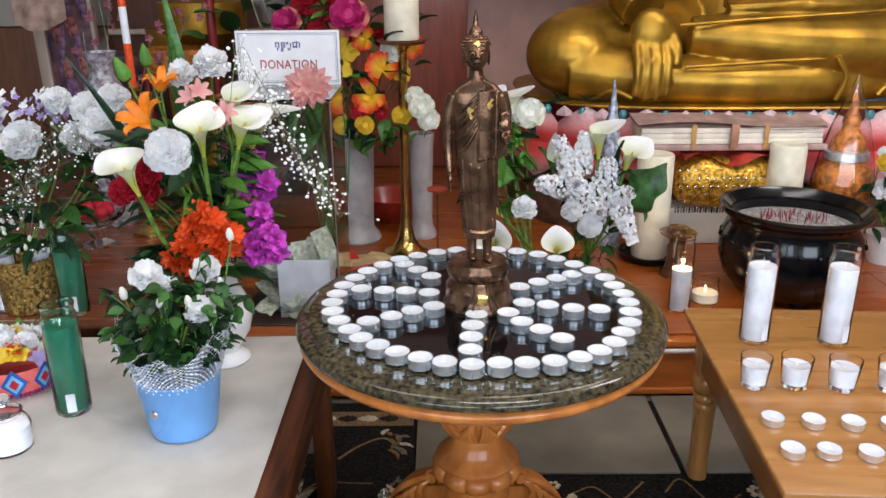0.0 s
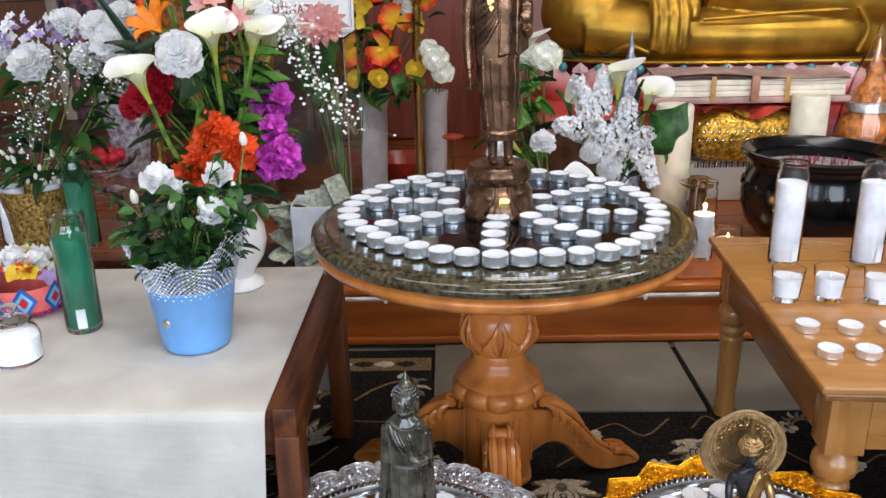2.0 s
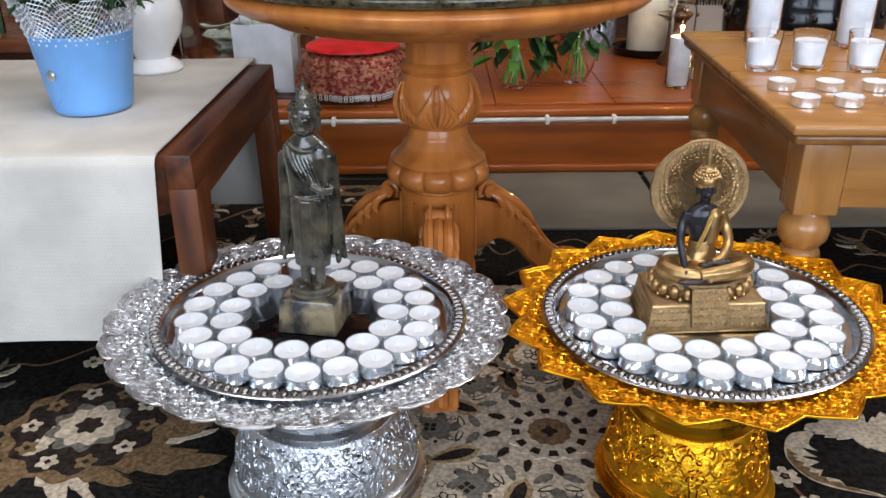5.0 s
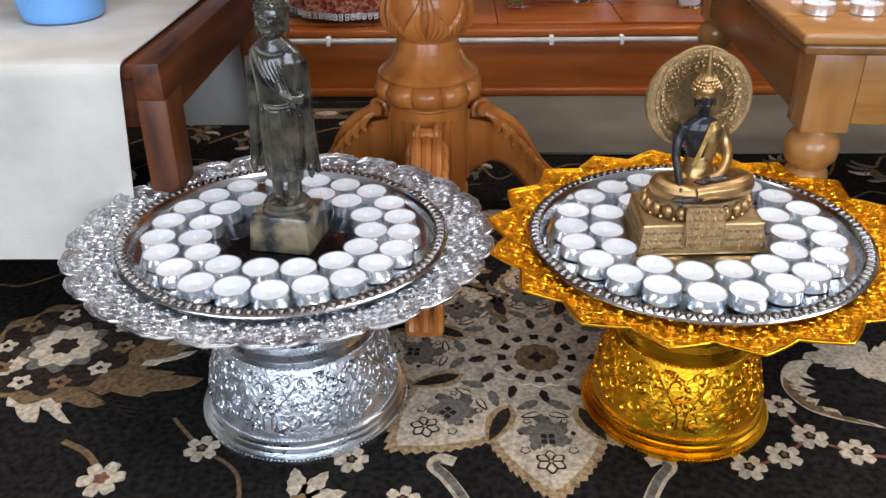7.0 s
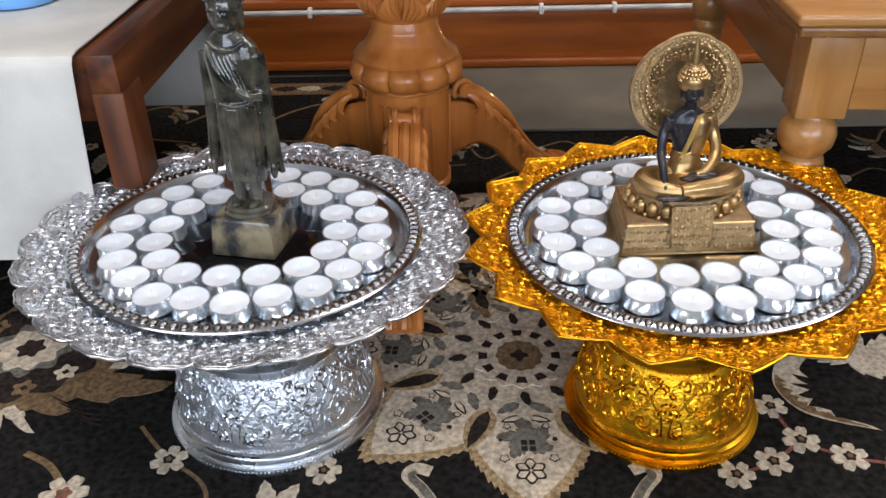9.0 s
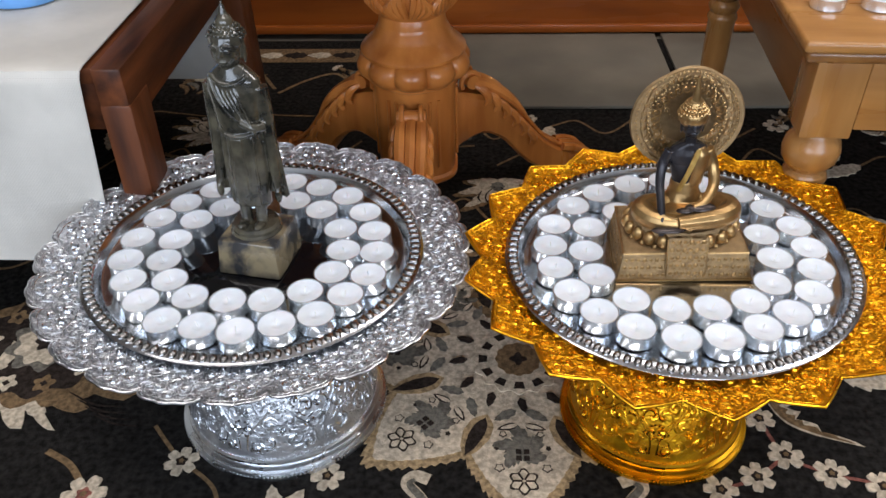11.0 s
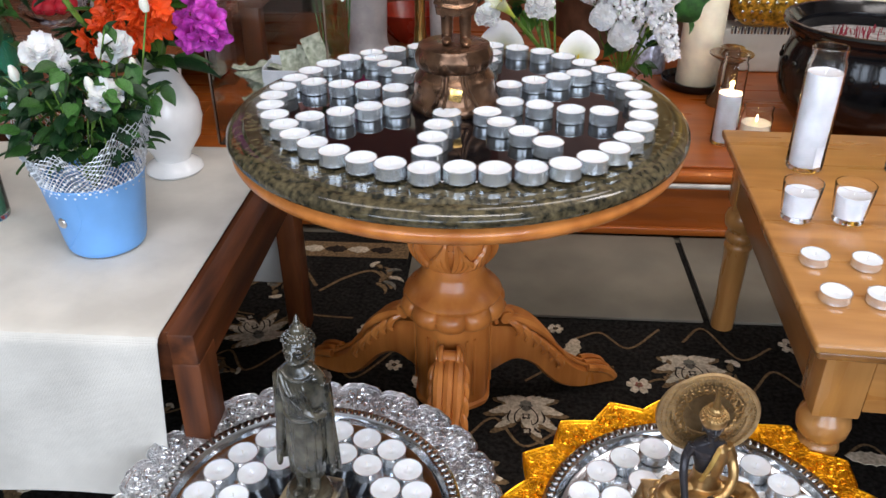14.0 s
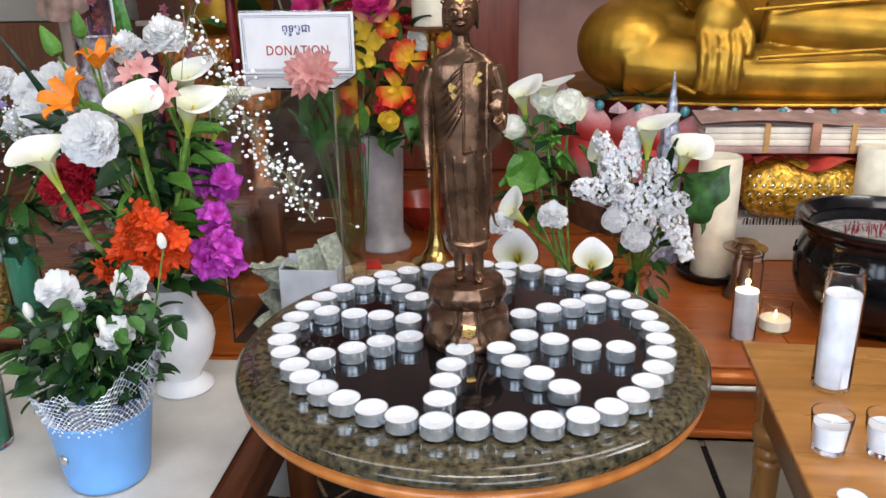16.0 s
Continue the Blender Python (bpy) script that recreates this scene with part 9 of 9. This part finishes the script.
def palmette(x, y, turn, L, W):
    """A many-lobed bloom: torn outer lobes, a pale heart and drawn scrolls inside."""
    for mt, k, lv in ((rug_tan, 1.0, 1.0), (rug_cream, 0.87, 1.9)):
        g = Geo()
        for i, (deg, ln, wd) in enumerate(((0, 1.0, 0.46), (20, 0.93, 0.42), (-20, 0.93, 0.42), (44, 0.74, 0.40), (-44, 0.74, 0.40), (72, 0.50, 0.34), (-72, 0.50, 0.34))):
            g.add(turned(flat(jag_leaf(L * ln * k, W * wd * k, 4, 0.25), lv + 0.07 * i), deg, 0, 0, 1 if deg >= 0 else -1))
        motif(g, mt, x, y, turn)
    inner = Geo()
    for sgn in (-1, 1):
        inner.add(stroke([(0.20 * L, sgn * 0.05 * W), (0.36 * L, sgn * 0.20 * W), (0.52 * L, sgn * 0.22 * W), (0.60 * L, sgn * 0.12 * W), (0.50 * L, sgn * 0.10 * W)], W * 0.016, 3.2))
        inner.add(stroke([(0.30 * L, sgn * 0.30 * W), (0.46 * L, sgn * 0.36 * W), (0.56 * L, sgn * 0.32 * W)], W * 0.020, 3.3))
        inner.add(turned(flat(leaf_outline(0.13 * L, 0.06 * W, 2, 0.3), 3.4), sgn * 40, 0.66 * L, sgn * 0.14 * W))
    inner.add(turned(flat(rosette_outline(0.10 * W, 4, 0.5), 3.5), 45, 0.42 * L, 0))
    inner.add(turned(flat(rosette_outline(0.12 * W, 4, 0.5), 3.5), 45, 0.74 * L, 0))
    motif(inner, rug_dark, x, y, turn)
    pale = Geo()
    pale.add(turned(flat(rosette_outline(0.055 * W, 4, 0.5), 4.2), 45, 0.42 * L, 0))
    pale.add(turned(flat(rosette_outline(0.065 * W, 4, 0.5), 4.2), 45, 0.74 * L, 0))
    motif(pale, rug_cream, x, y, turn)
    motif(turned(flat(leaf_outline(L * 0.26, W * 0.30, 3, 0.3), 2.9), 0, 0.06 * L, 0), rug_grey, x, y, turn)


def acanthus(x, y, turn, L, mirror=1):
    """A swirling leaf: torn fronds along a bent spine, tan and taupe with a few pale tips."""
    g = {rug_cream: Geo(), rug_tan: Geo(), rug_grey: Geo(), rug_dark: Geo()}
    for i in range(9):
        t = i / 8
        a = 1.5 * t * t
        px, py = L * 0.62 * t * math.cos(a), L * 0.62 * t * math.sin(a)
        sd = 1 if i % 2 else -1
        mt = (rug_tan, rug_tan, rug_grey, rug_tan, rug_cream, rug_tan, rug_grey, rug_tan, rug_cream)[i]
        g[mt].add(turned(flat(jag_leaf(L * (0.46 - 0.20 * t), L * 0.13, 4, 0.5), 1 + 0.2 * i), math.degrees(a) + sd * (52 - 30 * t), px, py, sd))
    for i in range(4):
        t = 0.15 + 0.2 * i
        g[rug_dark].add(stroke([(L * 0.62 * t, L * 0.25 * t * t), (L * (0.62 * t + 0.06), L * (0.25 * t * t + 0.04)), (L * (0.62 * t + 0.14), L * (0.25 * t * t + 0.05))], L * 0.008, 4.0))
    for mt, geo in g.items():
        motif(geo, mt, x, y, turn, 1.0, mirror)


def vine(pts, w=0.0024, material=None):
    run = curve_pts([(x, y, 0) for x, y in pts], 8)
    left, right = [], []
    for i, p in enumerate(run):
        d = run[min(i + 1, len(run) - 1)] - run[max(i - 1, 0)]
        n = Vector((-d.y, d.x, 0)).normalized() * w
        left.append((p.x + n.x, p.y + n.y)), right.append((p.x - n.x, p.y - n.y))
    g = Geo()
    m = len(left)
    g.v = [Vector((x, y, 0.0007)) for x, y in left] + [Vector((x, y, 0.0007)) for x, y in right]
    g.f = [(i, m + i, m + i + 1, i + 1) for i in range(m - 1)]
    ob = part("vine", g, material or rug_tan, rug)


# the open field between and before the stands
MX, MY = 0.207, 0.901
LOBES = ((-90, 0.240), (-137, 0.245), (-43, 0.245), (175, 0.25), (5, 0.25), (130, 0.25), (50, 0.25), (90, 0.25))


def medallion_outline(grow, jag):
    """A round field that runs out into eight pointed lobes, with a flame-like edge."""
    pts = []
    order = sorted(LOBES)
    for k in range(480):
        th = -180 + 0.75 * k
        gaps = sorted((abs((th - d + 180) % 360 - 180), L) for d, L in order)
        d, L = gaps[0]
        half_gap = 0.5 * (gaps[0][0] + gaps[1][0])
        w = min(1.0, d / half_gap)
        r = 0.166 + (L - 0.166) * (1 - w) ** 1.05 + grow
        r += jag * ((k * 0.30) % 1.0 - 0.3) * (1 - 0.5 * w)
        pts.append((r * math.cos(radians(th)), r * math.sin(radians(th))))
    return pts


motif(flat(medallion_outline(0.004, 0.011), 0.4), rug_gold, MX, MY, 0)
motif(flat(medallion_outline(-0.010, 0.003), 0.9), rug_cream, MX, MY, 0)
ordered = sorted(d for d, L in LOBES)
for k, d0 in enumerate(ordered):
    d1 = ordered[(k + 1) % 8] + (360 if k == 7 else 0)
    cut_dir = 0.5 * (d0 + d1)
    ca, sa = math.cos(radians(cut_dir)), math.sin(radians(cut_dir))
    motif(flat(leaf_outline(0.072, 0.034, 3, 0.05), 1.2), rug_gold, MX + 0.100 * ca, MY + 0.100 * sa, cut_dir)
    motif(flat(leaf_outline(0.062, 0.018, 3, 0.05), 1.6), rug_dark, MX + 0.106 * ca, MY + 0.106 * sa, cut_dir)


def lobe_detail(deg, L):
    """Taupe palmette with a dark four-square heart, a fretted rosette and small rings."""
    ca, sa = math.cos(radians(deg)), math.sin(radians(deg))

    def spot(r, side=0.0):
        return MX + r * ca - side * sa, MY + r * sa + side * ca
    for turn, ln in ((0, 0.046), (55, 0.036), (-55, 0.036), (120, 0.028), (-120, 0.028)):
        x, y = spot(L - 0.092)
        motif(flat(jag_leaf(ln, 0.026, 4, 0.35), 1.6 + 0.002 * turn), rug_grey, x, y, deg + 180 + turn)
    squares = Geo()
    for i in (-1, 1):
        for j in (-1, 1):
            squares.add(turned(flat([(-0.0032, -0.0032), (0.0032, -0.0032), (0.0032, 0.0032), (-0.0032, 0.0032)], 2.6), 0, 0.0046 * i, 0.0046 * j))
    x, y = spot(L - 0.088)
    motif(squares, rug_dark, x, y, deg)
    x, y = spot(L - 0.052)
    motif(flat(rosette_outline(0.0185, 6, 0.30), 1.7), rug_dark, x, y, deg)
    motif(flat(rosette_outline(0.0155, 6, 0.30), 2.2), rug_cream, x, y, deg)
    fret = Geo()
    for i in range(6):
        fret.add(turned(flat([(0.002, -0.0011), (0.012, -0.0011), (0.012, 0.0011), (0.002, 0.0011)], 2.8 + 0.05 * i), 60 * i + 30))
    motif(fret, rug_dark, x, y, deg)
    for sd in (-1, 1):
        for r, off, size in ((L - 0.070, 0.027, 0.0062), (L - 0.098, 0.030, 0.0035), (L - 0.118, 0.022, 0.0050)):
            x, y = spot(r, sd * off)
            motif(flat(rosette_outline(size, 5, 0.3), 1.7), rug_dark, x, y, deg)
            if size > 0.004:
                motif(flat(rosette_outline(size - 0.0016, 5, 0.3), 2.2), rug_cream, x, y, deg)
        x, y = spot(L - 0.132, sd * 0.004)
        motif(flat(leaf_outline(0.026, 0.011, 3, 0.2), 1.8), rug_dark, x, y, deg + sd * 75)
        motif(flat(leaf_outline(0.022, 0.006, 3, 0.1), 2.3), rug_cream, x, y, deg + sd * 75)
        x, y = spot(L - 0.155, sd * 0.005)
        motif(flat(leaf_outline(0.032, 0.015, 3, 0.25), 1.8), rug_grey, x, y, deg + sd * 60)


for deg, L in LOBES:
    lobe_detail(deg, L)
motif(flat(rosette_outline(0.060, 16, 0.10), 3.0), rug_cream, MX, MY, 22)
heart = Geo()
for k in range(12):
    a = radians(30 * k)
    heart.add(turned(flat([(0, -0.005), (0.011, -0.007), (0.011, 0.007), (0, 0.005)], 3.6), 30 * k, 0.040 * math.cos(a), 0.040 * math.sin(a)))
    heart.add(turned(flat(leaf_outline(0.024, 0.012, 2, 0.25), 3.7), 30 * k + 15, 0.066 * math.cos(a), 0.066 * math.sin(a)))
motif(heart, rug_dark, MX, MY, 0)
motif(flat(rosette_outline(0.030, 12, 0.08), 3.8), rug_tan, MX, MY, 0)
motif(flat(rosette_outline(0.012, 4, 0.4), 4.4), rug_dark, MX, MY, 0)
for sg_ in (-1, 1):
    vine([(MX + sg_ * 0.106, 0.714), (MX + sg_ * 0.122, 0.719), (MX + sg_ * 0.130, 0.708), (MX + sg_ * 0.114, 0.688), (MX + sg_ * 0.095, 0.652), (MX + sg_ * 0.088, 0.610)], 0.0075, rug_cream)
    motif(stroke([(MX + sg_ * 0.122, 0.713), (MX + sg_ * 0.127, 0.706), (MX + sg_ * 0.112, 0.687), (MX + sg_ * 0.094, 0.652), (MX + sg_ * 0.088, 0.615)], 0.0046, 1.6), rug_grey, 0, 0, 0)
    palmette(MX + sg_ * 0.80, 0.90, 90 - sg_ * 90, 0.16, 0.12)
    acanthus(MX + sg_ * 0.84, 0.80, 90 - sg_ * 20, 0.25, sg_)


def crescent(pts, width, teeth, level):
    """A curled plume: smooth outer edge, deep notches along the inner one."""
    run = curve_pts([(x, y, 0) for x, y in pts], 10)
    n = len(run)
    out, inn = [], []
    for i, p in enumerate(run):
        d = run[min(i + 1, n - 1)] - run[max(i - 1, 0)]
        q = Vector((-d.y, d.x, 0)).normalized()
        t = i / (n - 1)
        w = width * math.sin(math.pi * min(1.0, 0.06 + 0.94 * t) ** 0.8) ** 0.8
        saw = (teeth * t) % 1.0
        out.append((p.x, p.y))
        inn.append((p.x + q.x * w * (0.45 + 0.55 * saw), p.y + q.y * w * (0.45 + 0.55 * saw)))
    g = Geo()
    z = 0.0008 * (level + 1)
    g.v = [Vector((x, y, z)) for x, y in out] + [Vector((x, y, z)) for x, y in inn]
    g.f = [(i, i + 1, n + i + 1, n + i) for i in range(n - 1)]
    return g


# single blooms, vines and the curled plume beside the gold stand
for x, y, r, turn in ((0.506, 0.756, 0.0205, 8), (0.466, 0.725, 0.0200, 25), (0.422, 0.707, 0.0195, -5), (0.549, 0.731, 0.0205, 12), (0.490, 0.809, 0.0190, 30), (0.600, 0.715, 0.020, 4), (-0.014, 0.716, 0.0195, 10), (-0.186, 0.733, 0.0205, 20)):
    small_flower(x, y, r, turn)
small_flower(0.046, 0.658, 0.0195, 18)
small_flower(-0.283, 0.686, 0.0260, 12, rug_rust)
vine([(-0.234, 0.785), (-0.212, 0.760), (-0.186, 0.733), (-0.155, 0.712), (-0.135, 0.690), (-0.124, 0.650)])
vine([(-0.350, 0.745), (-0.318, 0.728), (-0.298, 0.708), (-0.283, 0.686)], 0.0040)
vine([(0.490, 0.809), (0.506, 0.756), (0.549, 0.731), (0.600, 0.715), (0.64, 0.67)], 0.0022, rug_rust)
vine([(0.506, 0.756), (0.466, 0.725), (0.422, 0.707)], 0.0022, rug_rust)
vine([(0.600, 0.715), (0.585, 0.690), (0.560, 0.660), (0.555, 0.620)], 0.0045, rug_grey)
motif(crescent([(0.560, 0.900), (0.530, 0.893), (0.512, 0.868), (0.506, 0.838), (0.518, 0.805), (0.545, 0.786), (0.600, 0.768)], 0.042, 7, 1.2), rug_cream, 0, 0, 0)
motif(crescent([(0.512, 0.862), (0.507, 0.838), (0.519, 0.807), (0.546, 0.788), (0.592, 0.771)], 0.018, 9, 1.9), rug_tan, 0, 0, 0)
for deg, L in ((100, 0.075), (60, 0.085), (20, 0.085), (-20, 0.075), (140, 0.060)):
    motif(flat(jag_leaf(L, 0.045, 4, 0.35), 1.0 + 0.002 * deg), rug_cream if deg % 40 else rug_tan, 0.610, 0.885, deg)
for deg in (15, 60, 105):
    motif(flat(leaf_outline(0.050, 0.024, 4, 0.2), 1.2), rug_cream, -0.062, 0.655, deg)
motif(flat(rosette_outline(0.011, 5), 2.0), rug_tan, -0.062, 0.655, 0)
# great round bloom beside the silver stand, with torn leaves about it
for deg, L, W, mt in ((-70, 0.150, 0.085, rug_tan), (-38, 0.215, 0.090, rug_tan), (-8, 0.200, 0.085, rug_tan), (-100, 0.150, 0.080, rug_cream), (-135, 0.160, 0.085, rug_tan), (25, 0.190, 0.08, rug_tan), (-54, 0.130, 0.045, rug_grey), (-22, 0.180, 0.040, rug_cream), (-85, 0.165, 0.035, rug_cream), (60, 0.18, 0.08, rug_tan)):
    motif(flat(jag_leaf(L, W, 5, 0.35), 0.8 + 0.003 * (deg + 140)), mt, -0.424, 0.925, deg)
motif(flat(rosette_outline(0.118, 12, 0.10), 2.0), rug_tan, -0.424, 0.925, 0)
motif(flat(rosette_outline(0.104, 12, 0.12), 2.5), rug_dark, -0.424, 0.925, 8)
for k in range(10):
    a = radians(36 * k)
    motif(flat(rosette_outline(0.0155, 5, 0.35), 3.0), rug_cream if k % 2 else rug_tan, -0.424 + 0.080 * math.cos(a), 0.925 + 0.080 * math.sin(a), 20 * k)
    motif(flat(rosette_outline(0.005, 4, 0.35), 3.6), rug_dark, -0.424 + 0.080 * math.cos(a), 0.925 + 0.080 * math.sin(a), 0)
motif(flat(rosette_outline(0.058, 9, 0.22), 3.0), rug_grey, -0.424, 0.925, 0)
motif(flat(rosette_outline(0.046, 9, 0.20), 3.4), rug_cream, -0.424, 0.925, 10)
motif(flat(rosette_outline(0.020, 6, 0.3), 3.9), rug_dark, -0.424, 0.925, 0)
for k in range(4):
    motif(stroke([(-0.36 + 0.015 * k, 0.835 - 0.012 * k), (-0.32 + 0.012 * k, 0.815 - 0.010 * k), (-0.285 + 0.010 * k, 0.812 - 0.010 * k)], 0.0014, 2.4), rug_dark, 0, 0, 0)
# field behind the stands, under the tables
for i in range(-4, 6):
    for j, y in enumerate((1.06, 1.22, 1.38, 1.52)):
        x = MX - 0.02 + 0.21 * i + 0.105 * (j % 2)
        if -0.75 < x < 1.4:
            k = (i * 3 + j) % 4
            if k == 0:
                acanthus(x, y, rr.uniform(0, 360), 0.11, rr.choice((-1, 1)))
            elif k == 1:
                small_flower(x, y, rr.uniform(0.018, 0.026), rr.uniform(0, 60), rr.choice((rug_dark, rug_rust)))
                acanthus(x + 0.05, y + 0.03, rr.uniform(0, 360), 0.07, 1)
            elif k == 2:
                palmette(x, y - 0.05, rr.choice((60, 90, 120, -90)), 0.12, 0.09)
            else:
                motif(flat(leaf_outline(0.09, 0.035, 5, 0.25), 1), rug_cream, x, y, rr.uniform(0, 360))
                small_flower(x - 0.04, y + 0.03, 0.016)
            vine([(x, y), (x + 0.05, y + rr.uniform(0.02, 0.06)), (x + 0.10, y + rr.uniform(-0.06, 0.06)), (x + 0.17, y + rr.uniform(-0.03, 0.09))], 0.0026)
# border band seen beside the cream boards
motif(flat([(-1.2, -0.035), (1.2, -0.035), (1.2, 0.035), (-1.2, 0.035)], 0), rug_tan, -1.28, 1.845, 0)
for k in range(24):
    motif(flat(leaf_outline(0.055, 0.036, 3, 0.3), 1), rug_cream if k % 2 else rug_dark, -0.12 - 0.055 * k, 1.845, 180)
for k in range(5):
    acanthus(-0.14 - 0.17 * k, 1.70, 160 if k % 2 else 20, 0.11, 1)
    vine([(-0.10 - 0.17 * k, 1.68), (-0.15 - 0.17 * k, 1.75), (-0.21 - 0.17 * k, 1.72), (-0.26 - 0.17 * k, 1.66)], 0.004)
